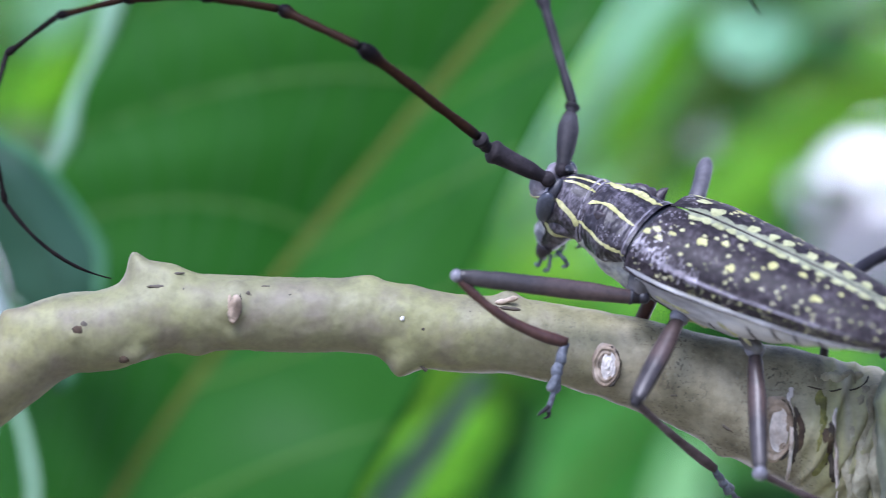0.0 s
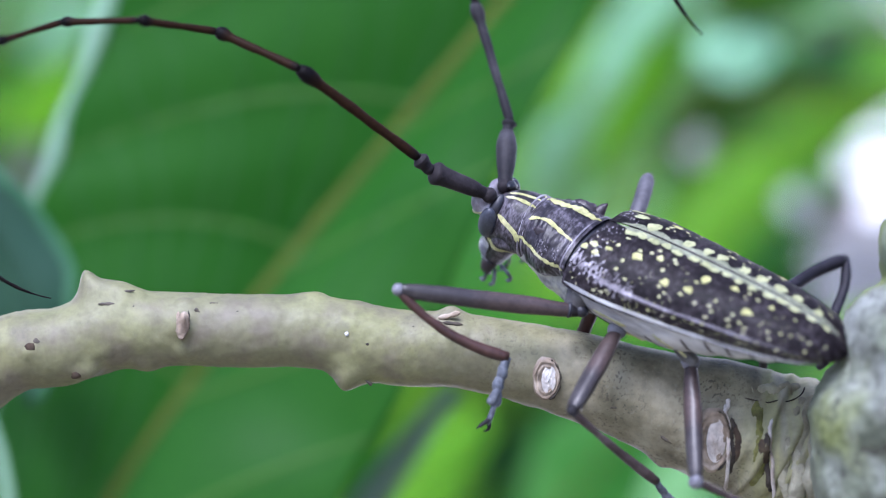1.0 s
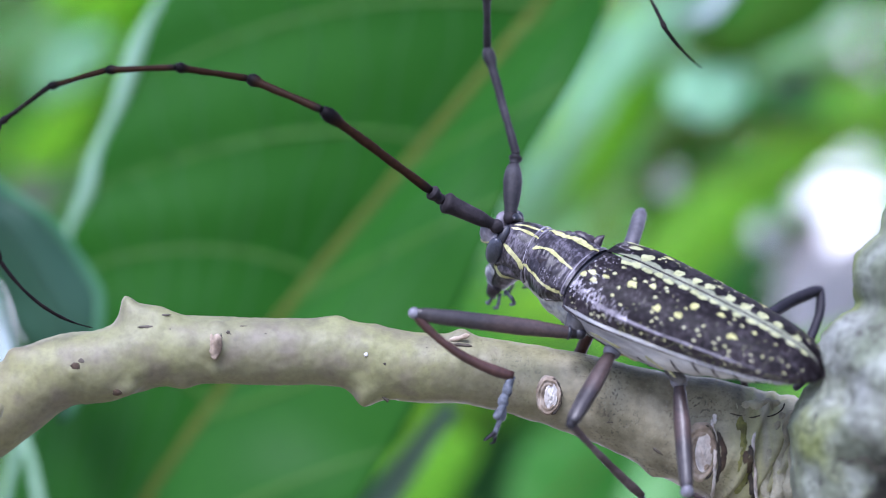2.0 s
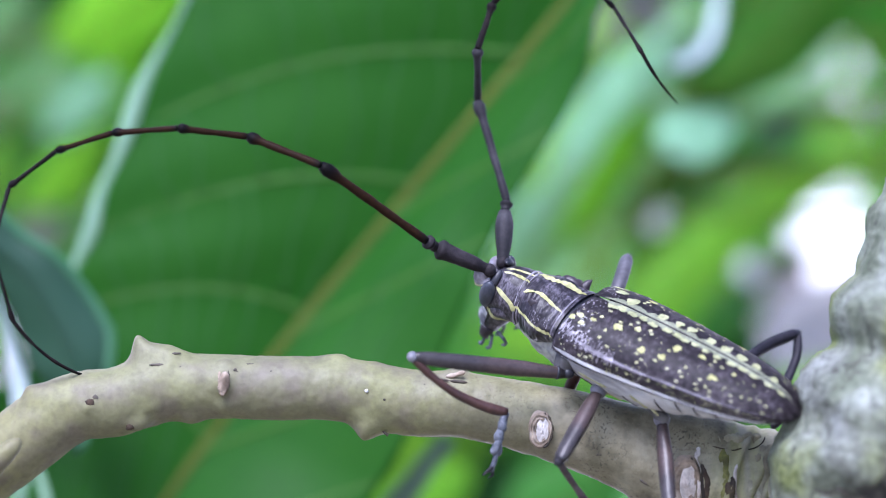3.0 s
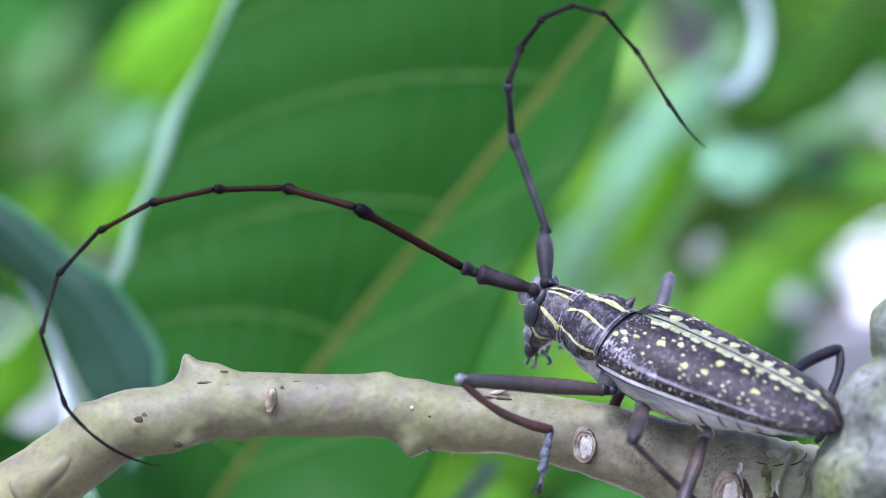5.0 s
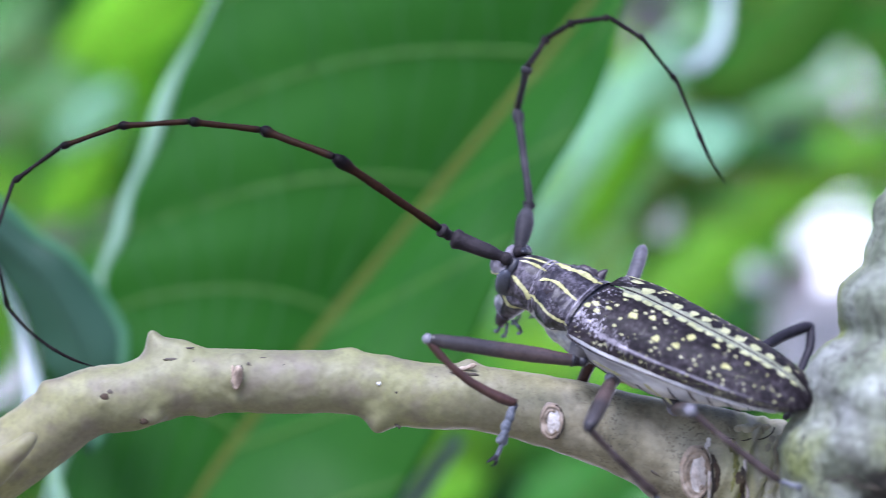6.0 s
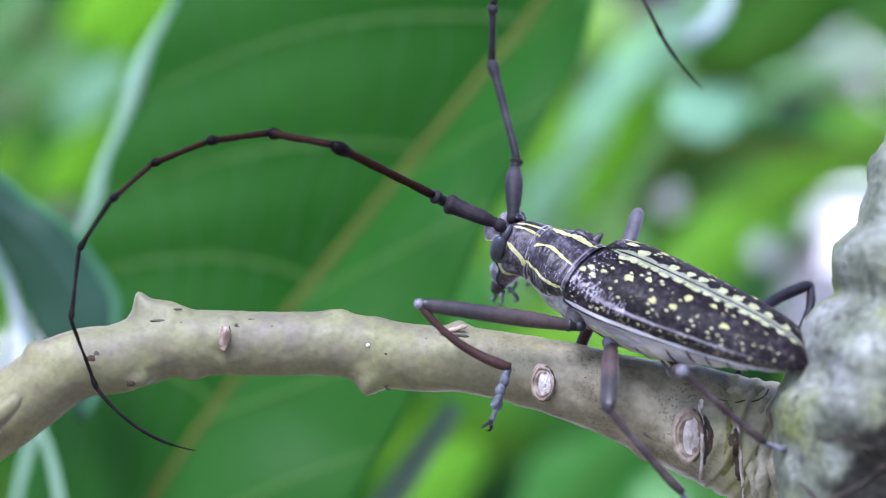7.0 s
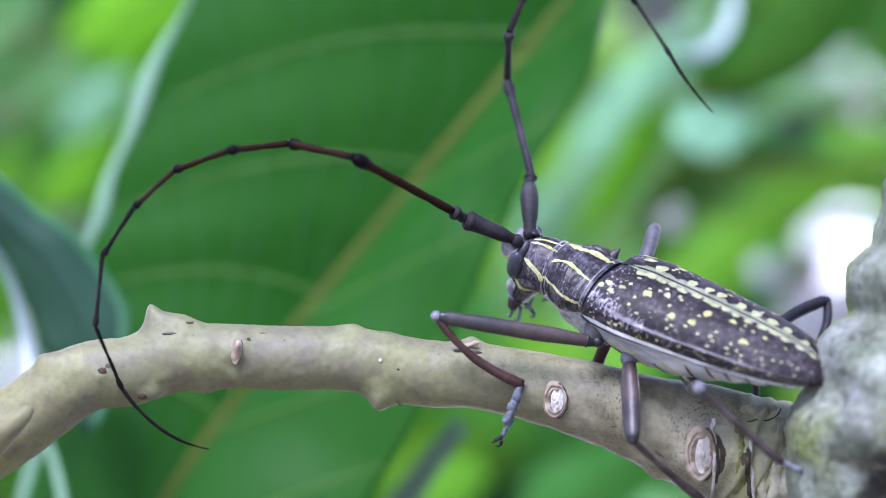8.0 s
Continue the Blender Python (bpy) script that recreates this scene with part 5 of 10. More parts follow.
def big_leaf():
    """The broad leaf behind the twig, its blade arched along the midrib."""
    root = empty("broad_leaf", Matrix.Translation(at(0, 0, 0)))
    tagged(root, "broad dark green leaf with yellowish midrib hanging behind the twig", "leaf")
    mid = deeper(spline([(40, 27, 62), (22, 28.5, 41), (12, 29.5, 29.0), (4.6, 30, 20.0), (-4.5, 30, 9.2), (-13, 30, -1), (-20.5, 29, -10.5), (-28, 27, -22), (-36, 24, -40), (-42, 20, -60)], 60))
    left = deeper(spline([(-2, 28, 64), (-13, 29, 45), (-22.1, 30, 30.2), (-27.5, 30, 19.0), (-30.9, 30, 10.0), (-33.0, 30, 3.8), (-34.6, 30, -4.0), (-37, 29, -14), (-41, 26, -30), (-44, 20, -58)], 60))
    right = deeper(spline([(52, 19, 58), (30, 21, 42), (15.2, 23, 30.2), (11.0, 23.6, 19.0), (5.4, 24, 9.5), (1.6, 24, 1.5), (-3.6, 24, -10.8), (-8.4, 23, -19), (-15, 21, -34), (-38, 17, -61)], 60))

    def row(line, i):
        i = min(max(i, 0.0), 59.999)
        return line[int(i)] * (1 - i % 1) + line[int(i) + 1] * (i % 1)

    def blade(i, f):
        m, e = row(mid, i), row(left if f < 0 else right, i)
        p = m + (e - m) * abs(f)
        wave = 0.35 * math.cos((i - 17.8 - 4.5 * abs(f) ** 2.5) * 0.84) * abs(f) ** 0.5 * (1 - 0.4 * abs(f))
        return Vector((p[0], p[1] - 1.2 * math.sin(math.pi * abs(f)) + wave + 0.05 * math.cos(abs(f) * 44 + 1.2 * i + 0.5 * math.sin(i * 0.6)), p[2]))

    bm = bmesh.new()
    sheet(bm, [[blade(i, f) for f in np.linspace(-1, 1, 41)] for i in range(61)], 0.3)
    body = part("blade", bm, LEAF, root)
    bm = bmesh.new()
    tube(bm, [Vector(p) + Vector((0, 0.25, 0)) for p in mid], np.linspace(0.9, 0.5, 61), 12)
    part("midrib", bm, VEIN, root, "yellowish green midrib")
    for i0, side in ((3, -1), (10.5, -1), (17.8, -1), (25.2, -1), (32.6, -1), (40.2, -1), (48, -1), (13, 1), (20, 1), (27, 1), (34, 1), (41, 1), (48, 1)):
        pts = []
        for f in np.linspace(0, 0.97, 15):
            pts.append(blade(i0 + 4.5 * f**2.5 - 0.8 * math.sin(math.pi * f) if side < 0 else i0 - 5 * f, side * f) + Vector((0, 0.2, 0)))
        bm = bmesh.new()
        tube(bm, spline(pts[::2], 30), np.linspace(0.42, 0.28, 31), 10)
        part("side_vein", bm, SIDEVEIN, root, "yellowish side vein")
    rng = random.Random(8)
    for i0, side in ((3, -1), (10.5, -1), (17.8, -1), (25.2, -1), (32.6, -1), (40.2, -1), (13, 1), (20, 1), (27, 1), (34, 1)):
        for f0 in np.arange(0.14, 0.93, 0.115 if side < 0 else 0.28):
            f0 += rng.uniform(-0.03, 0.03)
            pts = []
            for k in np.linspace(0, 1, 9):
                f = max(0.04, f0 + (0.12 - 0.2 * k if side < 0 else -0.1 * k) + 0.012 * math.sin(k * 6 + f0 * 20))
                start = i0 + 4.5 * f**2.5 - 0.8 * math.sin(math.pi * f) if side < 0 else i0 - 5 * f
                pts.append(blade(start + 7.2 * k, side * f) + Vector((0, 0.04, 0)))
            bm = bmesh.new()
            tube(bm, pts, [0.16, 0.2, 0.18, 0.17, 0.16, 0.17, 0.18, 0.2, 0.16], 6)
            part("cross_vein", bm, CROSSVEIN, root)
    bm = bmesh.new()
    tube(bm, spline([mid[0], (46, 40, 72), (50, 14, 74), (52.5, 6, 74)], 12), [1.0] * 13, 10)
    part("stalk", bm, VEIN, root, "green leaf stalk")
    # the rolled margin, sky light painted into its pale colour
    bm = bmesh.new()
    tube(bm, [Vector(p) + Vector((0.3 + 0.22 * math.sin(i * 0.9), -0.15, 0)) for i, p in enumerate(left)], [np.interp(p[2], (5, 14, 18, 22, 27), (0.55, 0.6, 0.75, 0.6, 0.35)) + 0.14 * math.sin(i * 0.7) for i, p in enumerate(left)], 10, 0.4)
    part("margin", bm, EDGE, root, "rolled leaf margin painted pale as if lit")
    return root


def small_leaf(name, label, points, widths, mat, fold=1.0, thick=0.25, rib=None, group="", stalk=None, rim=None):
    """A leaf along a curve of points, with half widths; fold: how far the halves tilt away."""
    root = empty(name, Matrix.Translation(at(*points[len(points) // 2])))
    tagged(root, label, "leaf", group)
    c = np.array(points[len(points) // 2], float)
    axis = spline([np.array(p, float) - c for p in points], 30)
    w = np.interp(np.linspace(0, 1, 31), np.linspace(0, 1, len(widths)), widths)
    rows = []
    for i in range(31):
        d = axis[min(i + 1, 30)] - axis[max(i - 1, 0)]
        across = np.array((d[2], 0, -d[0])) / (math.hypot(d[0], d[2]) + 1e-6)
        rows.append([Vector(axis[i] + across * w[i] * f + np.array((0, fold * abs(f) ** 1.5 * w[i] * 0.4 + 0.06 * w[i] * math.sin(i * 0.8) * abs(f), 0))) for f in np.linspace(-1, 1, 13)])
    bm = bmesh.new()
    sheet(bm, rows, thick)
    part("blade", bm, mat, root)
    bm = bmesh.new()
    tube(bm, [Vector(p) + Vector((0, -0.1, 0)) for p in axis], np.linspace(0.05 * max(widths), 0.02 * max(widths), 31), 8)
    part("midrib", bm, rib or VEIN, root)
    if rim:
        bm = bmesh.new()
        tube(bm, [r[0] + Vector((0, -0.05, 0)) for r in rows], [0.1] + [0.5] * 29 + [0.1], 8, 0.5)
        part("margin", bm, rim, root, "paler leaf margin")
    if stalk:
        end = np.array(points[0] if abs(points[0][0] - stalk[0]) < abs(points[-1][0] - stalk[0]) else points[-1], float)
        bm = bmesh.new()
        tube(bm, spline([end - c, (end + np.array(stalk)) / 2 - c + (0, 0, 3), np.array(stalk, float) - c], 10), [0.35] * 11, 6)
        part("stalk", bm, rib or VEIN, root)
    return root


def shrub(x, y, label):
    """An upright bush stem outside the view that carries the leaves behind."""
    root = empty("shrub", Matrix.Translation((x * MM, y * MM, 0)))
    tagged(root, label, "shrub")
    bm = bmesh.new()
    tube(bm, spline([(12, 0, -3), (6, 8, 400), (-4, -5, 900), (0, 0, 1400), (0, 0, 1650)], 40), np.linspace(9, 3, 41), 12, rough=0.6)
    part("stem", bm, GREY, root)


def foliage():
    side = (-51.5, 4.5, -22)
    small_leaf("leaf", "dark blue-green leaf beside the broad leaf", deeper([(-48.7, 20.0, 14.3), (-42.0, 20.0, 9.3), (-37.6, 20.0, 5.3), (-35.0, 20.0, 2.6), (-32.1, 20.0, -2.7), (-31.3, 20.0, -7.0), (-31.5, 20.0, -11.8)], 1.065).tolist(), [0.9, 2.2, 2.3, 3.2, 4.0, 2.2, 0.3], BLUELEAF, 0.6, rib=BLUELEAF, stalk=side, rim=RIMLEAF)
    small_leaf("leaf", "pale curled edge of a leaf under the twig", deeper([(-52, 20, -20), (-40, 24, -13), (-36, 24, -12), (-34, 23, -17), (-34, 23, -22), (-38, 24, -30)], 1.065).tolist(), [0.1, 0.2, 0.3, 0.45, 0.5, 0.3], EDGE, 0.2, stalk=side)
    small_leaf("leaf", "narrow leaf edge with sky sheen painted whitish", deeper([(-43.0, 24.0, 9.0), (-40.1, 24.0, 4.1), (-38.3, 24.0, 0.5), (-37.1, 24.0, -3.7), (-36.5, 24.0, -7.5), (-36.5, 24.0, -12.9)], 1.065).tolist(), [0.2, 0.3, 0.4, 0.5, 0.9, 0.5], PALE, 0.2, stalk=side)
    small_leaf("leaf", "grey-green leaf edge below the twig", [(1, 60, -12), (-3.5, 60, -18), (-9, 60, -26), (-16, 60, -40), (-30, 50, -62)], [0.8, 1.3, 1.5, 1.2, 0.4], GREYLEAF, 0.3, stalk=(-50, 4.5, -60))
    shrub(-105, 190, "grey-brown upright bush stem")
    shrub(115, 190, "grey-brown upright bush stem beside the twig")
    g = "blurred leaves behind"

    def hang(label, mat, pts, widths):
        small_leaf("leaf", label, pts, widths, mat, 0.5, 0.5, group=g, stalk=(-105, 190, pts[1][2]) if pts[1][0] < 0 else (115, 190, pts[1][2]))

    hang("pale green leaf with painted sky sheen, out of focus", MINT, [(30.6, 141.0, 34.5), (25.6, 145.5, 27.8), (20.0, 150.0, 20.7), (15.4, 154.5, 15.1)], [1.1, 3.9, 3.5, 0.8])
    hang("pale green leaf with painted sky sheen, out of focus", SAGE, [(22.6, 155.1, 18.4), (17.2, 160.1, 12.6), (12.4, 165.0, 6.0), (8.8, 169.9, -1.3)], [0.9, 4.0, 4.0, 1.1])
    hang("pale green leaf with painted sky sheen, out of focus", MINT, [(16.6, 131.6, 16.8), (12.5, 137.2, 11.3), (9.1, 142.8, 5.8)], [0.7, 2.6, 0.7])
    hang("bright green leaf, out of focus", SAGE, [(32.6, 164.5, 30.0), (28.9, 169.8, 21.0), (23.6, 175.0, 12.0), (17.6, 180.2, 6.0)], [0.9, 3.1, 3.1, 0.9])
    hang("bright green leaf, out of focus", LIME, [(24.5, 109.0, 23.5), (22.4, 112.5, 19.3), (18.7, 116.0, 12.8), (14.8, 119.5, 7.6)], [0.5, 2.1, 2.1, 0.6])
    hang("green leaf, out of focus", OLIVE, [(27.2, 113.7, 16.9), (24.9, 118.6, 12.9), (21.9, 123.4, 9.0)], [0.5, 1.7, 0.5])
    hang("yellow-green leaf with painted sunlight, out of focus", LIME, [(21.8, 159.8, -10.2), (28.5, 163.9, -1.4), (38.8, 168.0, 9.0), (49.2, 172.0, 16.4), (61.8, 176.1, 22.3)], [1.5, 4.4, 4.0, 3.3, 1.1])
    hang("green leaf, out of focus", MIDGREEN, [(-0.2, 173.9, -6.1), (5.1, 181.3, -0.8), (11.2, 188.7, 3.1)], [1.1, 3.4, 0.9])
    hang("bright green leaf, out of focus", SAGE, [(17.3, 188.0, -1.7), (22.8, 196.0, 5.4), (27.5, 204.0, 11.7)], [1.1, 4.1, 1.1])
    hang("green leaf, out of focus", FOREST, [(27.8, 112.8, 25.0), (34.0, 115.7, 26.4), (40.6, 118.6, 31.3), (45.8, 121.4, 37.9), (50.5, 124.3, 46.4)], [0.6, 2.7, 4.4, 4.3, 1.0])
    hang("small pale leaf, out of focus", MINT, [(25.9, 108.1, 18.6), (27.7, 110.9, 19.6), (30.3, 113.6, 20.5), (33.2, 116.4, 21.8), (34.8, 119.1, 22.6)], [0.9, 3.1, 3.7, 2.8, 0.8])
    hang("pale green leaf with painted sky sheen, out of focus", SAGE, [(37.4, 159.8, 23.4), (43.3, 164.9, 26.4), (50.0, 170.0, 29.0), (55.9, 175.1, 34.9)], [0.7, 2.1, 1.8, 0.6])
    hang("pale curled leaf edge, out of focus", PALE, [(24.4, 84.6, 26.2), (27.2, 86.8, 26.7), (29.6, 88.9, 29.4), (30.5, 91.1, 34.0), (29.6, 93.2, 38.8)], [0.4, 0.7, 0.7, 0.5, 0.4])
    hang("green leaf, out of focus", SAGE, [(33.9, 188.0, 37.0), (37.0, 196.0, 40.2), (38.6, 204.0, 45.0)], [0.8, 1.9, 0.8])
    hang("dry grey leaf, out of focus", GREY, [(26.0, 188.0, 44.2), (30.7, 196.0, 41.8), (35.5, 204.0, 43.4)], [1.2, 4.3, 1.2])
    hang("whitish dry leaf, out of focus", ASH, [(52.2, 202.1, 30.8), (56.3, 210.7, 33.7), (60.4, 219.3, 38.2)], [1.2, 4.5, 1.2])
    hang("green leaf, out of focus", DEEP, [(38.7, 131.6, 19.6), (42.5, 137.2, 22.0), (46.3, 142.8, 22.7)], [0.8, 2.5, 0.8])
    hang("green leaf, out of focus", FOREST, [(29.4, 136.3, 17.0), (32.2, 142.1, 14.9), (36.4, 147.9, 16.3)], [0.7, 2.1, 0.7])
    hang("green leaf, out of focus", OLIVE, [(17.3, 131.6, 1.7), (20.1, 137.2, 5.8), (21.8, 142.8, 11.3)], [0.7, 1.8, 0.7])
    hang("green leaf, out of focus", MIDGREEN, [(36.3, 197.4, 11.1), (40.3, 205.8, 16.0), (46.8, 214.2, 20.0)], [1.0, 4.0, 1.0])
    hang("green leaf, out of focus", MIDGREEN, [(27.7, 169.2, -12.0), (35.3, 176.4, -4.5), (44.3, 183.6, -0.7)], [1.5, 4.5, 1.1])
    # blurred sky glints, painted as two small white leaf shapes
    hang("small white disc painted as a blurred sky glint", WHITE, [(38.0, 141.0, 4.2), (39.7, 147.0, 5.2), (41.6, 153.0, 6.2)], [0.9, 1.7, 0.9])
    hang("small white disc painted as a blurred sky glint", WHITE, [(26.7, 141.0, 10.5), (28.4, 147.0, 11.5), (30.3, 153.0, 12.5)], [1.0, 1.8, 1.0])
    hang("dry grey leaf, out of focus", ASH, [(48.6, 206.8, -2.7), (52.8, 215.6, -0.2), (56.9, 224.4, 0.6)], [1.1, 3.3, 1.1])
    hang("whitish dry leaf beside the stem, out of focus", ASH, [(44.0, 160.0, -7.0), (51.0, 165.0, -1.5), (57.0, 170.0, 4.5)], [2.0, 5.5, 1.8])
    hang("brownish dry leaf, out of focus", GREY, [(43.5, 156.0, 2.0), (46.5, 158.0, 5.0), (49.0, 160.0, 8.0)], [0.8, 2.4, 0.8])
    hang("bright green leaf, out of focus", LIME, [(55.5, 202.1, 21.8), (60.4, 210.7, 25.1), (66.9, 219.3, 27.6)], [0.8, 3.2, 0.8])
    hang("dry grey leaf, out of focus", GREY, [(23.9, 192.7, 37.4), (25.9, 200.9, 40.2), (27.1, 209.1, 43.0)], [0.6, 1.7, 0.6])
    hang("yellow-green leaf below the twig with painted sunlight, out of focus", LIME, [(-7.1, 103.4, -28.2), (-2.0, 107.8, -23.0), (4.4, 112.2, -17.8)], [1.3, 4.4, 1.3])
    hang("green leaf below the twig, out of focus", MIDGREEN, [(8.9, 122.2, -32.8), (15.6, 127.4, -24.3), (24.1, 132.6, -15.8)], [2.0, 7.3, 2.0])
    hang("pale green leaf with painted sky sheen, out of focus", SAGE, [(22.2, 150.4, -34.2), (26.1, 156.8, -29.0), (30.7, 163.2, -23.7)], [1.4, 5.7, 1.4])
    hang("yellow-green leaf with painted sunlight, out of focus", SUNLEAF, [(-27.3, 141.0, 46.1), (-33.0, 145.5, 40.4), (-40.0, 150.0, 36.2), (-46.3, 154.5, 33.3)], [1.4, 5.3, 5.3, 1.8])
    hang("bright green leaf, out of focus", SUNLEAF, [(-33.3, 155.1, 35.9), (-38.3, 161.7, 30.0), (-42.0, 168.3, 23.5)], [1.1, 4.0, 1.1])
    hang("pale green leaf with painted sky sheen, out of focus", MINT, [(-38.7, 150.4, 29.0), (-43.7, 156.8, 25.7), (-48.7, 163.2, 22.5)], [0.9, 2.9, 0.9])
    hang("pale green leaf with painted sky sheen, out of focus", SAGE, [(-42.9, 164.5, 35.9), (-48.8, 171.5, 30.6), (-54.0, 178.5, 28.4)], [0.9, 2.8, 0.9])
    hang("yellow-green leaf with painted sunlight, out of focus", SUNLEAF, [(-39.7, 145.7, 21.6), (-44.6, 151.9, 16.9), (-51.0, 158.1, 13.0)], [0.9, 3.7, 0.9])
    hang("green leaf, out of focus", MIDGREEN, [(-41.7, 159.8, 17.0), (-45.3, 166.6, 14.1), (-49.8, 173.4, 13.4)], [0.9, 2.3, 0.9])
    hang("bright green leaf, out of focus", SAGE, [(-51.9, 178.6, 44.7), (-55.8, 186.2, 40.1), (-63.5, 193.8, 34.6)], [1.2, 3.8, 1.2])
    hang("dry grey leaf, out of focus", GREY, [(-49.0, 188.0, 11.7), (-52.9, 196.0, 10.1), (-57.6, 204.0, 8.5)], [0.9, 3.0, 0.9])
    hang("pale green leaf with painted sky sheen, out of focus", SAGE, [(-56.1, 188.0, 30.6), (-59.2, 196.0, 28.2), (-63.2, 204.0, 25.1)], [0.9, 3.5, 0.9])
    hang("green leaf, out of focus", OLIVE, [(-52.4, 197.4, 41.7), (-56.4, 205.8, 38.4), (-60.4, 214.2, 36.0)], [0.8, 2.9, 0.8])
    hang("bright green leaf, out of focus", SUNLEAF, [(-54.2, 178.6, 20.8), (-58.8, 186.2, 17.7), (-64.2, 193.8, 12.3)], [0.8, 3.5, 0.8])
    hang("yellow-green leaf with painted sunlight, out of focus", LIME, [(-49.5, 112.8, 2.9), (-52.7, 117.6, -3.0), (-58.6, 122.4, -10.1)], [1.0, 3.6, 1.0])


def thicket():
    """Uncountable leaves and twigs far behind, with gaps of sky."""
    rng = random.Random(11)
    # the lit and shaded masses get their light from painted colour
    for name, mat, count, label in (("far_leaves", MIDGREEN, 1000, "mass of green leaves far behind"), ("far_shade_leaves", DEEP, 700, "mass of leaves far behind, painted dark for shade"), ("far_lit_leaves", LIME, 260, "mass of leaves far behind, painted bright for sunlight"), ("far_twigs", GREY, 60, "tangle of grey twigs far behind")):
        verts, faces = [], []
        for k in range(count):
            x, z, y = rng.uniform(-170, 170), rng.uniform(-125, 110), rng.uniform(330, 520)
            if any(math.hypot(x - gx, z - gz) < gr for gx, gz, gr in GAPS):
                continue
            a, l = rng.uniform(0, math.pi), rng.uniform(10, 24)
            w = l * (0.35 if mat is not GREY else 0.08)
            n = len(verts)
            tilt = rng.uniform(-0.6, 0.6)
            for u, v in ((-1, 0), (-0.5, 0.8), (0.2, 1), (1, 0), (0.2, -1), (-0.5, -0.8)):
                verts.append(((x + (u * l * math.cos(a) - v * w * math.sin(a))) * MM, (y + tilt * v * w + 0.15 * l * u * u) * MM, (z + u * l * math.sin(a) + v * w * math.cos(a)) * MM))
            faces += [(n, n + 1, n + 5), (n + 1, n + 2, n + 4, n + 5), (n + 2, n + 3, n + 4)]
        me = bpy.data.meshes.new(name)
        me.from_pydata(verts, [], faces)
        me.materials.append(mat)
        ob = new(name, me)
        ob.location.z = H
        tagged(ob, label, "foliage", kind="stuff")


GAPS = [(87, 12, 19), (96, 62, 12), (48, 63, 9), (-86, -3, 10), (-84, -11, 9)]

ground()
backdrop()
BRANCH, AXIS = branch()
bark_details(BRANCH, AXIS)
BEETLE, NEAR, FAR, NEAR_LEGS = beetle()
LEAF_ROOT = big_leaf()
foliage()
thicket()
cam.data.dof.focus_object = BEETLE


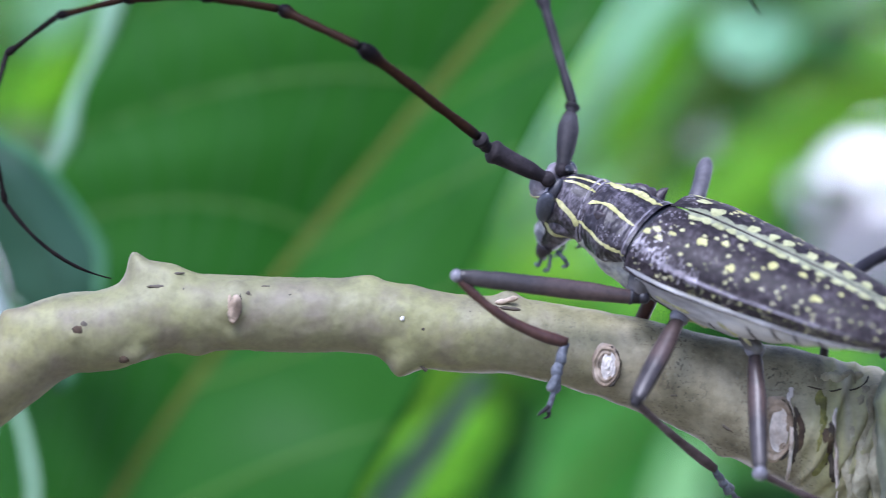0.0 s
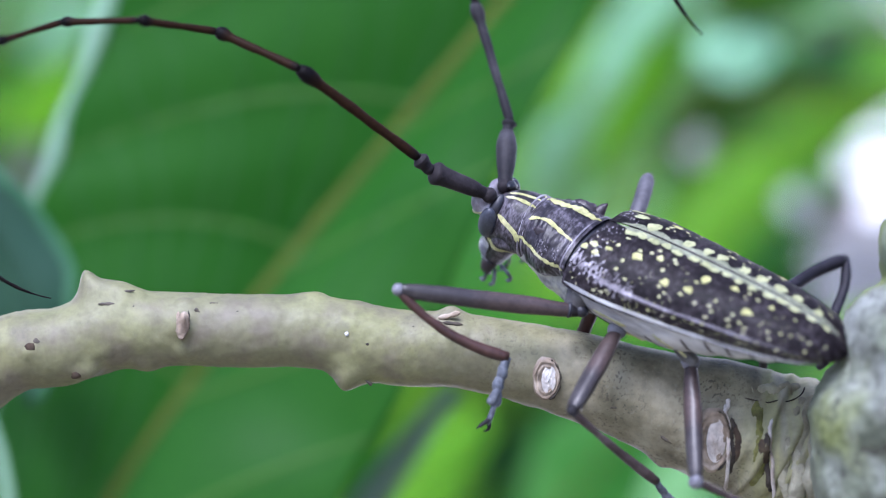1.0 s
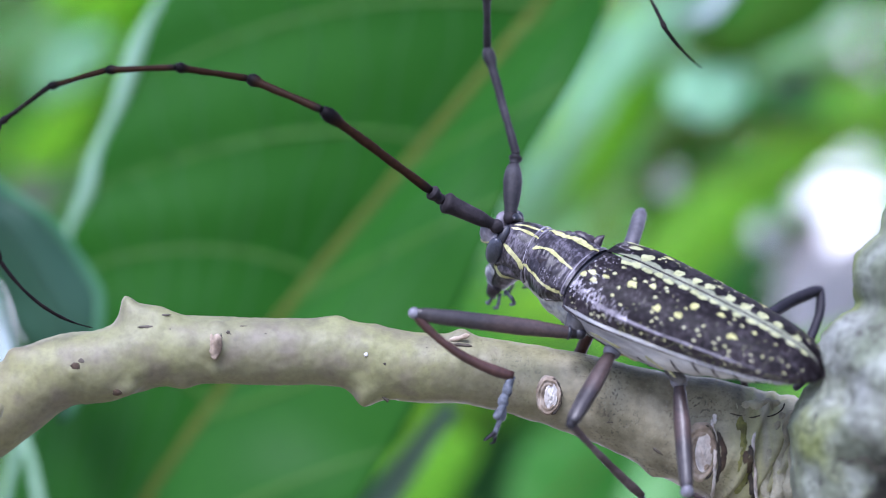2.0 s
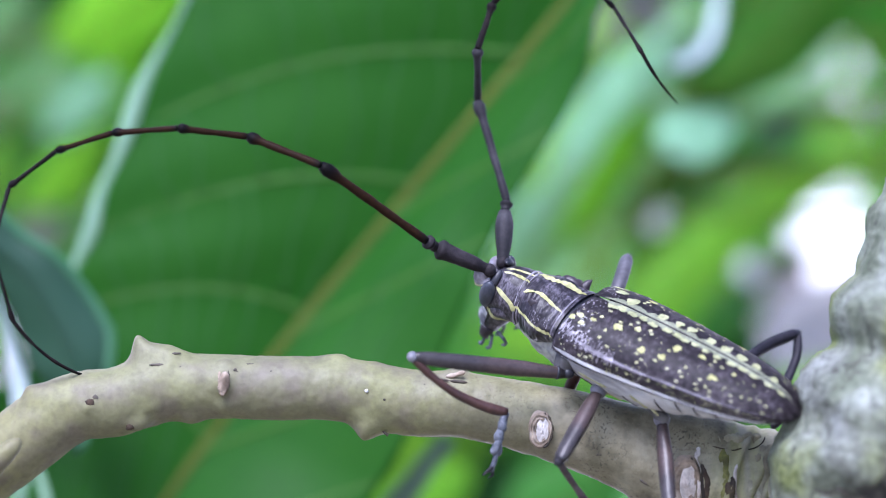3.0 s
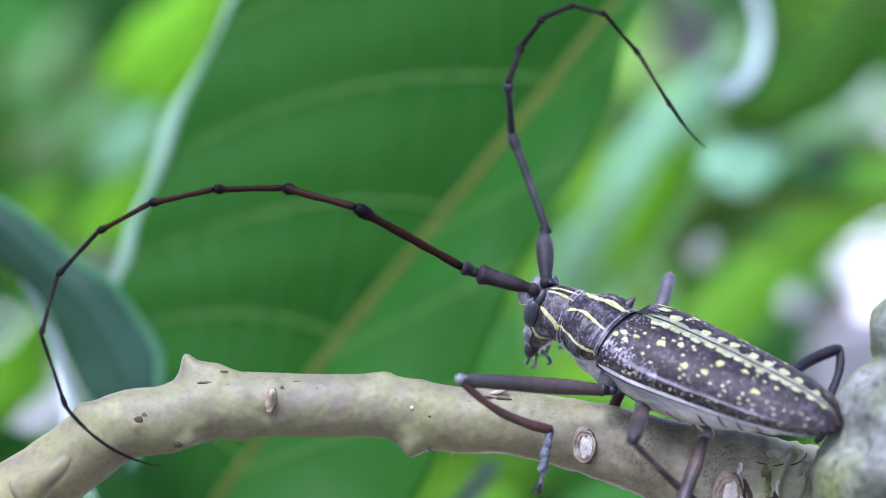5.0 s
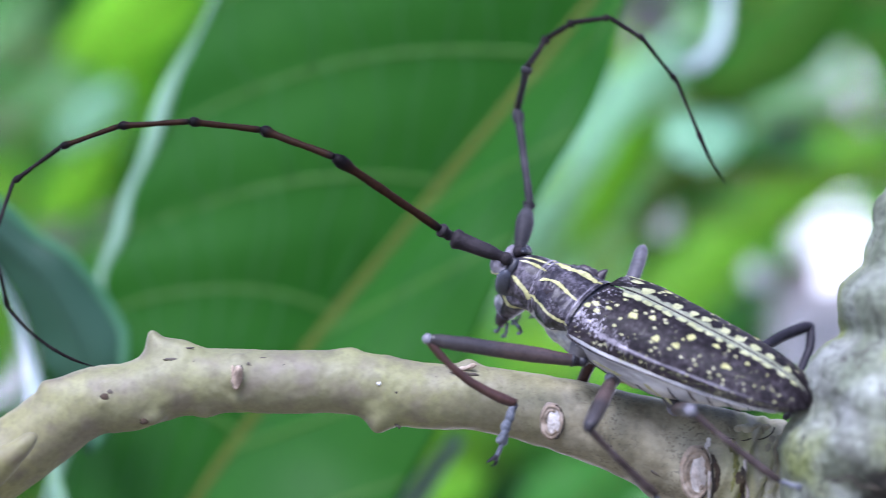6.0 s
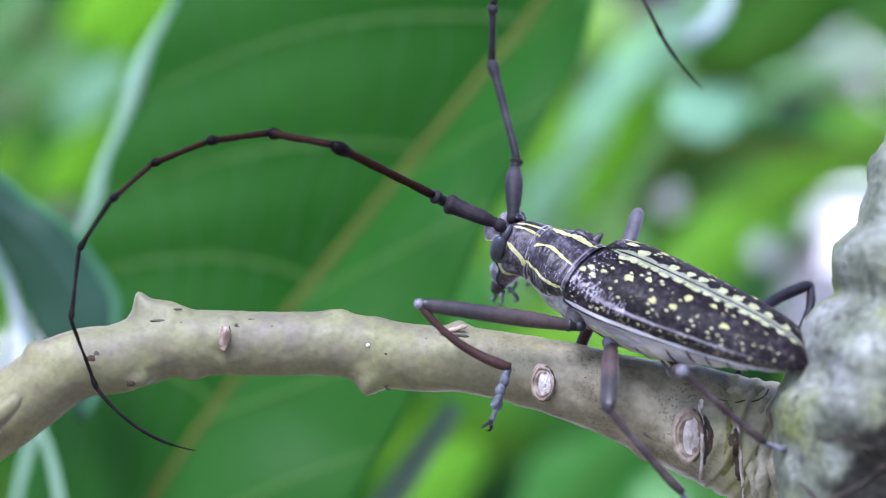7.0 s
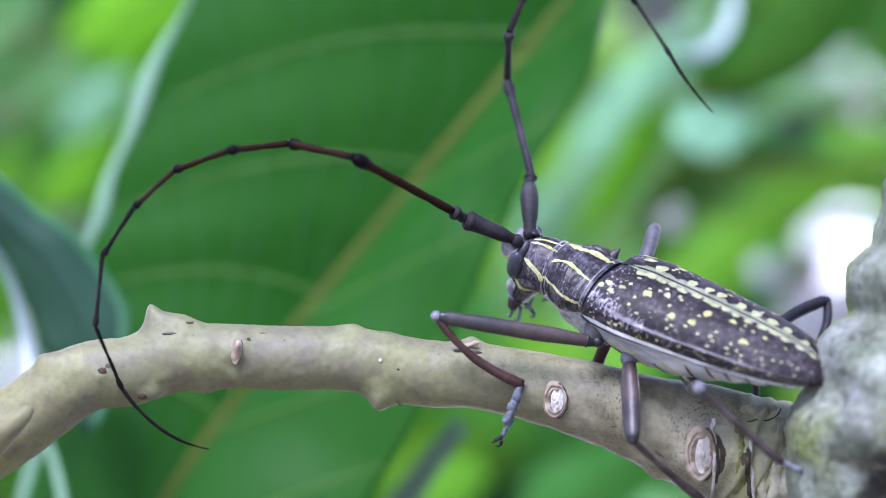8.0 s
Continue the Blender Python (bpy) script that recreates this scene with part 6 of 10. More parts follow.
def motions():
    walk(BEETLE, [
        (0, pose(0.01148, 0.00100, H + 0.00010, 39.6, 20.7, -19.3)),
        (0.5, pose(0.01151, 0.00100, H + 0.00021, 39.5, 20.8, -19.3)),
        (1, pose(0.01147, 0.00100, H + 0.00016, 39.5, 20.9, -19.3)),
        (1.5, pose(0.01148, 0.00100, H + 0.00023, 39.4, 21.2, -19.4)),
        (3, pose(0.01133, 0.00100, H - 0.00008, 39.0, 22.2, -19.5)),
        (3.5, pose(0.01156, 0.00100, H + 0.00007, 39.2, 21.7, -19.4)),
        (4, pose(0.01156, 0.00100, H + 0.00000, 39.4, 21.2, -19.4)),
        (4.5, pose(0.01143, 0.00100, H - 0.00048, 39.4, 21.2, -19.4)),
        (4.7, pose(0.01132, 0.00100, H - 0.00039, 39.4, 21.2, -19.4)),
        (5.8, pose(0.01168, 0.00100, H + 0.00054, 38.6, 23.4, -19.7)),
        (6, pose(0.01173, 0.00100, H + 0.00017, 38.7, 23.2, -19.6)),
        (6.5, pose(0.01205, 0.00100, H + 0.00017, 38.9, 22.6, -19.6)),
        (7, pose(0.01208, 0.00100, H - 0.00009, 39.2, 21.7, -19.4)),
        (7.5, pose(0.01233, 0.00100, H + 0.00022, 39.3, 21.6, -19.4)),
        (8, pose(0.01241, 0.00100, H + 0.00006, 39.5, 21.0, -19.3)),
    ])
    walk(NEAR[0], [
        (0, pose(-0.00897, -0.00108, 0.00154, -19.1, -26.2, -158.1)),
        (0.25, pose(-0.00897, -0.00108, 0.00154, -19.7, -26.6, -155.3)),
        (0.5, pose(-0.00897, -0.00108, 0.00154, -20.4, -27.0, -151.5)),
        (0.75, pose(-0.00897, -0.00108, 0.00154, -20.8, -27.5, -149.7)),
        (1, pose(-0.00897, -0.00108, 0.00154, -21.0, -27.8, -148.8)),
        (1.25, pose(-0.00897, -0.00108, 0.00154, -20.5, -27.7, -151.3)),
        (1.5, pose(-0.00897, -0.00108, 0.00154, -19.9, -27.4, -154.4)),
        (1.75, pose(-0.00897, -0.00108, 0.00154, -19.6, -26.6, -155.2)),
        (2, pose(-0.00897, -0.00108, 0.00154, -19.4, -25.2, -155.9)),
        (2.25, pose(-0.00897, -0.00108, 0.00154, -19.1, -23.6, -156.5)),
        (2.5, pose(-0.00897, -0.00108, 0.00154, -18.9, -22.1, -156.9)),
        (2.75, pose(-0.00897, -0.00108, 0.00154, -18.8, -20.9, -157.2)),
        (3, pose(-0.00897, -0.00108, 0.00154, -18.7, -20.5, -157.3)),
        (3.25, pose(-0.00897, -0.00108, 0.00154, -19.4, -24.0, -155.0)),
        (3.5, pose(-0.00897, -0.00108, 0.00154, -20.2, -27.5, -152.5)),
        (3.75, pose(-0.00897, -0.00108, 0.00154, -18.1, -22.0, -161.0)),
        (4, pose(-0.00897, -0.00108, 0.00154, -16.2, -14.5, -168.7)),
        (4.25, pose(-0.00897, -0.00108, 0.00154, -16.5, -12.0, -167.2)),
        (4.5, pose(-0.00897, -0.00108, 0.00154, -17.1, -9.9, -164.6)),
        (4.7, pose(-0.00897, -0.00108, 0.00154, -17.5, -8.3, -162.9)),
        (4.975, pose(-0.00897, -0.00108, 0.00154, -17.9, -10.2, -160.4)),
        (5.25, pose(-0.00897, -0.00108, 0.00154, -18.4, -14.2, -157.5)),
        (5.525, pose(-0.00897, -0.00108, 0.00154, -18.9, -18.3, -155.1)),
        (5.8, pose(-0.00897, -0.00108, 0.00154, -19.1, -20.1, -154.1)),
        (6, pose(-0.00897, -0.00108, 0.00154, -16.9, -10.6, -165.6)),
        (6.25, pose(-0.00897, -0.00108, 0.00154, -17.8, -14.2, -160.5)),
        (6.5, pose(-0.00897, -0.00108, 0.00154, -18.9, -17.6, -155.3)),
        (6.75, pose(-0.00897, -0.00108, 0.00154, -18.0, -16.3, -160.4)),
        (7, pose(-0.00897, -0.00108, 0.00154, -16.9, -14.8, -165.4)),
        (7.25, pose(-0.00897, -0.00108, 0.00154, -18.5, -20.7, -158.7)),
        (7.5, pose(-0.00897, -0.00108, 0.00154, -20.3, -26.3, -151.5)),
        (7.75, pose(-0.00897, -0.00108, 0.00154, -20.0, -25.4, -152.6)),
        (8, pose(-0.00897, -0.00108, 0.00154, -19.8, -24.5, -153.6)),
    ])
    walk(NEAR[1], [
        (0, pose(-0.01280, -0.00262, 0.00359, -29.6, -56.0, -146.0)),
        (0.25, pose(-0.01271, -0.00280, 0.00360, -28.9, -55.5, -147.3)),
        (0.5, pose(-0.01257, -0.00303, 0.00363, -27.3, -54.1, -150.4)),
        (0.75, pose(-0.01249, -0.00314, 0.00367, -22.2, -49.8, -161.8)),
        (1, pose(-0.01245, -0.00319, 0.00369, -18.4, -45.0, -170.1)),
        (1.25, pose(-0.01254, -0.00303, 0.00368, -18.9, -43.9, -167.9)),
        (1.5, pose(-0.01265, -0.00284, 0.00366, -19.9, -43.0, -164.1)),
        (1.75, pose(-0.01270, -0.00280, 0.00360, -21.2, -43.3, -159.7)),
        (2, pose(-0.01277, -0.00278, 0.00350, -23.1, -44.4, -153.5)),
        (2.25, pose(-0.01284, -0.00276, 0.00340, -25.3, -45.7, -146.2)),
        (2.5, pose(-0.01289, -0.00275, 0.00327, -27.2, -46.7, -139.0)),
        (2.75, pose(-0.01293, -0.00274, 0.00319, -28.5, -47.3, -133.6)),
        (3, pose(-0.01295, -0.00274, 0.00315, -28.9, -47.5, -131.5)),
        (3.25, pose(-0.01278, -0.00286, 0.00343, -24.1, -43.4, -148.4)),
        (3.5, pose(-0.01259, -0.00296, 0.00367, -19.3, -37.1, -162.6)),
        (3.75, pose(-0.01300, -0.00247, 0.00327, -21.9, -40.3, -154.6)),
        (4, pose(-0.01334, -0.00195, 0.00269, -24.5, -42.8, -145.9)),
        (4.25, pose(-0.01336, -0.00208, 0.00250, -22.3, -37.6, -150.4)),
        (4.5, pose(-0.01334, -0.00228, 0.00234, -19.3, -27.3, -157.1)),
        (4.7, pose(-0.01332, -0.00242, 0.00221, -17.8, -16.9, -161.5)),
        (4.975, pose(-0.01323, -0.00260, 0.00236, -18.2, -19.0, -159.6)),
        (5.25, pose(-0.01309, -0.00278, 0.00268, -19.4, -24.3, -155.0)),
        (5.525, pose(-0.01293, -0.00291, 0.00299, -21.1, -30.6, -149.6)),
        (5.8, pose(-0.01286, -0.00296, 0.00313, -22.6, -36.3, -146.1)),
        (6, pose(-0.01335, -0.00220, 0.00239, -23.3, -40.7, -148.4)),
        (6.25, pose(-0.01318, -0.00257, 0.00267, -17.9, -35.2, -167.5)),
        (6.5, pose(-0.01295, -0.00291, 0.00294, -13.6, -27.2, 179.2)),
        (6.75, pose(-0.01313, -0.00256, 0.00283, -19.2, -35.6, -162.1)),
        (7, pose(-0.01327, -0.00220, 0.00272, -25.0, -40.5, -140.0)),
        (7.25, pose(-0.01298, -0.00264, 0.00317, -24.7, -40.6, -141.4)),
        (7.5, pose(-0.01260, -0.00304, 0.00359, -24.5, -40.6, -142.9)),
        (7.75, pose(-0.01266, -0.00299, 0.00352, -24.5, -40.9, -143.1)),
        (8, pose(-0.01272, -0.00294, 0.00345, -24.6, -41.0, -143.1)),
    ])
    walk(NEAR[2], [
        (0, pose(-0.01345, -0.00305, 0.00475, -20.5, -38.7, -158.9)),
        (0.25, pose(-0.01338, -0.00322, 0.00475, -20.1, -39.0, -160.5)),
        (0.5, pose(-0.01329, -0.00344, 0.00477, -19.7, -39.1, -162.2)),
        (0.75, pose(-0.01335, -0.00342, 0.00475, -19.8, -38.5, -161.5)),
        (1, pose(-0.01343, -0.00336, 0.00468, -19.9, -37.8, -160.6)),
        (1.25, pose(-0.01353, -0.00324, 0.00466, -20.0, -37.7, -160.2)),
        (1.5, pose(-0.01364, -0.00312, 0.00462, -20.0, -37.6, -160.1)),
        (1.75, pose(-0.01366, -0.00316, 0.00456, -20.0, -37.3, -160.1)),
        (2, pose(-0.01366, -0.00322, 0.00449, -19.9, -36.8, -160.2)),
        (2.25, pose(-0.01365, -0.00330, 0.00439, -19.7, -36.1, -160.3)),
        (2.5, pose(-0.01362, -0.00338, 0.00430, -19.6, -35.5, -160.4)),
        (2.75, pose(-0.01359, -0.00343, 0.00422, -19.5, -34.9, -160.6)),
        (3, pose(-0.01357, -0.00345, 0.00418, -19.4, -34.6, -160.7)),
        (3.25, pose(-0.01364, -0.00339, 0.00439, -19.3, -34.5, -161.1)),
        (3.5, pose(-0.01365, -0.00329, 0.00451, -19.2, -34.5, -161.4)),
        (3.75, pose(-0.01397, -0.00293, 0.00417, -19.5, -35.6, -160.9)),
        (4, pose(-0.01419, -0.00253, 0.00364, -20.0, -37.0, -159.6)),
        (4.25, pose(-0.01432, -0.00262, 0.00335, -21.3, -35.9, -153.6)),
        (4.5, pose(-0.01449, -0.00276, 0.00298, -22.0, -34.1, -148.4)),
        (4.7, pose(-0.01459, -0.00285, 0.00262, -21.8, -33.7, -149.0)),
        (4.975, pose(-0.01447, -0.00306, 0.00281, -21.7, -34.4, -150.1)),
        (5.25, pose(-0.01425, -0.00332, 0.00326, -21.6, -35.9, -151.8)),
        (5.525, pose(-0.01397, -0.00352, 0.00370, -21.4, -37.3, -153.7)),
        (5.8, pose(-0.01379, -0.00359, 0.00396, -21.2, -38.1, -155.4)),
        (6, pose(-0.01425, -0.00276, 0.00330, -19.9, -33.6, -157.9)),
        (6.25, pose(-0.01429, -0.00281, 0.00348, -20.2, -34.7, -157.3)),
        (6.5, pose(-0.01420, -0.00290, 0.00358, -20.9, -36.5, -155.5)),
        (6.75, pose(-0.01421, -0.00291, 0.00365, -23.2, -38.0, -145.7)),
        (7, pose(-0.01409, -0.00288, 0.00363, -24.8, -38.1, -136.8)),
        (7.25, pose(-0.01381, -0.00330, 0.00409, -24.7, -38.0, -137.4)),
        (7.5, pose(-0.01344, -0.00369, 0.00449, -24.6, -38.0, -138.2)),
        (7.75, pose(-0.01351, -0.00363, 0.00443, -24.7, -38.7, -138.6)),
        (8, pose(-0.01356, -0.00357, 0.00437, -24.9, -39.2, -138.7)),
    ])
    walk(NEAR[3], [
        (0, pose(-0.02128, -0.00608, 0.01145, -12.4, 0.0, 174.8)),
        (0.25, pose(-0.02126, -0.00602, 0.01151, -12.6, -0.5, 175.6)),
        (0.5, pose(-0.02122, -0.00599, 0.01155, -13.0, -1.6, 177.2)),
        (0.75, pose(-0.02133, -0.00609, 0.01144, -13.6, -3.7, 179.7)),
        (1, pose(-0.02144, -0.00618, 0.01128, -14.0, -5.2, -178.5)),
        (1.25, pose(-0.02154, -0.00612, 0.01124, -13.5, -2.3, 179.2)),
        (1.5, pose(-0.02164, -0.00603, 0.01119, -13.1, 0.6, 177.0)),
        (1.75, pose(-0.02170, -0.00607, 0.01108, -13.2, 0.5, 177.5)),
        (2, pose(-0.02176, -0.00615, 0.01093, -13.6, 0.1, 178.7)),
        (2.25, pose(-0.02182, -0.00623, 0.01073, -14.0, -0.4, -179.8)),
        (2.5, pose(-0.02187, -0.00631, 0.01053, -14.3, -0.9, -178.2)),
        (2.75, pose(-0.02190, -0.00636, 0.01038, -14.6, -1.3, -177.0)),
        (3, pose(-0.02192, -0.00638, 0.01030, -14.7, -1.4, -176.6)),
        (3.25, pose(-0.02202, -0.00626, 0.01047, -14.2, -0.2, -179.1)),
        (3.5, pose(-0.02205, -0.00612, 0.01060, -13.5, 1.1, 178.3)),
        (3.75, pose(-0.02223, -0.00579, 0.01043, -13.8, 0.0, 179.8)),
        (4, pose(-0.02224, -0.00551, 0.01012, -14.2, -1.0, -178.5)),
        (4.25, pose(-0.02213, -0.00650, 0.00966, -14.7, 4.1, -178.2)),
        (4.5, pose(-0.02207, -0.00743, 0.00900, -15.3, 9.1, -177.9)),
        (4.7, pose(-0.02226, -0.00745, 0.00859, -15.6, 8.2, -176.3)),
        (4.975, pose(-0.02216, -0.00748, 0.00890, -15.2, 6.3, -176.9)),
        (5.25, pose(-0.02193, -0.00744, 0.00955, -14.7, 3.8, -178.2)),
        (5.525, pose(-0.02164, -0.00730, 0.01022, -14.2, 1.4, -179.5)),
        (5.8, pose(-0.02148, -0.00711, 0.01060, -14.0, -0.4, 179.9)),
        (6, pose(-0.02255, -0.00612, 0.00927, -15.3, -1.1, -174.7)),
        (6.25, pose(-0.02244, -0.00623, 0.00959, -15.1, -0.8, -175.5)),
        (6.5, pose(-0.02207, -0.00648, 0.00996, -14.7, -0.0, -177.3)),
        (6.75, pose(-0.02121, -0.00769, 0.01026, -14.1, 9.6, 177.5)),
        (7, pose(-0.02026, -0.00866, 0.01027, -14.1, 18.6, 173.2)),
        (7.25, pose(-0.02005, -0.00903, 0.01070, -13.9, 17.9, 173.2)),
        (7.5, pose(-0.01976, -0.00933, 0.01111, -13.8, 17.2, 173.1)),
        (7.75, pose(-0.01980, -0.00919, 0.01115, -13.6, 17.4, 172.6)),
        (8, pose(-0.01982, -0.00907, 0.01117, -13.5, 17.7, 172.2)),
    ])
    walk(NEAR[4], [
        (0, pose(-0.02770, -0.00550, 0.01145, -21.4, -19.2, -138.2)),
        (0.25, pose(-0.02769, -0.00553, 0.01158, -21.6, -20.3, -137.4)),
        (0.5, pose(-0.02766, -0.00568, 0.01174, -21.8, -21.4, -136.1)),
        (0.75, pose(-0.02777, -0.00606, 0.01184, -21.9, -21.4, -135.1)),
        (1, pose(-0.02786, -0.00635, 0.01187, -21.9, -21.3, -134.6)),
        (1.25, pose(-0.02798, -0.00603, 0.01150, -21.7, -20.7, -136.4)),
        (1.5, pose(-0.02808, -0.00569, 0.01111, -21.4, -19.7, -138.4)),
        (1.75, pose(-0.02814, -0.00579, 0.01103, -21.2, -18.7, -138.9)),
        (2, pose(-0.02821, -0.00600, 0.01091, -21.0, -17.5, -139.4)),
        (2.25, pose(-0.02827, -0.00626, 0.01077, -20.8, -16.3, -139.7)),
        (2.5, pose(-0.02831, -0.00651, 0.01064, -20.7, -15.2, -140.0)),
        (2.75, pose(-0.02834, -0.00669, 0.01052, -20.6, -14.5, -140.2)),
        (3, pose(-0.02836, -0.00676, 0.01046, -20.5, -14.2, -140.2)),
        (3.25, pose(-0.02847, -0.00636, 0.01048, -20.7, -15.5, -139.9)),
        (3.5, pose(-0.02850, -0.00593, 0.01047, -20.9, -16.8, -139.6)),
        (3.75, pose(-0.02868, -0.00577, 0.01043, -20.9, -16.7, -139.6)),
        (4, pose(-0.02869, -0.00568, 0.01022, -21.0, -16.4, -139.5)),
        (4.25, pose(-0.02856, -0.00670, 0.00920, -21.0, -13.1, -136.3)),
        (4.5, pose(-0.02843, -0.00766, 0.00798, -20.9, -9.0, -133.3)),
        (4.7, pose(-0.02863, -0.00786, 0.00766, -20.8, -7.8, -134.0)),
        (4.975, pose(-0.02857, -0.00783, 0.00818, -20.7, -9.0, -135.0)),
        (5.25, pose(-0.02836, -0.00764, 0.00912, -20.6, -11.6, -136.3)),
        (5.525, pose(-0.02809, -0.00736, 0.01008, -20.5, -14.3, -138.2)),
        (5.8, pose(-0.02793, -0.00709, 0.01064, -20.3, -15.5, -141.1)),
        (6, pose(-0.02897, -0.00672, 0.00938, -19.5, -6.9, -147.6)),
        (6.25, pose(-0.02887, -0.00674, 0.00968, -20.0, -11.1, -143.3)),
        (6.5, pose(-0.02851, -0.00678, 0.00996, -20.8, -15.4, -135.4)),
        (6.75, pose(-0.02757, -0.00741, 0.00920, -21.2, -15.3, -125.2)),
        (7, pose(-0.02633, -0.00794, 0.00822, -21.1, -14.8, -118.6)),
        (7.25, pose(-0.02614, -0.00830, 0.00873, -21.2, -14.5, -119.0)),
        (7.5, pose(-0.02588, -0.00859, 0.00921, -21.2, -14.4, -119.5)),
        (7.75, pose(-0.02590, -0.00840, 0.00921, -21.4, -15.2, -119.1)),
        (8, pose(-0.02591, -0.00823, 0.00921, -21.6, -16.0, -118.6)),
    ])
    walk(NEAR[5], [
        (0, pose(-0.03178, -0.00915, 0.01337, -18.9, 19.5, -169.2)),
        (0.25, pose(-0.03169, -0.00921, 0.01358, -19.0, 17.7, -167.3)),
        (0.5, pose(-0.03156, -0.00942, 0.01385, -19.0, 15.6, -165.3)),
        (0.75, pose(-0.03160, -0.00987, 0.01396, -19.0, 15.0, -165.0)),
        (1, pose(-0.03165, -0.01020, 0.01396, -18.9, 14.7, -164.9)),
        (1.25, pose(-0.03191, -0.00978, 0.01354, -19.0, 15.2, -165.1)),
        (1.5, pose(-0.03217, -0.00932, 0.01307, -19.0, 16.0, -165.5)),
        (1.75, pose(-0.03228, -0.00940, 0.01289, -19.1, 16.9, -165.7)),
        (2, pose(-0.03241, -0.00960, 0.01265, -19.2, 17.9, -165.8)),
        (2.25, pose(-0.03252, -0.00986, 0.01240, -19.4, 19.0, -165.9)),
        (2.5, pose(-0.03260, -0.01011, 0.01215, -19.6, 19.9, -166.0)),
        (2.75, pose(-0.03265, -0.01029, 0.01196, -19.7, 20.6, -166.0)),
        (3, pose(-0.03268, -0.01036, 0.01188, -19.7, 20.8, -166.1)),
        (3.25, pose(-0.03275, -0.00996, 0.01204, -19.6, 19.5, -165.3)),
        (3.5, pose(-0.03273, -0.00953, 0.01215, -19.5, 17.6, -164.0)),
        (3.75, pose(-0.03291, -0.00937, 0.01209, -19.5, 16.7, -163.0)),
        (4, pose(-0.03292, -0.00930, 0.01187, -19.7, 16.2, -161.5)),
        (4.25, pose(-0.03264, -0.01061, 0.01051, -20.8, 18.1, -155.6)),
        (4.5, pose(-0.03237, -0.01183, 0.00890, -21.9, 21.5, -150.6)),
        (4.7, pose(-0.03262, -0.01200, 0.00846, -22.3, 25.7, -157.0)),
        (4.975, pose(-0.03262, -0.01188, 0.00910, -21.7, 24.0, -157.6)),
        (5.25, pose(-0.03246, -0.01157, 0.01030, -20.8, 20.6, -158.1)),
        (5.525, pose(-0.03228, -0.01111, 0.01150, -20.0, 16.6, -158.5)),
        (5.8, pose(-0.03229, -0.01060, 0.01219, -19.4, 12.8, -158.5)),
        (6, pose(-0.03383, -0.00981, 0.01008, -19.8, 10.1, -151.7)),
        (6.25, pose(-0.03344, -0.01014, 0.01081, -19.8, 11.2, -153.6)),
        (6.5, pose(-0.03249, -0.01070, 0.01150, -19.8, 14.0, -157.0)),
        (6.75, pose(-0.03079, -0.01199, 0.01072, -21.7, 26.2, -160.7)),
        (7, pose(-0.02901, -0.01286, 0.00970, -25.0, 36.9, -164.0)),
        (7.25, pose(-0.02887, -0.01321, 0.01018, -24.9, 37.1, -165.0)),
        (7.5, pose(-0.02864, -0.01348, 0.01065, -24.9, 37.2, -165.9)),
        (7.75, pose(-0.02862, -0.01329, 0.01073, -24.6, 37.5, -168.4)),
        (8, pose(-0.02858, -0.01313, 0.01081, -24.4, 37.6, -170.2)),
    ])
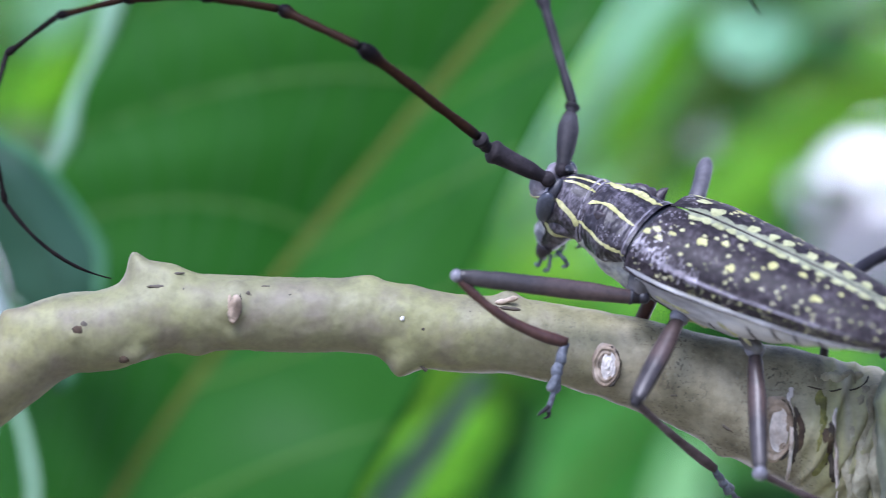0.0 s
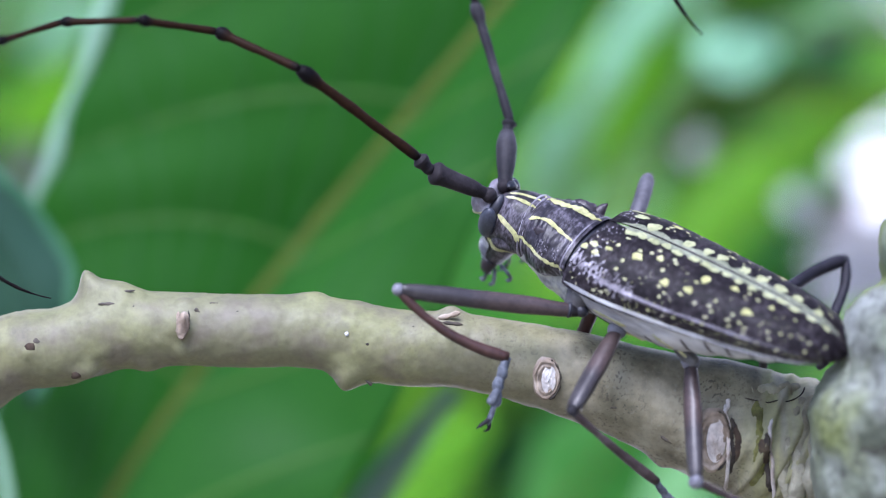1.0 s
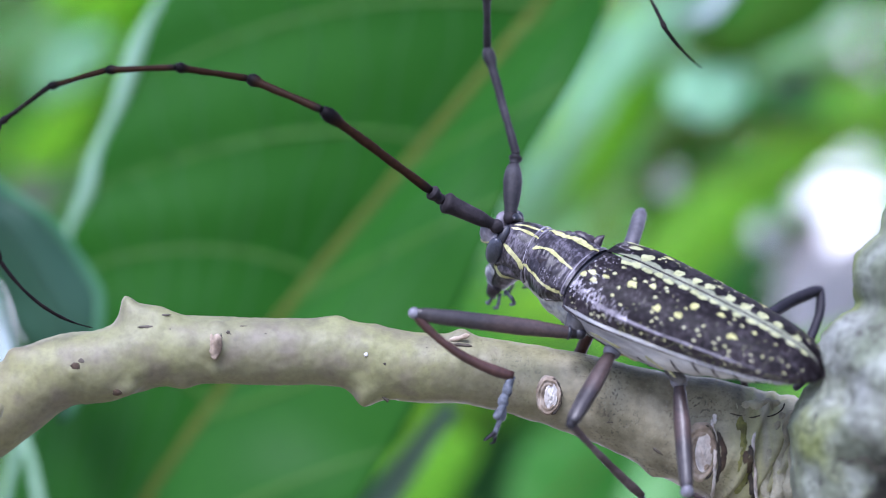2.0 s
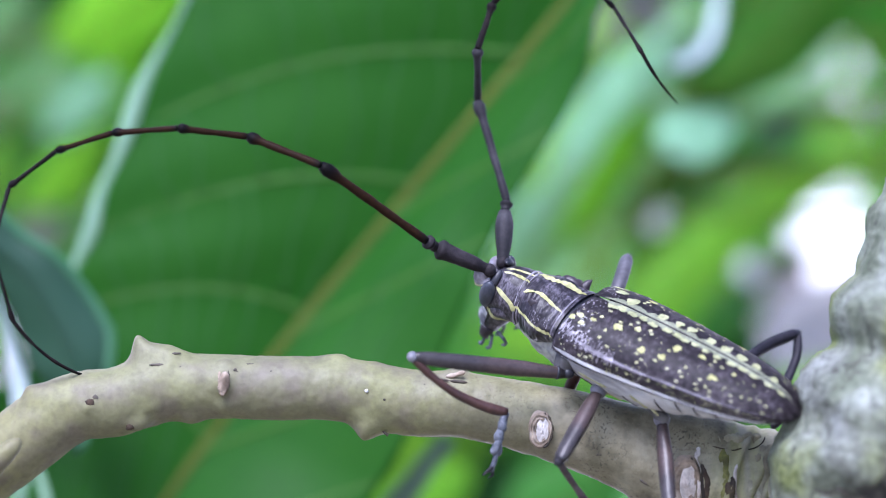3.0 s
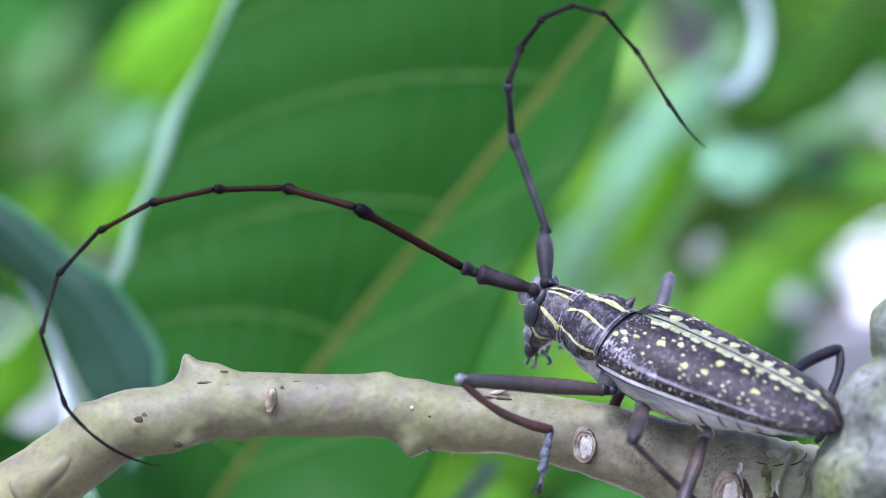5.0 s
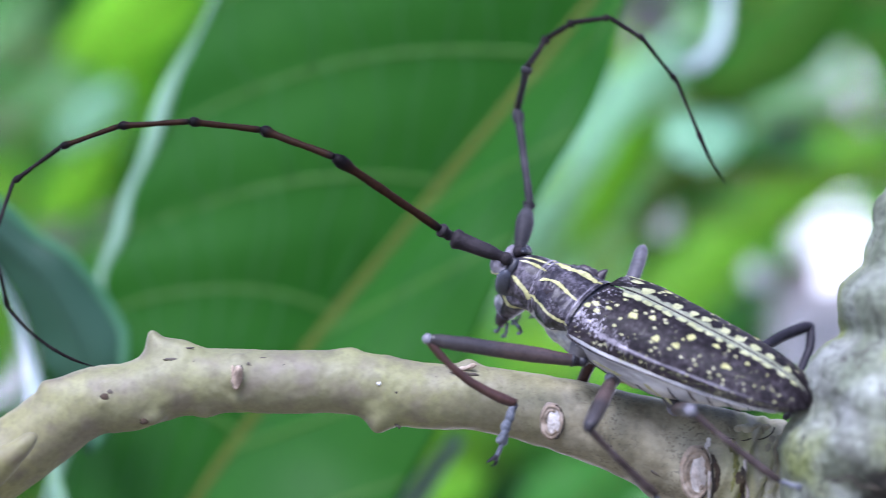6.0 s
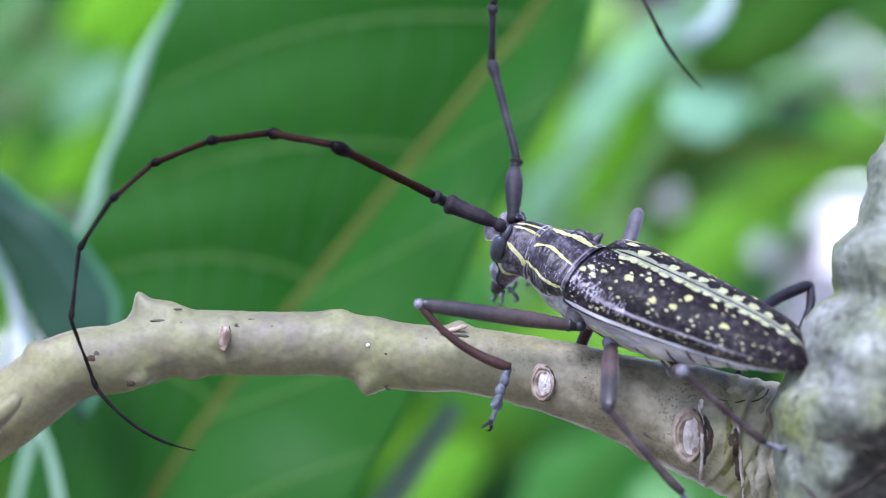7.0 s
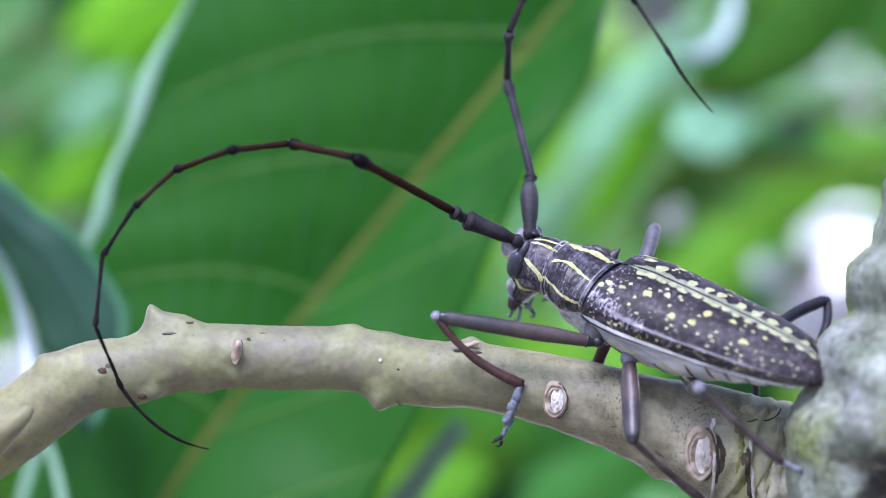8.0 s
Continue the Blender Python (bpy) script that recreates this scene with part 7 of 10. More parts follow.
    walk(NEAR[6], [
        (0, pose(-0.03702, -0.01014, 0.01149, -20.8, -5.3, -120.9)),
        (0.25, pose(-0.03694, -0.01039, 0.01187, -20.8, -5.5, -120.7)),
        (0.5, pose(-0.03682, -0.01081, 0.01234, -20.7, -5.6, -120.2)),
        (0.75, pose(-0.03687, -0.01129, 0.01251, -20.6, -5.3, -118.7)),
        (1, pose(-0.03693, -0.01162, 0.01253, -20.5, -5.0, -117.1)),
        (1.25, pose(-0.03718, -0.01118, 0.01206, -20.5, -6.4, -116.1)),
        (1.5, pose(-0.03743, -0.01068, 0.01150, -20.5, -7.8, -115.6)),
        (1.75, pose(-0.03752, -0.01074, 0.01125, -20.4, -7.3, -115.9)),
        (2, pose(-0.03762, -0.01092, 0.01093, -20.3, -6.1, -116.7)),
        (2.25, pose(-0.03770, -0.01116, 0.01056, -20.2, -4.6, -117.7)),
        (2.5, pose(-0.03775, -0.01139, 0.01023, -20.1, -3.0, -118.7)),
        (2.75, pose(-0.03779, -0.01157, 0.00998, -20.1, -1.8, -119.5)),
        (3, pose(-0.03781, -0.01163, 0.00987, -20.0, -1.3, -119.8)),
        (3.25, pose(-0.03790, -0.01131, 0.01015, -20.1, -3.6, -117.6)),
        (3.5, pose(-0.03791, -0.01101, 0.01044, -20.1, -5.9, -115.3)),
        (3.75, pose(-0.03808, -0.01095, 0.01047, -20.3, -4.2, -118.5)),
        (4, pose(-0.03807, -0.01102, 0.01029, -20.5, -0.9, -121.7)),
        (4.25, pose(-0.03754, -0.01282, 0.00876, -20.1, 3.3, -116.6)),
        (4.5, pose(-0.03694, -0.01441, 0.00682, -19.5, 6.5, -111.5)),
        (4.7, pose(-0.03731, -0.01399, 0.00600, -19.5, 7.0, -111.5)),
        (4.975, pose(-0.03739, -0.01385, 0.00679, -19.4, 5.5, -112.5)),
        (5.25, pose(-0.03737, -0.01353, 0.00830, -19.5, 2.0, -114.8)),
        (5.525, pose(-0.03732, -0.01309, 0.00988, -19.6, -1.4, -117.9)),
        (5.8, pose(-0.03741, -0.01262, 0.01094, -19.7, -3.0, -120.9)),
        (6, pose(-0.03873, -0.01244, 0.00908, -19.9, 6.4, -123.5)),
        (6.25, pose(-0.03840, -0.01260, 0.00971, -19.9, 4.3, -122.6)),
        (6.5, pose(-0.03754, -0.01285, 0.01014, -19.8, 2.3, -120.5)),
        (6.75, pose(-0.03557, -0.01367, 0.00822, -18.7, 3.1, -108.3)),
        (7, pose(-0.03335, -0.01411, 0.00630, -17.1, 4.4, -97.4)),
        (7.25, pose(-0.03322, -0.01437, 0.00677, -17.4, 5.8, -99.2)),
        (7.5, pose(-0.03301, -0.01458, 0.00724, -17.7, 6.7, -100.9)),
        (7.75, pose(-0.03301, -0.01419, 0.00730, -17.6, 5.7, -99.1)),
        (8, pose(-0.03299, -0.01389, 0.00735, -17.4, 4.7, -97.3)),
    ])
    walk(NEAR[7], [
        (0, pose(-0.03960, -0.01446, 0.01195, -31.0, 46.3, -154.2)),
        (0.25, pose(-0.03951, -0.01472, 0.01235, -30.8, 45.9, -153.3)),
        (0.5, pose(-0.03935, -0.01515, 0.01282, -30.5, 45.5, -152.3)),
        (0.75, pose(-0.03929, -0.01570, 0.01296, -30.5, 45.5, -152.3)),
        (1, pose(-0.03922, -0.01610, 0.01298, -30.5, 45.6, -152.2)),
        (1.25, pose(-0.03939, -0.01568, 0.01262, -30.2, 45.2, -150.8)),
        (1.5, pose(-0.03959, -0.01519, 0.01219, -29.7, 44.5, -148.6)),
        (1.75, pose(-0.03971, -0.01524, 0.01189, -29.3, 44.0, -146.8)),
        (2, pose(-0.03988, -0.01540, 0.01146, -28.8, 43.5, -144.8)),
        (2.25, pose(-0.04004, -0.01561, 0.01098, -28.4, 43.0, -142.8)),
        (2.5, pose(-0.04018, -0.01581, 0.01049, -28.0, 42.6, -141.2)),
        (2.75, pose(-0.04027, -0.01596, 0.01013, -27.7, 42.2, -140.0)),
        (3, pose(-0.04032, -0.01601, 0.00997, -27.5, 42.1, -139.6)),
        (3.25, pose(-0.04024, -0.01578, 0.01047, -28.0, 42.9, -140.9)),
        (3.5, pose(-0.04005, -0.01555, 0.01096, -28.6, 43.6, -142.3)),
        (3.75, pose(-0.04048, -0.01538, 0.01083, -28.4, 43.0, -141.3)),
        (4, pose(-0.04072, -0.01532, 0.01036, -27.9, 42.0, -138.9)),
        (4.25, pose(-0.03980, -0.01733, 0.00847, -26.7, 42.6, -127.9)),
        (4.5, pose(-0.03879, -0.01908, 0.00626, -25.0, 42.8, -118.0)),
        (4.7, pose(-0.03915, -0.01865, 0.00539, -25.4, 43.5, -118.8)),
        (4.975, pose(-0.03931, -0.01849, 0.00632, -26.5, 44.4, -124.3)),
        (5.25, pose(-0.03949, -0.01811, 0.00813, -28.1, 45.0, -134.8)),
        (5.525, pose(-0.03968, -0.01756, 0.01001, -28.6, 44.5, -144.8)),
        (5.8, pose(-0.04000, -0.01695, 0.01120, -28.4, 44.0, -149.0)),
        (6, pose(-0.04150, -0.01663, 0.00851, -26.4, 40.8, -137.9)),
        (6.25, pose(-0.04112, -0.01684, 0.00932, -25.8, 39.7, -134.4)),
        (6.5, pose(-0.04010, -0.01720, 0.00995, -25.6, 39.7, -132.5)),
        (6.75, pose(-0.03716, -0.01845, 0.00795, -27.9, 47.4, -127.0)),
        (7, pose(-0.03401, -0.01910, 0.00592, -31.1, 55.6, -122.1)),
        (7.25, pose(-0.03402, -0.01933, 0.00626, -33.4, 57.7, -125.6)),
        (7.5, pose(-0.03395, -0.01951, 0.00664, -34.9, 58.5, -128.2)),
        (7.75, pose(-0.03380, -0.01916, 0.00679, -34.4, 58.1, -127.0)),
        (8, pose(-0.03363, -0.01888, 0.00694, -34.0, 57.7, -125.9)),
    ])
    walk(NEAR[8], [
        (0, pose(-0.04268, -0.01595, 0.00836, -10.4, 12.5, -70.4)),
        (0.25, pose(-0.04259, -0.01626, 0.00878, -10.3, 11.9, -70.1)),
        (0.5, pose(-0.04242, -0.01676, 0.00929, -10.1, 11.0, -69.7)),
        (0.75, pose(-0.04236, -0.01731, 0.00944, -10.0, 10.7, -69.4)),
        (1, pose(-0.04229, -0.01772, 0.00944, -10.0, 10.6, -69.3)),
        (1.25, pose(-0.04243, -0.01739, 0.00911, -10.1, 12.1, -70.1)),
        (1.5, pose(-0.04260, -0.01703, 0.00873, -10.3, 14.3, -71.0)),
        (1.75, pose(-0.04269, -0.01719, 0.00846, -10.3, 15.8, -71.3)),
        (2, pose(-0.04281, -0.01747, 0.00805, -10.2, 17.1, -71.4)),
        (2.25, pose(-0.04293, -0.01780, 0.00760, -10.1, 18.5, -71.4)),
        (2.5, pose(-0.04302, -0.01810, 0.00715, -10.0, 19.7, -71.4)),
        (2.75, pose(-0.04308, -0.01831, 0.00681, -10.0, 20.8, -71.5)),
        (3, pose(-0.04311, -0.01839, 0.00666, -10.0, 21.8, -71.9)),
        (3.25, pose(-0.04305, -0.01807, 0.00711, -10.6, 22.7, -73.4)),
        (3.5, pose(-0.04289, -0.01774, 0.00756, -11.4, 23.8, -75.4)),
        (3.75, pose(-0.04331, -0.01765, 0.00747, -12.1, 27.7, -76.7)),
        (4, pose(-0.04349, -0.01774, 0.00705, -12.5, 31.0, -77.4)),
        (4.25, pose(-0.04203, -0.02020, 0.00511, -11.5, 27.4, -74.7)),
        (4.5, pose(-0.04049, -0.02229, 0.00288, -10.3, 21.6, -71.0)),
        (4.7, pose(-0.04087, -0.02180, 0.00198, -9.7, 18.3, -69.2)),
        (4.975, pose(-0.04130, -0.02141, 0.00285, -9.8, 16.8, -70.6)),
        (5.25, pose(-0.04196, -0.02060, 0.00462, -10.4, 15.6, -73.2)),
        (5.525, pose(-0.04256, -0.01959, 0.00654, -10.8, 14.9, -75.7)),
        (5.8, pose(-0.04306, -0.01878, 0.00777, -10.9, 14.7, -76.8)),
        (6, pose(-0.04428, -0.01914, 0.00528, -10.0, 17.7, -73.4)),
        (6.25, pose(-0.04378, -0.01956, 0.00616, -9.3, 17.8, -70.8)),
        (6.5, pose(-0.04267, -0.02000, 0.00679, -9.0, 18.0, -69.4)),
        (6.75, pose(-0.03918, -0.02113, 0.00430, -9.2, 32.0, -68.5)),
        (7, pose(-0.03549, -0.02147, 0.00183, -10.0, 45.9, -67.4)),
        (7.25, pose(-0.03556, -0.02149, 0.00208, -9.9, 46.1, -67.1)),
        (7.5, pose(-0.03555, -0.02154, 0.00243, -9.7, 46.1, -66.5)),
        (7.75, pose(-0.03538, -0.02124, 0.00260, -9.6, 44.8, -66.1)),
        (8, pose(-0.03518, -0.02102, 0.00276, -9.6, 43.6, -65.9)),
    ])
    walk(NEAR[9], [
        (0, pose(-0.04088, -0.02100, 0.00717, 6.9, 71.7, -27.9)),
        (0.25, pose(-0.04076, -0.02133, 0.00765, 5.9, 71.9, -29.9)),
        (0.5, pose(-0.04055, -0.02183, 0.00825, 4.7, 72.2, -32.1)),
        (0.75, pose(-0.04046, -0.02237, 0.00842, 4.9, 72.5, -31.9)),
        (1, pose(-0.04037, -0.02277, 0.00843, 5.1, 72.7, -31.5)),
        (1.25, pose(-0.04060, -0.02244, 0.00796, 5.1, 72.0, -31.5)),
        (1.5, pose(-0.04087, -0.02207, 0.00737, 5.3, 70.6, -31.1)),
        (1.75, pose(-0.04099, -0.02221, 0.00696, 5.9, 69.1, -29.8)),
        (2, pose(-0.04113, -0.02245, 0.00643, 6.7, 67.2, -28.0)),
        (2.25, pose(-0.04126, -0.02274, 0.00585, 7.5, 65.1, -26.2)),
        (2.5, pose(-0.04137, -0.02301, 0.00530, 7.9, 63.2, -24.9)),
        (2.75, pose(-0.04145, -0.02319, 0.00485, 8.1, 61.7, -24.2)),
        (3, pose(-0.04153, -0.02324, 0.00462, 8.0, 60.9, -24.5)),
        (3.25, pose(-0.04160, -0.02293, 0.00498, 7.0, 60.3, -26.1)),
        (3.5, pose(-0.04162, -0.02261, 0.00534, 6.3, 59.9, -27.4)),
        (3.75, pose(-0.04219, -0.02239, 0.00490, 6.9, 62.1, -26.5)),
        (4, pose(-0.04245, -0.02234, 0.00421, 8.1, 64.6, -24.3)),
        (4.25, pose(-0.04075, -0.02491, 0.00259, 9.7, 63.7, -20.6)),
        (4.5, pose(-0.03883, -0.02712, 0.00086, 10.8, 60.5, -17.3)),
        (4.7, pose(-0.03902, -0.02668, 0.00024, 5.9, 51.2, -26.4)),
        (4.975, pose(-0.03955, -0.02638, 0.00126, 7.0, 55.3, -24.9)),
        (5.25, pose(-0.04042, -0.02567, 0.00314, 10.7, 64.5, -20.0)),
        (5.525, pose(-0.04125, -0.02474, 0.00513, 18.7, 73.4, -10.2)),
        (5.8, pose(-0.04184, -0.02396, 0.00637, 26.2, 77.0, -2.0)),
        (6, pose(-0.04278, -0.02416, 0.00360, 14.6, 73.0, -17.5)),
        (6.25, pose(-0.04206, -0.02450, 0.00449, 15.5, 74.3, -16.5)),
        (6.5, pose(-0.04083, -0.02490, 0.00509, 16.6, 75.7, -15.3)),
        (6.75, pose(-0.03747, -0.02547, 0.00138, 14.9, 69.9, -14.1)),
        (7, pose(-0.03403, -0.02501, -0.00212, 12.8, 62.9, -14.1)),
        (7.25, pose(-0.03407, -0.02500, -0.00189, 11.7, 60.7, -15.7)),
        (7.5, pose(-0.03403, -0.02504, -0.00154, 11.1, 59.7, -16.5)),
        (7.75, pose(-0.03380, -0.02481, -0.00129, 16.6, 64.8, -6.8)),
        (8, pose(-0.03355, -0.02466, -0.00104, 25.2, 69.0, 7.1)),
    ])
    walk(NEAR[10], [
        (0, pose(-0.03914, -0.02192, 0.00124, 23.0, 43.2, 27.3)),
        (0.25, pose(-0.03907, -0.02229, 0.00171, 23.5, 44.6, 27.6)),
        (0.5, pose(-0.03893, -0.02284, 0.00229, 23.9, 46.0, 27.9)),
        (0.75, pose(-0.03886, -0.02336, 0.00245, 24.0, 45.5, 28.7)),
        (1, pose(-0.03879, -0.02374, 0.00245, 24.1, 45.1, 29.4)),
        (1.25, pose(-0.03895, -0.02345, 0.00202, 24.0, 45.1, 29.2)),
        (1.5, pose(-0.03909, -0.02314, 0.00147, 24.0, 45.1, 29.1)),
        (1.75, pose(-0.03906, -0.02332, 0.00112, 24.1, 45.1, 29.6)),
        (2, pose(-0.03899, -0.02359, 0.00068, 24.3, 45.0, 30.7)),
        (2.25, pose(-0.03891, -0.02390, 0.00018, 24.7, 44.8, 32.3)),
        (2.5, pose(-0.03881, -0.02419, -0.00028, 24.9, 44.6, 33.8)),
        (2.75, pose(-0.03875, -0.02440, -0.00064, 25.1, 44.5, 34.9)),
        (3, pose(-0.03876, -0.02450, -0.00084, 25.2, 44.4, 35.4)),
        (3.25, pose(-0.03882, -0.02429, -0.00044, 25.0, 44.3, 34.4)),
        (3.5, pose(-0.03883, -0.02406, -0.00007, 24.5, 44.1, 32.6)),
        (3.75, pose(-0.03958, -0.02369, -0.00061, 23.7, 42.9, 30.3)),
        (4, pose(-0.04001, -0.02344, -0.00143, 22.4, 40.6, 27.1)),
        (4.25, pose(-0.03815, -0.02589, -0.00301, 19.9, 35.1, 21.2)),
        (4.5, pose(-0.03589, -0.02804, -0.00458, 18.5, 30.7, 17.3)),
        (4.7, pose(-0.03551, -0.02842, -0.00462, 22.3, 38.9, 28.5)),
        (4.975, pose(-0.03632, -0.02788, -0.00387, 21.9, 38.7, 27.1)),
        (5.25, pose(-0.03789, -0.02659, -0.00250, 21.0, 37.9, 23.9)),
        (5.525, pose(-0.03949, -0.02506, -0.00086, 20.2, 37.0, 20.8)),
        (5.8, pose(-0.04044, -0.02401, 0.00028, 19.7, 36.1, 19.5)),
        (6, pose(-0.04104, -0.02471, -0.00236, 20.6, 35.4, 24.1)),
        (6.25, pose(-0.04044, -0.02498, -0.00154, 22.0, 38.3, 28.0)),
        (6.5, pose(-0.03934, -0.02531, -0.00097, 23.2, 41.1, 30.4)),
        (6.75, pose(-0.03538, -0.02599, -0.00447, 21.9, 38.8, 26.9)),
        (7, pose(-0.03126, -0.02570, -0.00768, 20.1, 35.5, 21.8)),
        (7.25, pose(-0.03113, -0.02583, -0.00734, 18.8, 33.6, 17.2)),
        (7.5, pose(-0.03101, -0.02594, -0.00694, 18.0, 32.6, 14.5)),
        (7.75, pose(-0.03116, -0.02512, -0.00694, 20.7, 38.7, 22.0)),
        (8, pose(-0.03133, -0.02438, -0.00688, 24.1, 44.2, 30.7)),
    ])
    walk(FAR[0], [
        (0, pose(-0.00869, 0.00109, 0.00072, 10.2, -17.5, 109.9)),
        (0.25, pose(-0.00869, 0.00109, 0.00072, 9.7, -20.2, 111.4)),
        (0.5, pose(-0.00869, 0.00109, 0.00072, 9.0, -22.7, 113.6)),
        (0.75, pose(-0.00869, 0.00109, 0.00072, 8.4, -19.7, 115.2)),
        (1, pose(-0.00869, 0.00109, 0.00072, 8.1, -16.8, 116.1)),
        (1.25, pose(-0.00869, 0.00109, 0.00072, 8.3, -18.5, 115.4)),
        (1.5, pose(-0.00869, 0.00109, 0.00072, 8.4, -20.8, 114.7)),
        (1.75, pose(-0.00869, 0.00109, 0.00072, 8.3, -21.8, 114.9)),
        (2, pose(-0.00869, 0.00109, 0.00072, 8.1, -22.4, 115.4)),
        (2.25, pose(-0.00869, 0.00109, 0.00072, 7.8, -23.0, 115.9)),
        (2.5, pose(-0.00869, 0.00109, 0.00072, 7.6, -23.5, 116.4)),
        (2.75, pose(-0.00869, 0.00109, 0.00072, 7.3, -24.3, 117.0)),
        (3, pose(-0.00869, 0.00109, 0.00072, 7.0, -25.4, 117.6)),
        (3.25, pose(-0.00869, 0.00109, 0.00072, 6.9, -27.7, 118.4)),
        (3.5, pose(-0.00869, 0.00109, 0.00072, 6.8, -30.4, 119.3)),
        (3.75, pose(-0.00869, 0.00109, 0.00072, 7.1, -32.0, 119.0)),
        (4, pose(-0.00869, 0.00109, 0.00072, 7.3, -33.9, 118.8)),
        (4.25, pose(-0.00869, 0.00109, 0.00072, 6.1, -41.4, 122.8)),
        (4.5, pose(-0.00869, 0.00109, 0.00072, 4.6, -47.4, 127.7)),
        (4.7, pose(-0.00869, 0.00109, 0.00072, 4.3, -27.7, 127.0)),
        (4.975, pose(-0.00869, 0.00109, 0.00072, 5.9, -15.3, 121.4)),
        (5.25, pose(-0.00869, 0.00109, 0.00072, 8.1, -5.5, 114.8)),
        (5.525, pose(-0.00869, 0.00109, 0.00072, 9.9, 1.1, 109.2)),
        (5.8, pose(-0.00869, 0.00109, 0.00072, 10.5, 3.4, 106.8)),
        (6, pose(-0.00869, 0.00109, 0.00072, 9.1, -6.8, 110.0)),
        (6.25, pose(-0.00869, 0.00109, 0.00072, 8.2, -17.1, 112.9)),
        (6.5, pose(-0.00869, 0.00109, 0.00072, 7.6, -22.6, 115.2)),
        (6.75, pose(-0.00869, 0.00109, 0.00072, 7.4, -21.9, 116.5)),
        (7, pose(-0.00869, 0.00109, 0.00072, 7.4, -21.1, 117.1)),
        (7.25, pose(-0.00869, 0.00109, 0.00072, 7.9, -20.5, 115.8)),
        (7.5, pose(-0.00869, 0.00109, 0.00072, 8.4, -20.2, 114.4)),
        (7.75, pose(-0.00869, 0.00109, 0.00072, 7.8, -21.2, 116.7)),
        (8, pose(-0.00869, 0.00109, 0.00072, 7.1, -22.1, 119.0)),
    ])
    walk(FAR[1], [
        (0, pose(-0.01014, 0.00509, 0.00206, 12.0, -23.1, 104.1)),
        (0.25, pose(-0.01022, 0.00498, 0.00226, 11.1, -17.5, 107.0)),
        (0.5, pose(-0.01034, 0.00485, 0.00244, 10.3, -11.8, 109.6)),
        (0.75, pose(-0.01048, 0.00488, 0.00222, 11.0, -18.5, 107.3)),
        (1, pose(-0.01057, 0.00492, 0.00201, 11.9, -25.2, 104.6)),
        (1.25, pose(-0.01050, 0.00491, 0.00214, 11.9, -25.0, 104.3)),
        (1.5, pose(-0.01043, 0.00487, 0.00230, 11.8, -24.7, 104.1)),
        (1.75, pose(-0.01044, 0.00484, 0.00237, 11.7, -24.4, 104.2)),
        (2, pose(-0.01046, 0.00481, 0.00242, 11.5, -24.0, 104.4)),
        (2.25, pose(-0.01048, 0.00478, 0.00246, 11.3, -23.6, 104.8)),
        (2.5, pose(-0.01051, 0.00475, 0.00250, 11.1, -23.0, 105.3)),
        (2.75, pose(-0.01054, 0.00471, 0.00255, 10.8, -22.2, 106.0)),
        (3, pose(-0.01056, 0.00466, 0.00263, 10.4, -21.2, 106.8)),
        (3.25, pose(-0.01057, 0.00456, 0.00279, 9.7, -14.8, 109.8)),
        (3.5, pose(-0.01057, 0.00444, 0.00298, 9.2, -8.9, 112.1)),
        (3.75, pose(-0.01053, 0.00439, 0.00308, 10.2, -9.7, 109.0)),
        (4, pose(-0.01048, 0.00433, 0.00320, 11.2, -10.5, 106.0)),
        (4.25, pose(-0.01050, 0.00390, 0.00367, 10.8, -10.5, 107.3)),
        (4.5, pose(-0.01053, 0.00348, 0.00400, 10.4, -10.5, 108.6)),
        (4.7, pose(-0.01107, 0.00424, 0.00279, 11.4, -11.6, 105.5)),
        (4.975, pose(-0.01093, 0.00475, 0.00190, 11.0, -11.7, 105.7)),
        (5.25, pose(-0.01055, 0.00511, 0.00115, 10.6, -11.8, 106.2)),
        (5.525, pose(-0.01016, 0.00530, 0.00064, 10.2, -11.9, 106.6)),
        (5.8, pose(-0.00998, 0.00535, 0.00046, 9.9, -12.0, 106.9)),
        (6, pose(-0.01021, 0.00525, 0.00125, 10.9, -13.1, 103.6)),
        (6.25, pose(-0.01035, 0.00501, 0.00204, 11.0, -13.2, 103.7)),
        (6.5, pose(-0.01044, 0.00481, 0.00243, 11.1, -13.3, 103.8)),
        (6.75, pose(-0.01053, 0.00479, 0.00239, 11.5, -18.5, 103.3)),
        (7, pose(-0.01059, 0.00479, 0.00233, 11.9, -23.5, 102.8)),
        (7.25, pose(-0.01051, 0.00485, 0.00229, 11.9, -18.3, 102.7)),
        (7.5, pose(-0.01042, 0.00490, 0.00226, 12.0, -12.6, 102.8)),
        (7.75, pose(-0.01056, 0.00480, 0.00233, 11.7, -11.7, 104.2)),
        (8, pose(-0.01069, 0.00470, 0.00240, 11.5, -11.3, 105.4)),
    ])
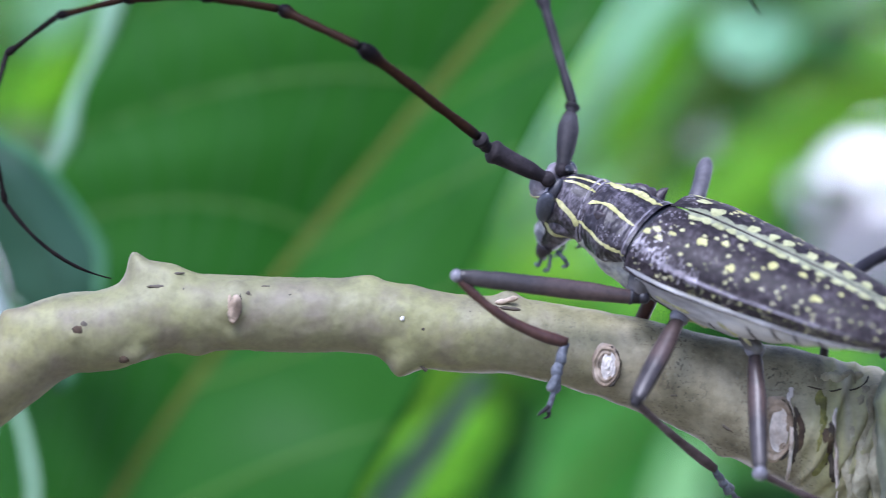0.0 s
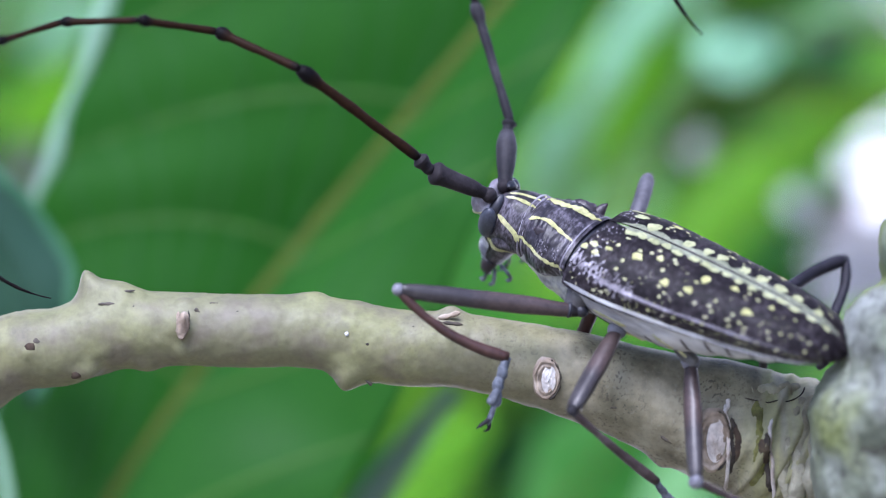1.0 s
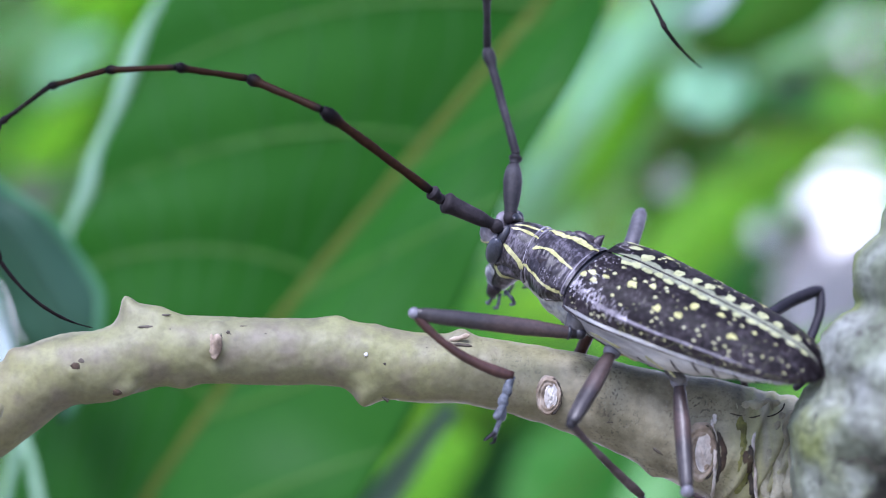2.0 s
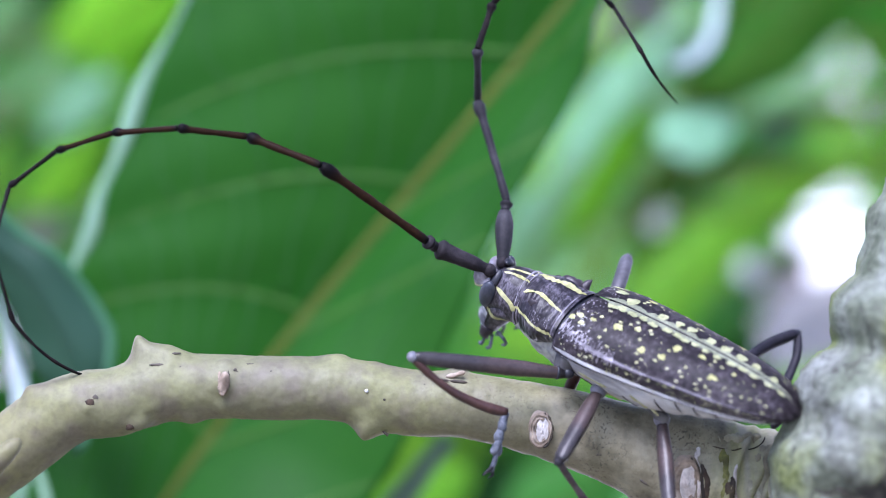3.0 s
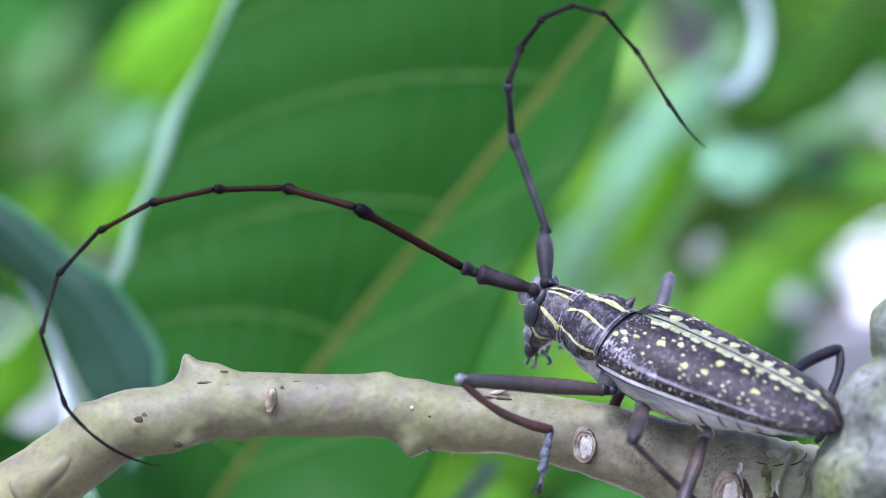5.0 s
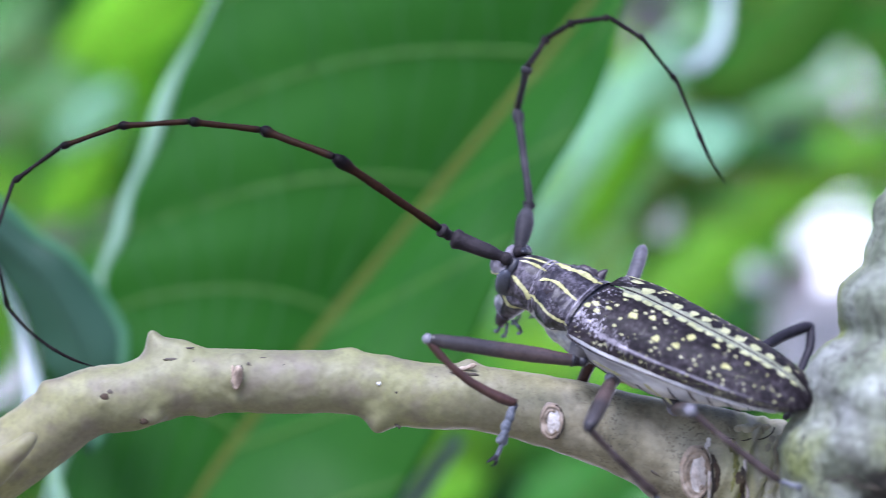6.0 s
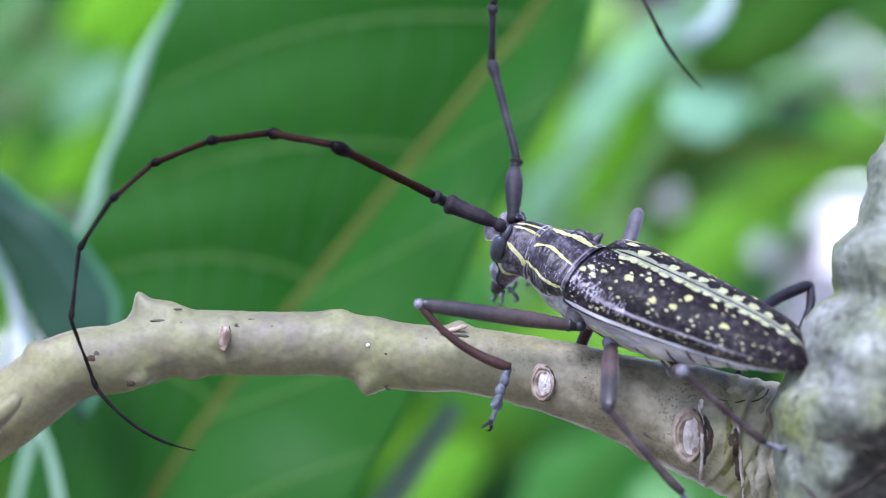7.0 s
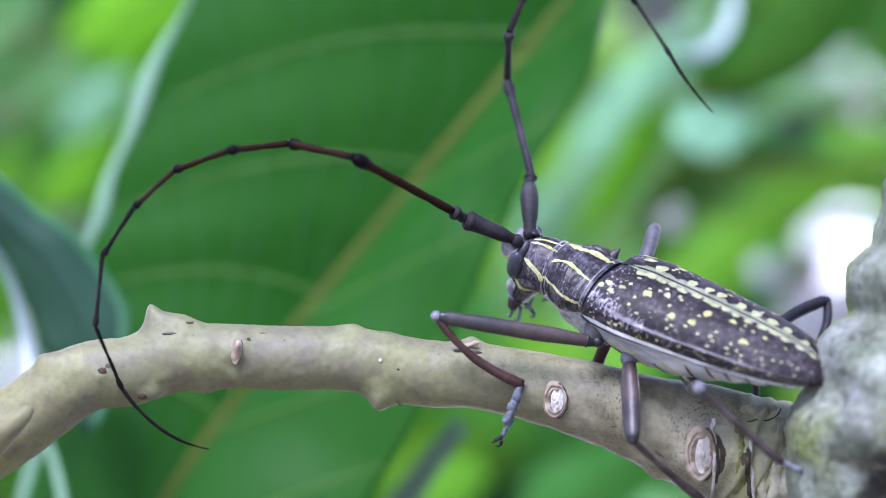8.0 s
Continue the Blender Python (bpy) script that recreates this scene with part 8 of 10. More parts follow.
    walk(FAR[2], [
        (0, pose(-0.01034, 0.00589, 0.00242, 1.9, -23.1, 134.4)),
        (0.25, pose(-0.01047, 0.00580, 0.00253, 1.8, -25.4, 134.7)),
        (0.5, pose(-0.01064, 0.00568, 0.00263, 1.4, -28.8, 135.7)),
        (0.75, pose(-0.01074, 0.00570, 0.00251, 0.7, -31.0, 137.6)),
        (1, pose(-0.01078, 0.00571, 0.00239, 0.2, -32.2, 138.9)),
        (1.25, pose(-0.01071, 0.00570, 0.00252, 0.6, -31.4, 137.8)),
        (1.5, pose(-0.01063, 0.00567, 0.00268, 0.9, -30.5, 136.7)),
        (1.75, pose(-0.01064, 0.00564, 0.00275, 0.8, -30.0, 136.8)),
        (2, pose(-0.01066, 0.00561, 0.00279, 0.6, -29.6, 137.1)),
        (2.25, pose(-0.01069, 0.00558, 0.00282, 0.4, -29.2, 137.4)),
        (2.5, pose(-0.01073, 0.00555, 0.00285, 0.2, -28.8, 137.8)),
        (2.75, pose(-0.01077, 0.00551, 0.00290, 0.1, -28.3, 138.0)),
        (3, pose(-0.01080, 0.00546, 0.00296, -0.0, -27.7, 138.1)),
        (3.25, pose(-0.01086, 0.00538, 0.00302, 0.6, -25.6, 136.6)),
        (3.5, pose(-0.01091, 0.00527, 0.00311, 1.3, -23.9, 135.1)),
        (3.75, pose(-0.01081, 0.00523, 0.00323, 1.1, -26.1, 135.8)),
        (4, pose(-0.01072, 0.00518, 0.00337, 0.8, -28.3, 136.9)),
        (4.25, pose(-0.01077, 0.00474, 0.00383, 0.4, -27.3, 138.2)),
        (4.5, pose(-0.01082, 0.00432, 0.00416, -0.4, -25.5, 140.2)),
        (4.7, pose(-0.01130, 0.00509, 0.00298, -1.3, -24.8, 142.8)),
        (4.975, pose(-0.01117, 0.00560, 0.00209, -0.5, -22.8, 140.0)),
        (5.25, pose(-0.01080, 0.00596, 0.00133, 1.4, -19.8, 133.9)),
        (5.525, pose(-0.01041, 0.00614, 0.00083, 3.2, -16.8, 128.1)),
        (5.8, pose(-0.01023, 0.00619, 0.00065, 3.8, -15.5, 125.5)),
        (6, pose(-0.01041, 0.00610, 0.00145, 3.5, -18.5, 126.8)),
        (6.25, pose(-0.01056, 0.00586, 0.00224, 2.7, -19.1, 129.3)),
        (6.5, pose(-0.01065, 0.00566, 0.00264, 2.1, -19.5, 131.6)),
        (6.75, pose(-0.01073, 0.00562, 0.00267, 1.7, -22.2, 133.1)),
        (7, pose(-0.01077, 0.00559, 0.00269, 1.6, -24.4, 134.0)),
        (7.25, pose(-0.01069, 0.00568, 0.00257, 2.2, -22.2, 132.6)),
        (7.5, pose(-0.01062, 0.00575, 0.00246, 2.7, -20.0, 131.2)),
        (7.75, pose(-0.01078, 0.00566, 0.00251, 2.7, -20.1, 131.6)),
        (8, pose(-0.01093, 0.00555, 0.00258, 2.7, -20.1, 132.0)),
    ])
    walk(FAR[3], [
        (0, pose(-0.01613, 0.01181, 0.00595, 7.5, -70.5, 126.0)),
        (0.25, pose(-0.01619, 0.01158, 0.00639, 7.9, -73.3, 126.1)),
        (0.5, pose(-0.01628, 0.01119, 0.00696, 8.3, -76.0, 126.2)),
        (0.75, pose(-0.01643, 0.01090, 0.00715, 9.0, -73.5, 124.3)),
        (1, pose(-0.01652, 0.01071, 0.00718, 8.7, -70.8, 123.8)),
        (1.25, pose(-0.01640, 0.01085, 0.00721, 6.8, -71.0, 127.1)),
        (1.5, pose(-0.01628, 0.01099, 0.00724, 4.9, -71.8, 130.5)),
        (1.75, pose(-0.01632, 0.01097, 0.00725, 3.7, -72.8, 132.6)),
        (2, pose(-0.01639, 0.01094, 0.00723, 2.4, -74.0, 134.8)),
        (2.25, pose(-0.01648, 0.01089, 0.00721, 1.0, -75.4, 137.0)),
        (2.5, pose(-0.01657, 0.01085, 0.00718, -0.4, -76.6, 139.1)),
        (2.75, pose(-0.01666, 0.01081, 0.00716, -1.6, -77.4, 140.7)),
        (3, pose(-0.01673, 0.01078, 0.00714, -2.1, -77.7, 141.3)),
        (3.25, pose(-0.01676, 0.01095, 0.00692, 2.8, -71.1, 133.3)),
        (3.5, pose(-0.01673, 0.01107, 0.00677, 4.5, -64.3, 129.4)),
        (3.75, pose(-0.01661, 0.01087, 0.00719, 3.4, -68.5, 132.5)),
        (4, pose(-0.01651, 0.01060, 0.00763, 1.2, -72.5, 137.0)),
        (4.25, pose(-0.01673, 0.01008, 0.00796, 1.8, -71.1, 135.9)),
        (4.5, pose(-0.01706, 0.00952, 0.00804, 2.1, -69.5, 135.2)),
        (4.7, pose(-0.01781, 0.01003, 0.00675, -2.0, -71.6, 142.8)),
        (4.975, pose(-0.01752, 0.01094, 0.00558, -8.8, -76.8, 152.5)),
        (5.25, pose(-0.01667, 0.01206, 0.00438, -28.2, -84.8, 172.7)),
        (5.525, pose(-0.01572, 0.01292, 0.00343, -149.6, -86.0, -67.6)),
        (5.8, pose(-0.01528, 0.01325, 0.00305, -172.3, -82.8, -48.4)),
        (6, pose(-0.01552, 0.01293, 0.00431, 131.5, -85.0, -5.1)),
        (6.25, pose(-0.01594, 0.01245, 0.00518, 33.6, -83.2, 93.6)),
        (6.5, pose(-0.01628, 0.01201, 0.00564, 10.0, -75.3, 121.0)),
        (6.75, pose(-0.01642, 0.01171, 0.00607, 7.9, -70.7, 123.7)),
        (7, pose(-0.01646, 0.01149, 0.00640, 7.4, -68.5, 124.5)),
        (7.25, pose(-0.01633, 0.01182, 0.00597, 9.9, -77.3, 123.3)),
        (7.5, pose(-0.01619, 0.01211, 0.00554, 14.6, -86.6, 121.9)),
        (7.75, pose(-0.01639, 0.01198, 0.00560, -6.3, -86.7, 146.4)),
        (8, pose(-0.01658, 0.01183, 0.00567, -16.5, -86.1, 158.9)),
    ])
    walk(FAR[4], [
        (0, pose(-0.01708, 0.01311, 0.01052, 15.0, -26.7, 94.2)),
        (0.25, pose(-0.01701, 0.01271, 0.01104, 15.0, -26.4, 94.3)),
        (0.5, pose(-0.01697, 0.01214, 0.01167, 14.9, -26.0, 94.5)),
        (0.75, pose(-0.01721, 0.01204, 0.01180, 14.8, -26.7, 94.7)),
        (1, pose(-0.01741, 0.01203, 0.01176, 14.7, -27.4, 95.1)),
        (1.25, pose(-0.01735, 0.01211, 0.01180, 14.4, -26.4, 95.9)),
        (1.5, pose(-0.01726, 0.01214, 0.01185, 14.0, -25.3, 96.7)),
        (1.75, pose(-0.01729, 0.01203, 0.01188, 13.9, -26.1, 97.0)),
        (2, pose(-0.01733, 0.01188, 0.01190, 13.8, -28.1, 97.3)),
        (2.25, pose(-0.01737, 0.01173, 0.01190, 13.8, -30.8, 97.7)),
        (2.5, pose(-0.01742, 0.01159, 0.01190, 13.7, -33.4, 98.0)),
        (2.75, pose(-0.01748, 0.01148, 0.01189, 13.7, -35.4, 98.4)),
        (3, pose(-0.01754, 0.01142, 0.01188, 13.5, -36.2, 98.9)),
        (3.25, pose(-0.01784, 0.01209, 0.01151, 12.8, -29.3, 100.1)),
        (3.5, pose(-0.01807, 0.01270, 0.01114, 12.5, -22.4, 101.0)),
        (3.75, pose(-0.01781, 0.01219, 0.01170, 12.6, -23.9, 101.1)),
        (4, pose(-0.01757, 0.01159, 0.01226, 12.7, -26.2, 101.3)),
        (4.25, pose(-0.01786, 0.01117, 0.01254, 12.6, -28.5, 101.9)),
        (4.5, pose(-0.01826, 0.01071, 0.01259, 12.3, -29.9, 103.1)),
        (4.7, pose(-0.01903, 0.01096, 0.01135, 11.3, -22.6, 105.6)),
        (4.975, pose(-0.01851, 0.01145, 0.01030, 11.7, -14.8, 103.2)),
        (5.25, pose(-0.01711, 0.01212, 0.00921, 12.8, -7.2, 98.9)),
        (5.525, pose(-0.01560, 0.01261, 0.00827, 13.9, -1.6, 94.8)),
        (5.8, pose(-0.01487, 0.01279, 0.00786, 14.2, 0.5, 93.0)),
        (6, pose(-0.01510, 0.01290, 0.00914, 13.8, -3.1, 94.2)),
        (6.25, pose(-0.01598, 0.01302, 0.01000, 12.6, -9.8, 98.4)),
        (6.5, pose(-0.01691, 0.01307, 0.01034, 11.7, -15.6, 101.7)),
        (6.75, pose(-0.01731, 0.01304, 0.01065, 12.2, -19.0, 101.0)),
        (7, pose(-0.01747, 0.01296, 0.01091, 12.7, -20.7, 100.1)),
        (7.25, pose(-0.01692, 0.01271, 0.01070, 12.8, -17.9, 99.7)),
        (7.5, pose(-0.01634, 0.01236, 0.01038, 12.9, -15.1, 99.4)),
        (7.75, pose(-0.01662, 0.01213, 0.01044, 13.2, -16.8, 98.7)),
        (8, pose(-0.01689, 0.01195, 0.01051, 13.5, -18.4, 98.2)),
    ])
    walk(FAR[5], [
        (0, pose(-0.01734, 0.01668, 0.01232, 32.8, -52.1, 44.9)),
        (0.25, pose(-0.01728, 0.01628, 0.01281, 31.9, -50.9, 45.7)),
        (0.5, pose(-0.01725, 0.01572, 0.01342, 31.1, -49.8, 46.5)),
        (0.75, pose(-0.01750, 0.01560, 0.01360, 31.9, -51.1, 46.0)),
        (1, pose(-0.01773, 0.01557, 0.01361, 32.8, -52.4, 45.7)),
        (1.25, pose(-0.01772, 0.01568, 0.01357, 32.4, -52.5, 47.3)),
        (1.5, pose(-0.01768, 0.01573, 0.01356, 31.9, -52.4, 48.5)),
        (1.75, pose(-0.01773, 0.01559, 0.01364, 32.3, -52.9, 47.5)),
        (2, pose(-0.01778, 0.01538, 0.01378, 33.6, -54.1, 44.8)),
        (2.25, pose(-0.01783, 0.01514, 0.01395, 35.4, -55.7, 41.0)),
        (2.5, pose(-0.01789, 0.01489, 0.01410, 37.4, -57.2, 36.9)),
        (2.75, pose(-0.01795, 0.01470, 0.01421, 39.0, -58.3, 33.5)),
        (3, pose(-0.01803, 0.01461, 0.01424, 39.8, -58.9, 32.2)),
        (3.25, pose(-0.01845, 0.01552, 0.01347, 40.9, -60.1, 34.1)),
        (3.5, pose(-0.01877, 0.01633, 0.01266, 41.7, -61.2, 36.3)),
        (3.75, pose(-0.01851, 0.01578, 0.01331, 42.3, -61.4, 35.5)),
        (4, pose(-0.01828, 0.01511, 0.01402, 43.3, -61.7, 34.0)),
        (4.25, pose(-0.01858, 0.01461, 0.01445, 47.3, -63.7, 29.4)),
        (4.5, pose(-0.01905, 0.01409, 0.01458, 51.8, -65.8, 25.8)),
        (4.7, pose(-0.02003, 0.01451, 0.01289, 40.6, -62.7, 46.1)),
        (4.975, pose(-0.01939, 0.01522, 0.01132, 41.7, -61.6, 37.5)),
        (5.25, pose(-0.01773, 0.01604, 0.00971, 41.0, -58.3, 20.2)),
        (5.525, pose(-0.01593, 0.01659, 0.00838, 34.7, -53.4, 6.5)),
        (5.8, pose(-0.01508, 0.01678, 0.00782, 31.0, -51.0, 1.6)),
        (6, pose(-0.01539, 0.01688, 0.00936, 31.5, -51.3, 1.8)),
        (6.25, pose(-0.01655, 0.01692, 0.01068, 36.5, -55.3, 4.5)),
        (6.5, pose(-0.01769, 0.01684, 0.01141, 42.9, -59.4, 9.6)),
        (6.75, pose(-0.01803, 0.01675, 0.01196, 44.1, -60.2, 15.5)),
        (7, pose(-0.01812, 0.01664, 0.01232, 44.3, -60.3, 19.1)),
        (7.25, pose(-0.01756, 0.01646, 0.01193, 43.1, -59.2, 15.7)),
        (7.5, pose(-0.01697, 0.01617, 0.01142, 41.8, -58.1, 11.4)),
        (7.75, pose(-0.01720, 0.01592, 0.01160, 42.9, -58.7, 8.9)),
        (8, pose(-0.01743, 0.01571, 0.01178, 43.9, -59.2, 7.6)),
    ])
    walk(FAR[6], [
        (0, pose(-0.01588, 0.01813, 0.01496, 21.0, -5.8, 49.6)),
        (0.25, pose(-0.01581, 0.01779, 0.01542, 20.9, -5.1, 49.9)),
        (0.5, pose(-0.01576, 0.01729, 0.01598, 20.9, -4.5, 50.2)),
        (0.75, pose(-0.01604, 0.01711, 0.01620, 20.9, -5.2, 49.8)),
        (1, pose(-0.01630, 0.01703, 0.01626, 20.9, -6.0, 49.1)),
        (1.25, pose(-0.01633, 0.01717, 0.01623, 20.9, -5.9, 48.8)),
        (1.5, pose(-0.01633, 0.01726, 0.01621, 20.8, -5.9, 48.7)),
        (1.75, pose(-0.01636, 0.01708, 0.01631, 20.7, -5.1, 49.3)),
        (2, pose(-0.01639, 0.01676, 0.01650, 20.6, -3.3, 51.1)),
        (2.25, pose(-0.01641, 0.01637, 0.01672, 20.5, -0.9, 53.7)),
        (2.5, pose(-0.01644, 0.01598, 0.01692, 20.3, 1.7, 56.6)),
        (2.75, pose(-0.01649, 0.01568, 0.01706, 20.2, 3.8, 59.7)),
        (3, pose(-0.01657, 0.01553, 0.01711, 20.0, 5.1, 62.5)),
        (3.25, pose(-0.01707, 0.01646, 0.01637, 19.9, 5.8, 65.8)),
        (3.5, pose(-0.01747, 0.01728, 0.01560, 19.8, 6.1, 68.2)),
        (3.75, pose(-0.01721, 0.01671, 0.01625, 19.8, 5.3, 68.9)),
        (4, pose(-0.01696, 0.01600, 0.01697, 19.7, 3.9, 69.2)),
        (4.25, pose(-0.01729, 0.01534, 0.01746, 19.8, 3.0, 68.2)),
        (4.5, pose(-0.01781, 0.01469, 0.01764, 19.9, 1.5, 67.1)),
        (4.7, pose(-0.01896, 0.01562, 0.01587, 19.7, -4.7, 66.8)),
        (4.975, pose(-0.01813, 0.01619, 0.01426, 19.7, -3.0, 64.4)),
        (5.25, pose(-0.01607, 0.01665, 0.01256, 20.0, 0.8, 59.3)),
        (5.525, pose(-0.01395, 0.01682, 0.01107, 20.2, 4.6, 52.5)),
        (5.8, pose(-0.01297, 0.01684, 0.01042, 20.1, 6.3, 45.1)),
        (6, pose(-0.01330, 0.01695, 0.01198, 20.2, -8.1, 37.5)),
        (6.25, pose(-0.01465, 0.01707, 0.01343, 20.2, -4.5, 48.7)),
        (6.5, pose(-0.01601, 0.01712, 0.01430, 19.9, -0.1, 59.8)),
        (6.75, pose(-0.01643, 0.01719, 0.01486, 20.0, 0.7, 59.7)),
        (7, pose(-0.01655, 0.01719, 0.01523, 20.2, 1.2, 59.6)),
        (7.25, pose(-0.01591, 0.01693, 0.01481, 20.3, 1.9, 59.2)),
        (7.5, pose(-0.01523, 0.01652, 0.01427, 20.4, 2.7, 58.9)),
        (7.75, pose(-0.01548, 0.01618, 0.01446, 20.5, 4.1, 59.4)),
        (8, pose(-0.01573, 0.01593, 0.01465, 20.7, 5.0, 60.0)),
    ])
    walk(FAR[7], [
        (0, pose(-0.01392, 0.02044, 0.01527, 11.2, 1.1, -8.8)),
        (0.25, pose(-0.01385, 0.02012, 0.01569, 11.3, 2.4, -8.1)),
        (0.5, pose(-0.01382, 0.01963, 0.01622, 11.6, 4.6, -6.9)),
        (0.75, pose(-0.01407, 0.01943, 0.01648, 11.9, 5.9, -5.7)),
        (1, pose(-0.01432, 0.01933, 0.01658, 12.2, 7.2, -4.4)),
        (1.25, pose(-0.01434, 0.01946, 0.01655, 12.8, 9.2, -2.3)),
        (1.5, pose(-0.01432, 0.01954, 0.01653, 13.2, 10.5, -0.9)),
        (1.75, pose(-0.01439, 0.01939, 0.01658, 13.0, 8.6, -1.6)),
        (2, pose(-0.01448, 0.01913, 0.01667, 12.7, 3.7, -3.5)),
        (2.25, pose(-0.01460, 0.01883, 0.01676, 12.4, -2.9, -6.0)),
        (2.5, pose(-0.01476, 0.01853, 0.01683, 12.3, -9.4, -8.5)),
        (2.75, pose(-0.01495, 0.01830, 0.01686, 12.3, -14.3, -10.4)),
        (3, pose(-0.01517, 0.01823, 0.01684, 12.3, -16.2, -11.2)),
        (3.25, pose(-0.01582, 0.01923, 0.01606, 12.8, -14.6, -9.1)),
        (3.5, pose(-0.01634, 0.02010, 0.01527, 13.5, -12.9, -5.9)),
        (3.75, pose(-0.01611, 0.01954, 0.01597, 14.1, -13.5, -4.1)),
        (4, pose(-0.01588, 0.01884, 0.01676, 14.6, -14.1, -2.5)),
        (4.25, pose(-0.01616, 0.01817, 0.01730, 14.7, -11.1, -0.7)),
        (4.5, pose(-0.01662, 0.01750, 0.01755, 14.7, -8.1, 0.3)),
        (4.7, pose(-0.01776, 0.01841, 0.01612, 13.7, -14.0, -5.5)),
        (4.975, pose(-0.01681, 0.01894, 0.01442, 12.8, -12.6, -8.0)),
        (5.25, pose(-0.01452, 0.01927, 0.01252, 11.9, -8.7, -9.8)),
        (5.525, pose(-0.01210, 0.01923, 0.01083, 11.2, -2.7, -10.8)),
        (5.8, pose(-0.01083, 0.01899, 0.01009, 10.8, 5.2, -11.2)),
        (6, pose(-0.01090, 0.01879, 0.01241, 14.9, 18.6, 5.2)),
        (6.25, pose(-0.01264, 0.01935, 0.01367, 13.6, 3.9, -0.7)),
        (6.5, pose(-0.01448, 0.01976, 0.01430, 13.2, -10.8, -6.4)),
        (6.75, pose(-0.01489, 0.01983, 0.01483, 13.0, -7.6, -5.6)),
        (7, pose(-0.01501, 0.01982, 0.01517, 12.9, -4.5, -4.8)),
        (7.25, pose(-0.01435, 0.01954, 0.01471, 12.7, -6.4, -6.1)),
        (7.5, pose(-0.01366, 0.01912, 0.01412, 12.3, -8.8, -8.2)),
        (7.75, pose(-0.01393, 0.01880, 0.01425, 11.7, -9.7, -10.2)),
        (8, pose(-0.01421, 0.01856, 0.01439, 11.3, -10.1, -11.4)),
    ])
    walk(FAR[8], [
        (0, pose(-0.01061, 0.01993, 0.01521, 18.9, 53.0, 6.6)),
        (0.25, pose(-0.01054, 0.01964, 0.01555, 17.7, 52.5, 3.4)),
        (0.5, pose(-0.01050, 0.01923, 0.01595, 15.9, 51.2, -0.6)),
        (0.75, pose(-0.01076, 0.01910, 0.01613, 15.1, 49.5, -1.8)),
        (1, pose(-0.01100, 0.01907, 0.01616, 14.5, 47.8, -3.0)),
        (1.25, pose(-0.01103, 0.01933, 0.01601, 13.4, 46.6, -5.6)),
        (1.5, pose(-0.01103, 0.01949, 0.01592, 12.7, 46.0, -7.4)),
        (1.75, pose(-0.01107, 0.01929, 0.01609, 14.0, 46.8, -4.1)),
        (2, pose(-0.01114, 0.01893, 0.01646, 17.5, 48.6, 4.9)),
        (2.25, pose(-0.01127, 0.01848, 0.01693, 22.1, 49.9, 17.8)),
        (2.5, pose(-0.01149, 0.01804, 0.01738, 25.9, 49.7, 30.9)),
        (2.75, pose(-0.01176, 0.01771, 0.01769, 27.8, 48.6, 40.4)),
        (3, pose(-0.01201, 0.01760, 0.01777, 28.3, 47.9, 43.9)),
        (3.25, pose(-0.01262, 0.01872, 0.01690, 26.9, 47.8, 37.7)),
        (3.5, pose(-0.01310, 0.01976, 0.01602, 24.0, 46.8, 27.2)),
        (3.75, pose(-0.01287, 0.01931, 0.01676, 20.2, 44.3, 16.2)),
        (4, pose(-0.01264, 0.01870, 0.01758, 17.9, 42.0, 9.8)),
        (4.25, pose(-0.01288, 0.01813, 0.01794, 24.8, 45.3, 32.3)),
        (4.5, pose(-0.01331, 0.01751, 0.01803, 28.8, 44.4, 55.8)),
        (4.7, pose(-0.01452, 0.01810, 0.01693, 24.5, 47.7, 28.2)),
        (4.975, pose(-0.01358, 0.01848, 0.01516, 23.3, 49.8, 21.8)),
        (5.25, pose(-0.01125, 0.01871, 0.01303, 22.4, 51.0, 17.3)),
        (5.525, pose(-0.00881, 0.01861, 0.01098, 21.8, 51.6, 14.7)),
        (5.8, pose(-0.00756, 0.01835, 0.00978, 21.6, 51.7, 13.8)),
        (6, pose(-0.00774, 0.01907, 0.01134, 22.9, 49.3, 20.5)),
        (6.25, pose(-0.00930, 0.01931, 0.01344, 26.9, 46.9, 39.5)),
        (6.5, pose(-0.01121, 0.01939, 0.01493, 28.1, 44.5, 52.9)),
        (6.75, pose(-0.01159, 0.01950, 0.01527, 28.3, 47.0, 46.5)),
        (7, pose(-0.01169, 0.01954, 0.01543, 28.1, 49.5, 39.5)),
        (7.25, pose(-0.01104, 0.01919, 0.01508, 29.6, 51.7, 41.8)),
        (7.5, pose(-0.01038, 0.01865, 0.01464, 31.9, 53.9, 46.1)),
        (7.75, pose(-0.01068, 0.01822, 0.01481, 33.8, 54.2, 53.1)),
        (8, pose(-0.01098, 0.01791, 0.01497, 34.5, 53.8, 58.1)),
    ])
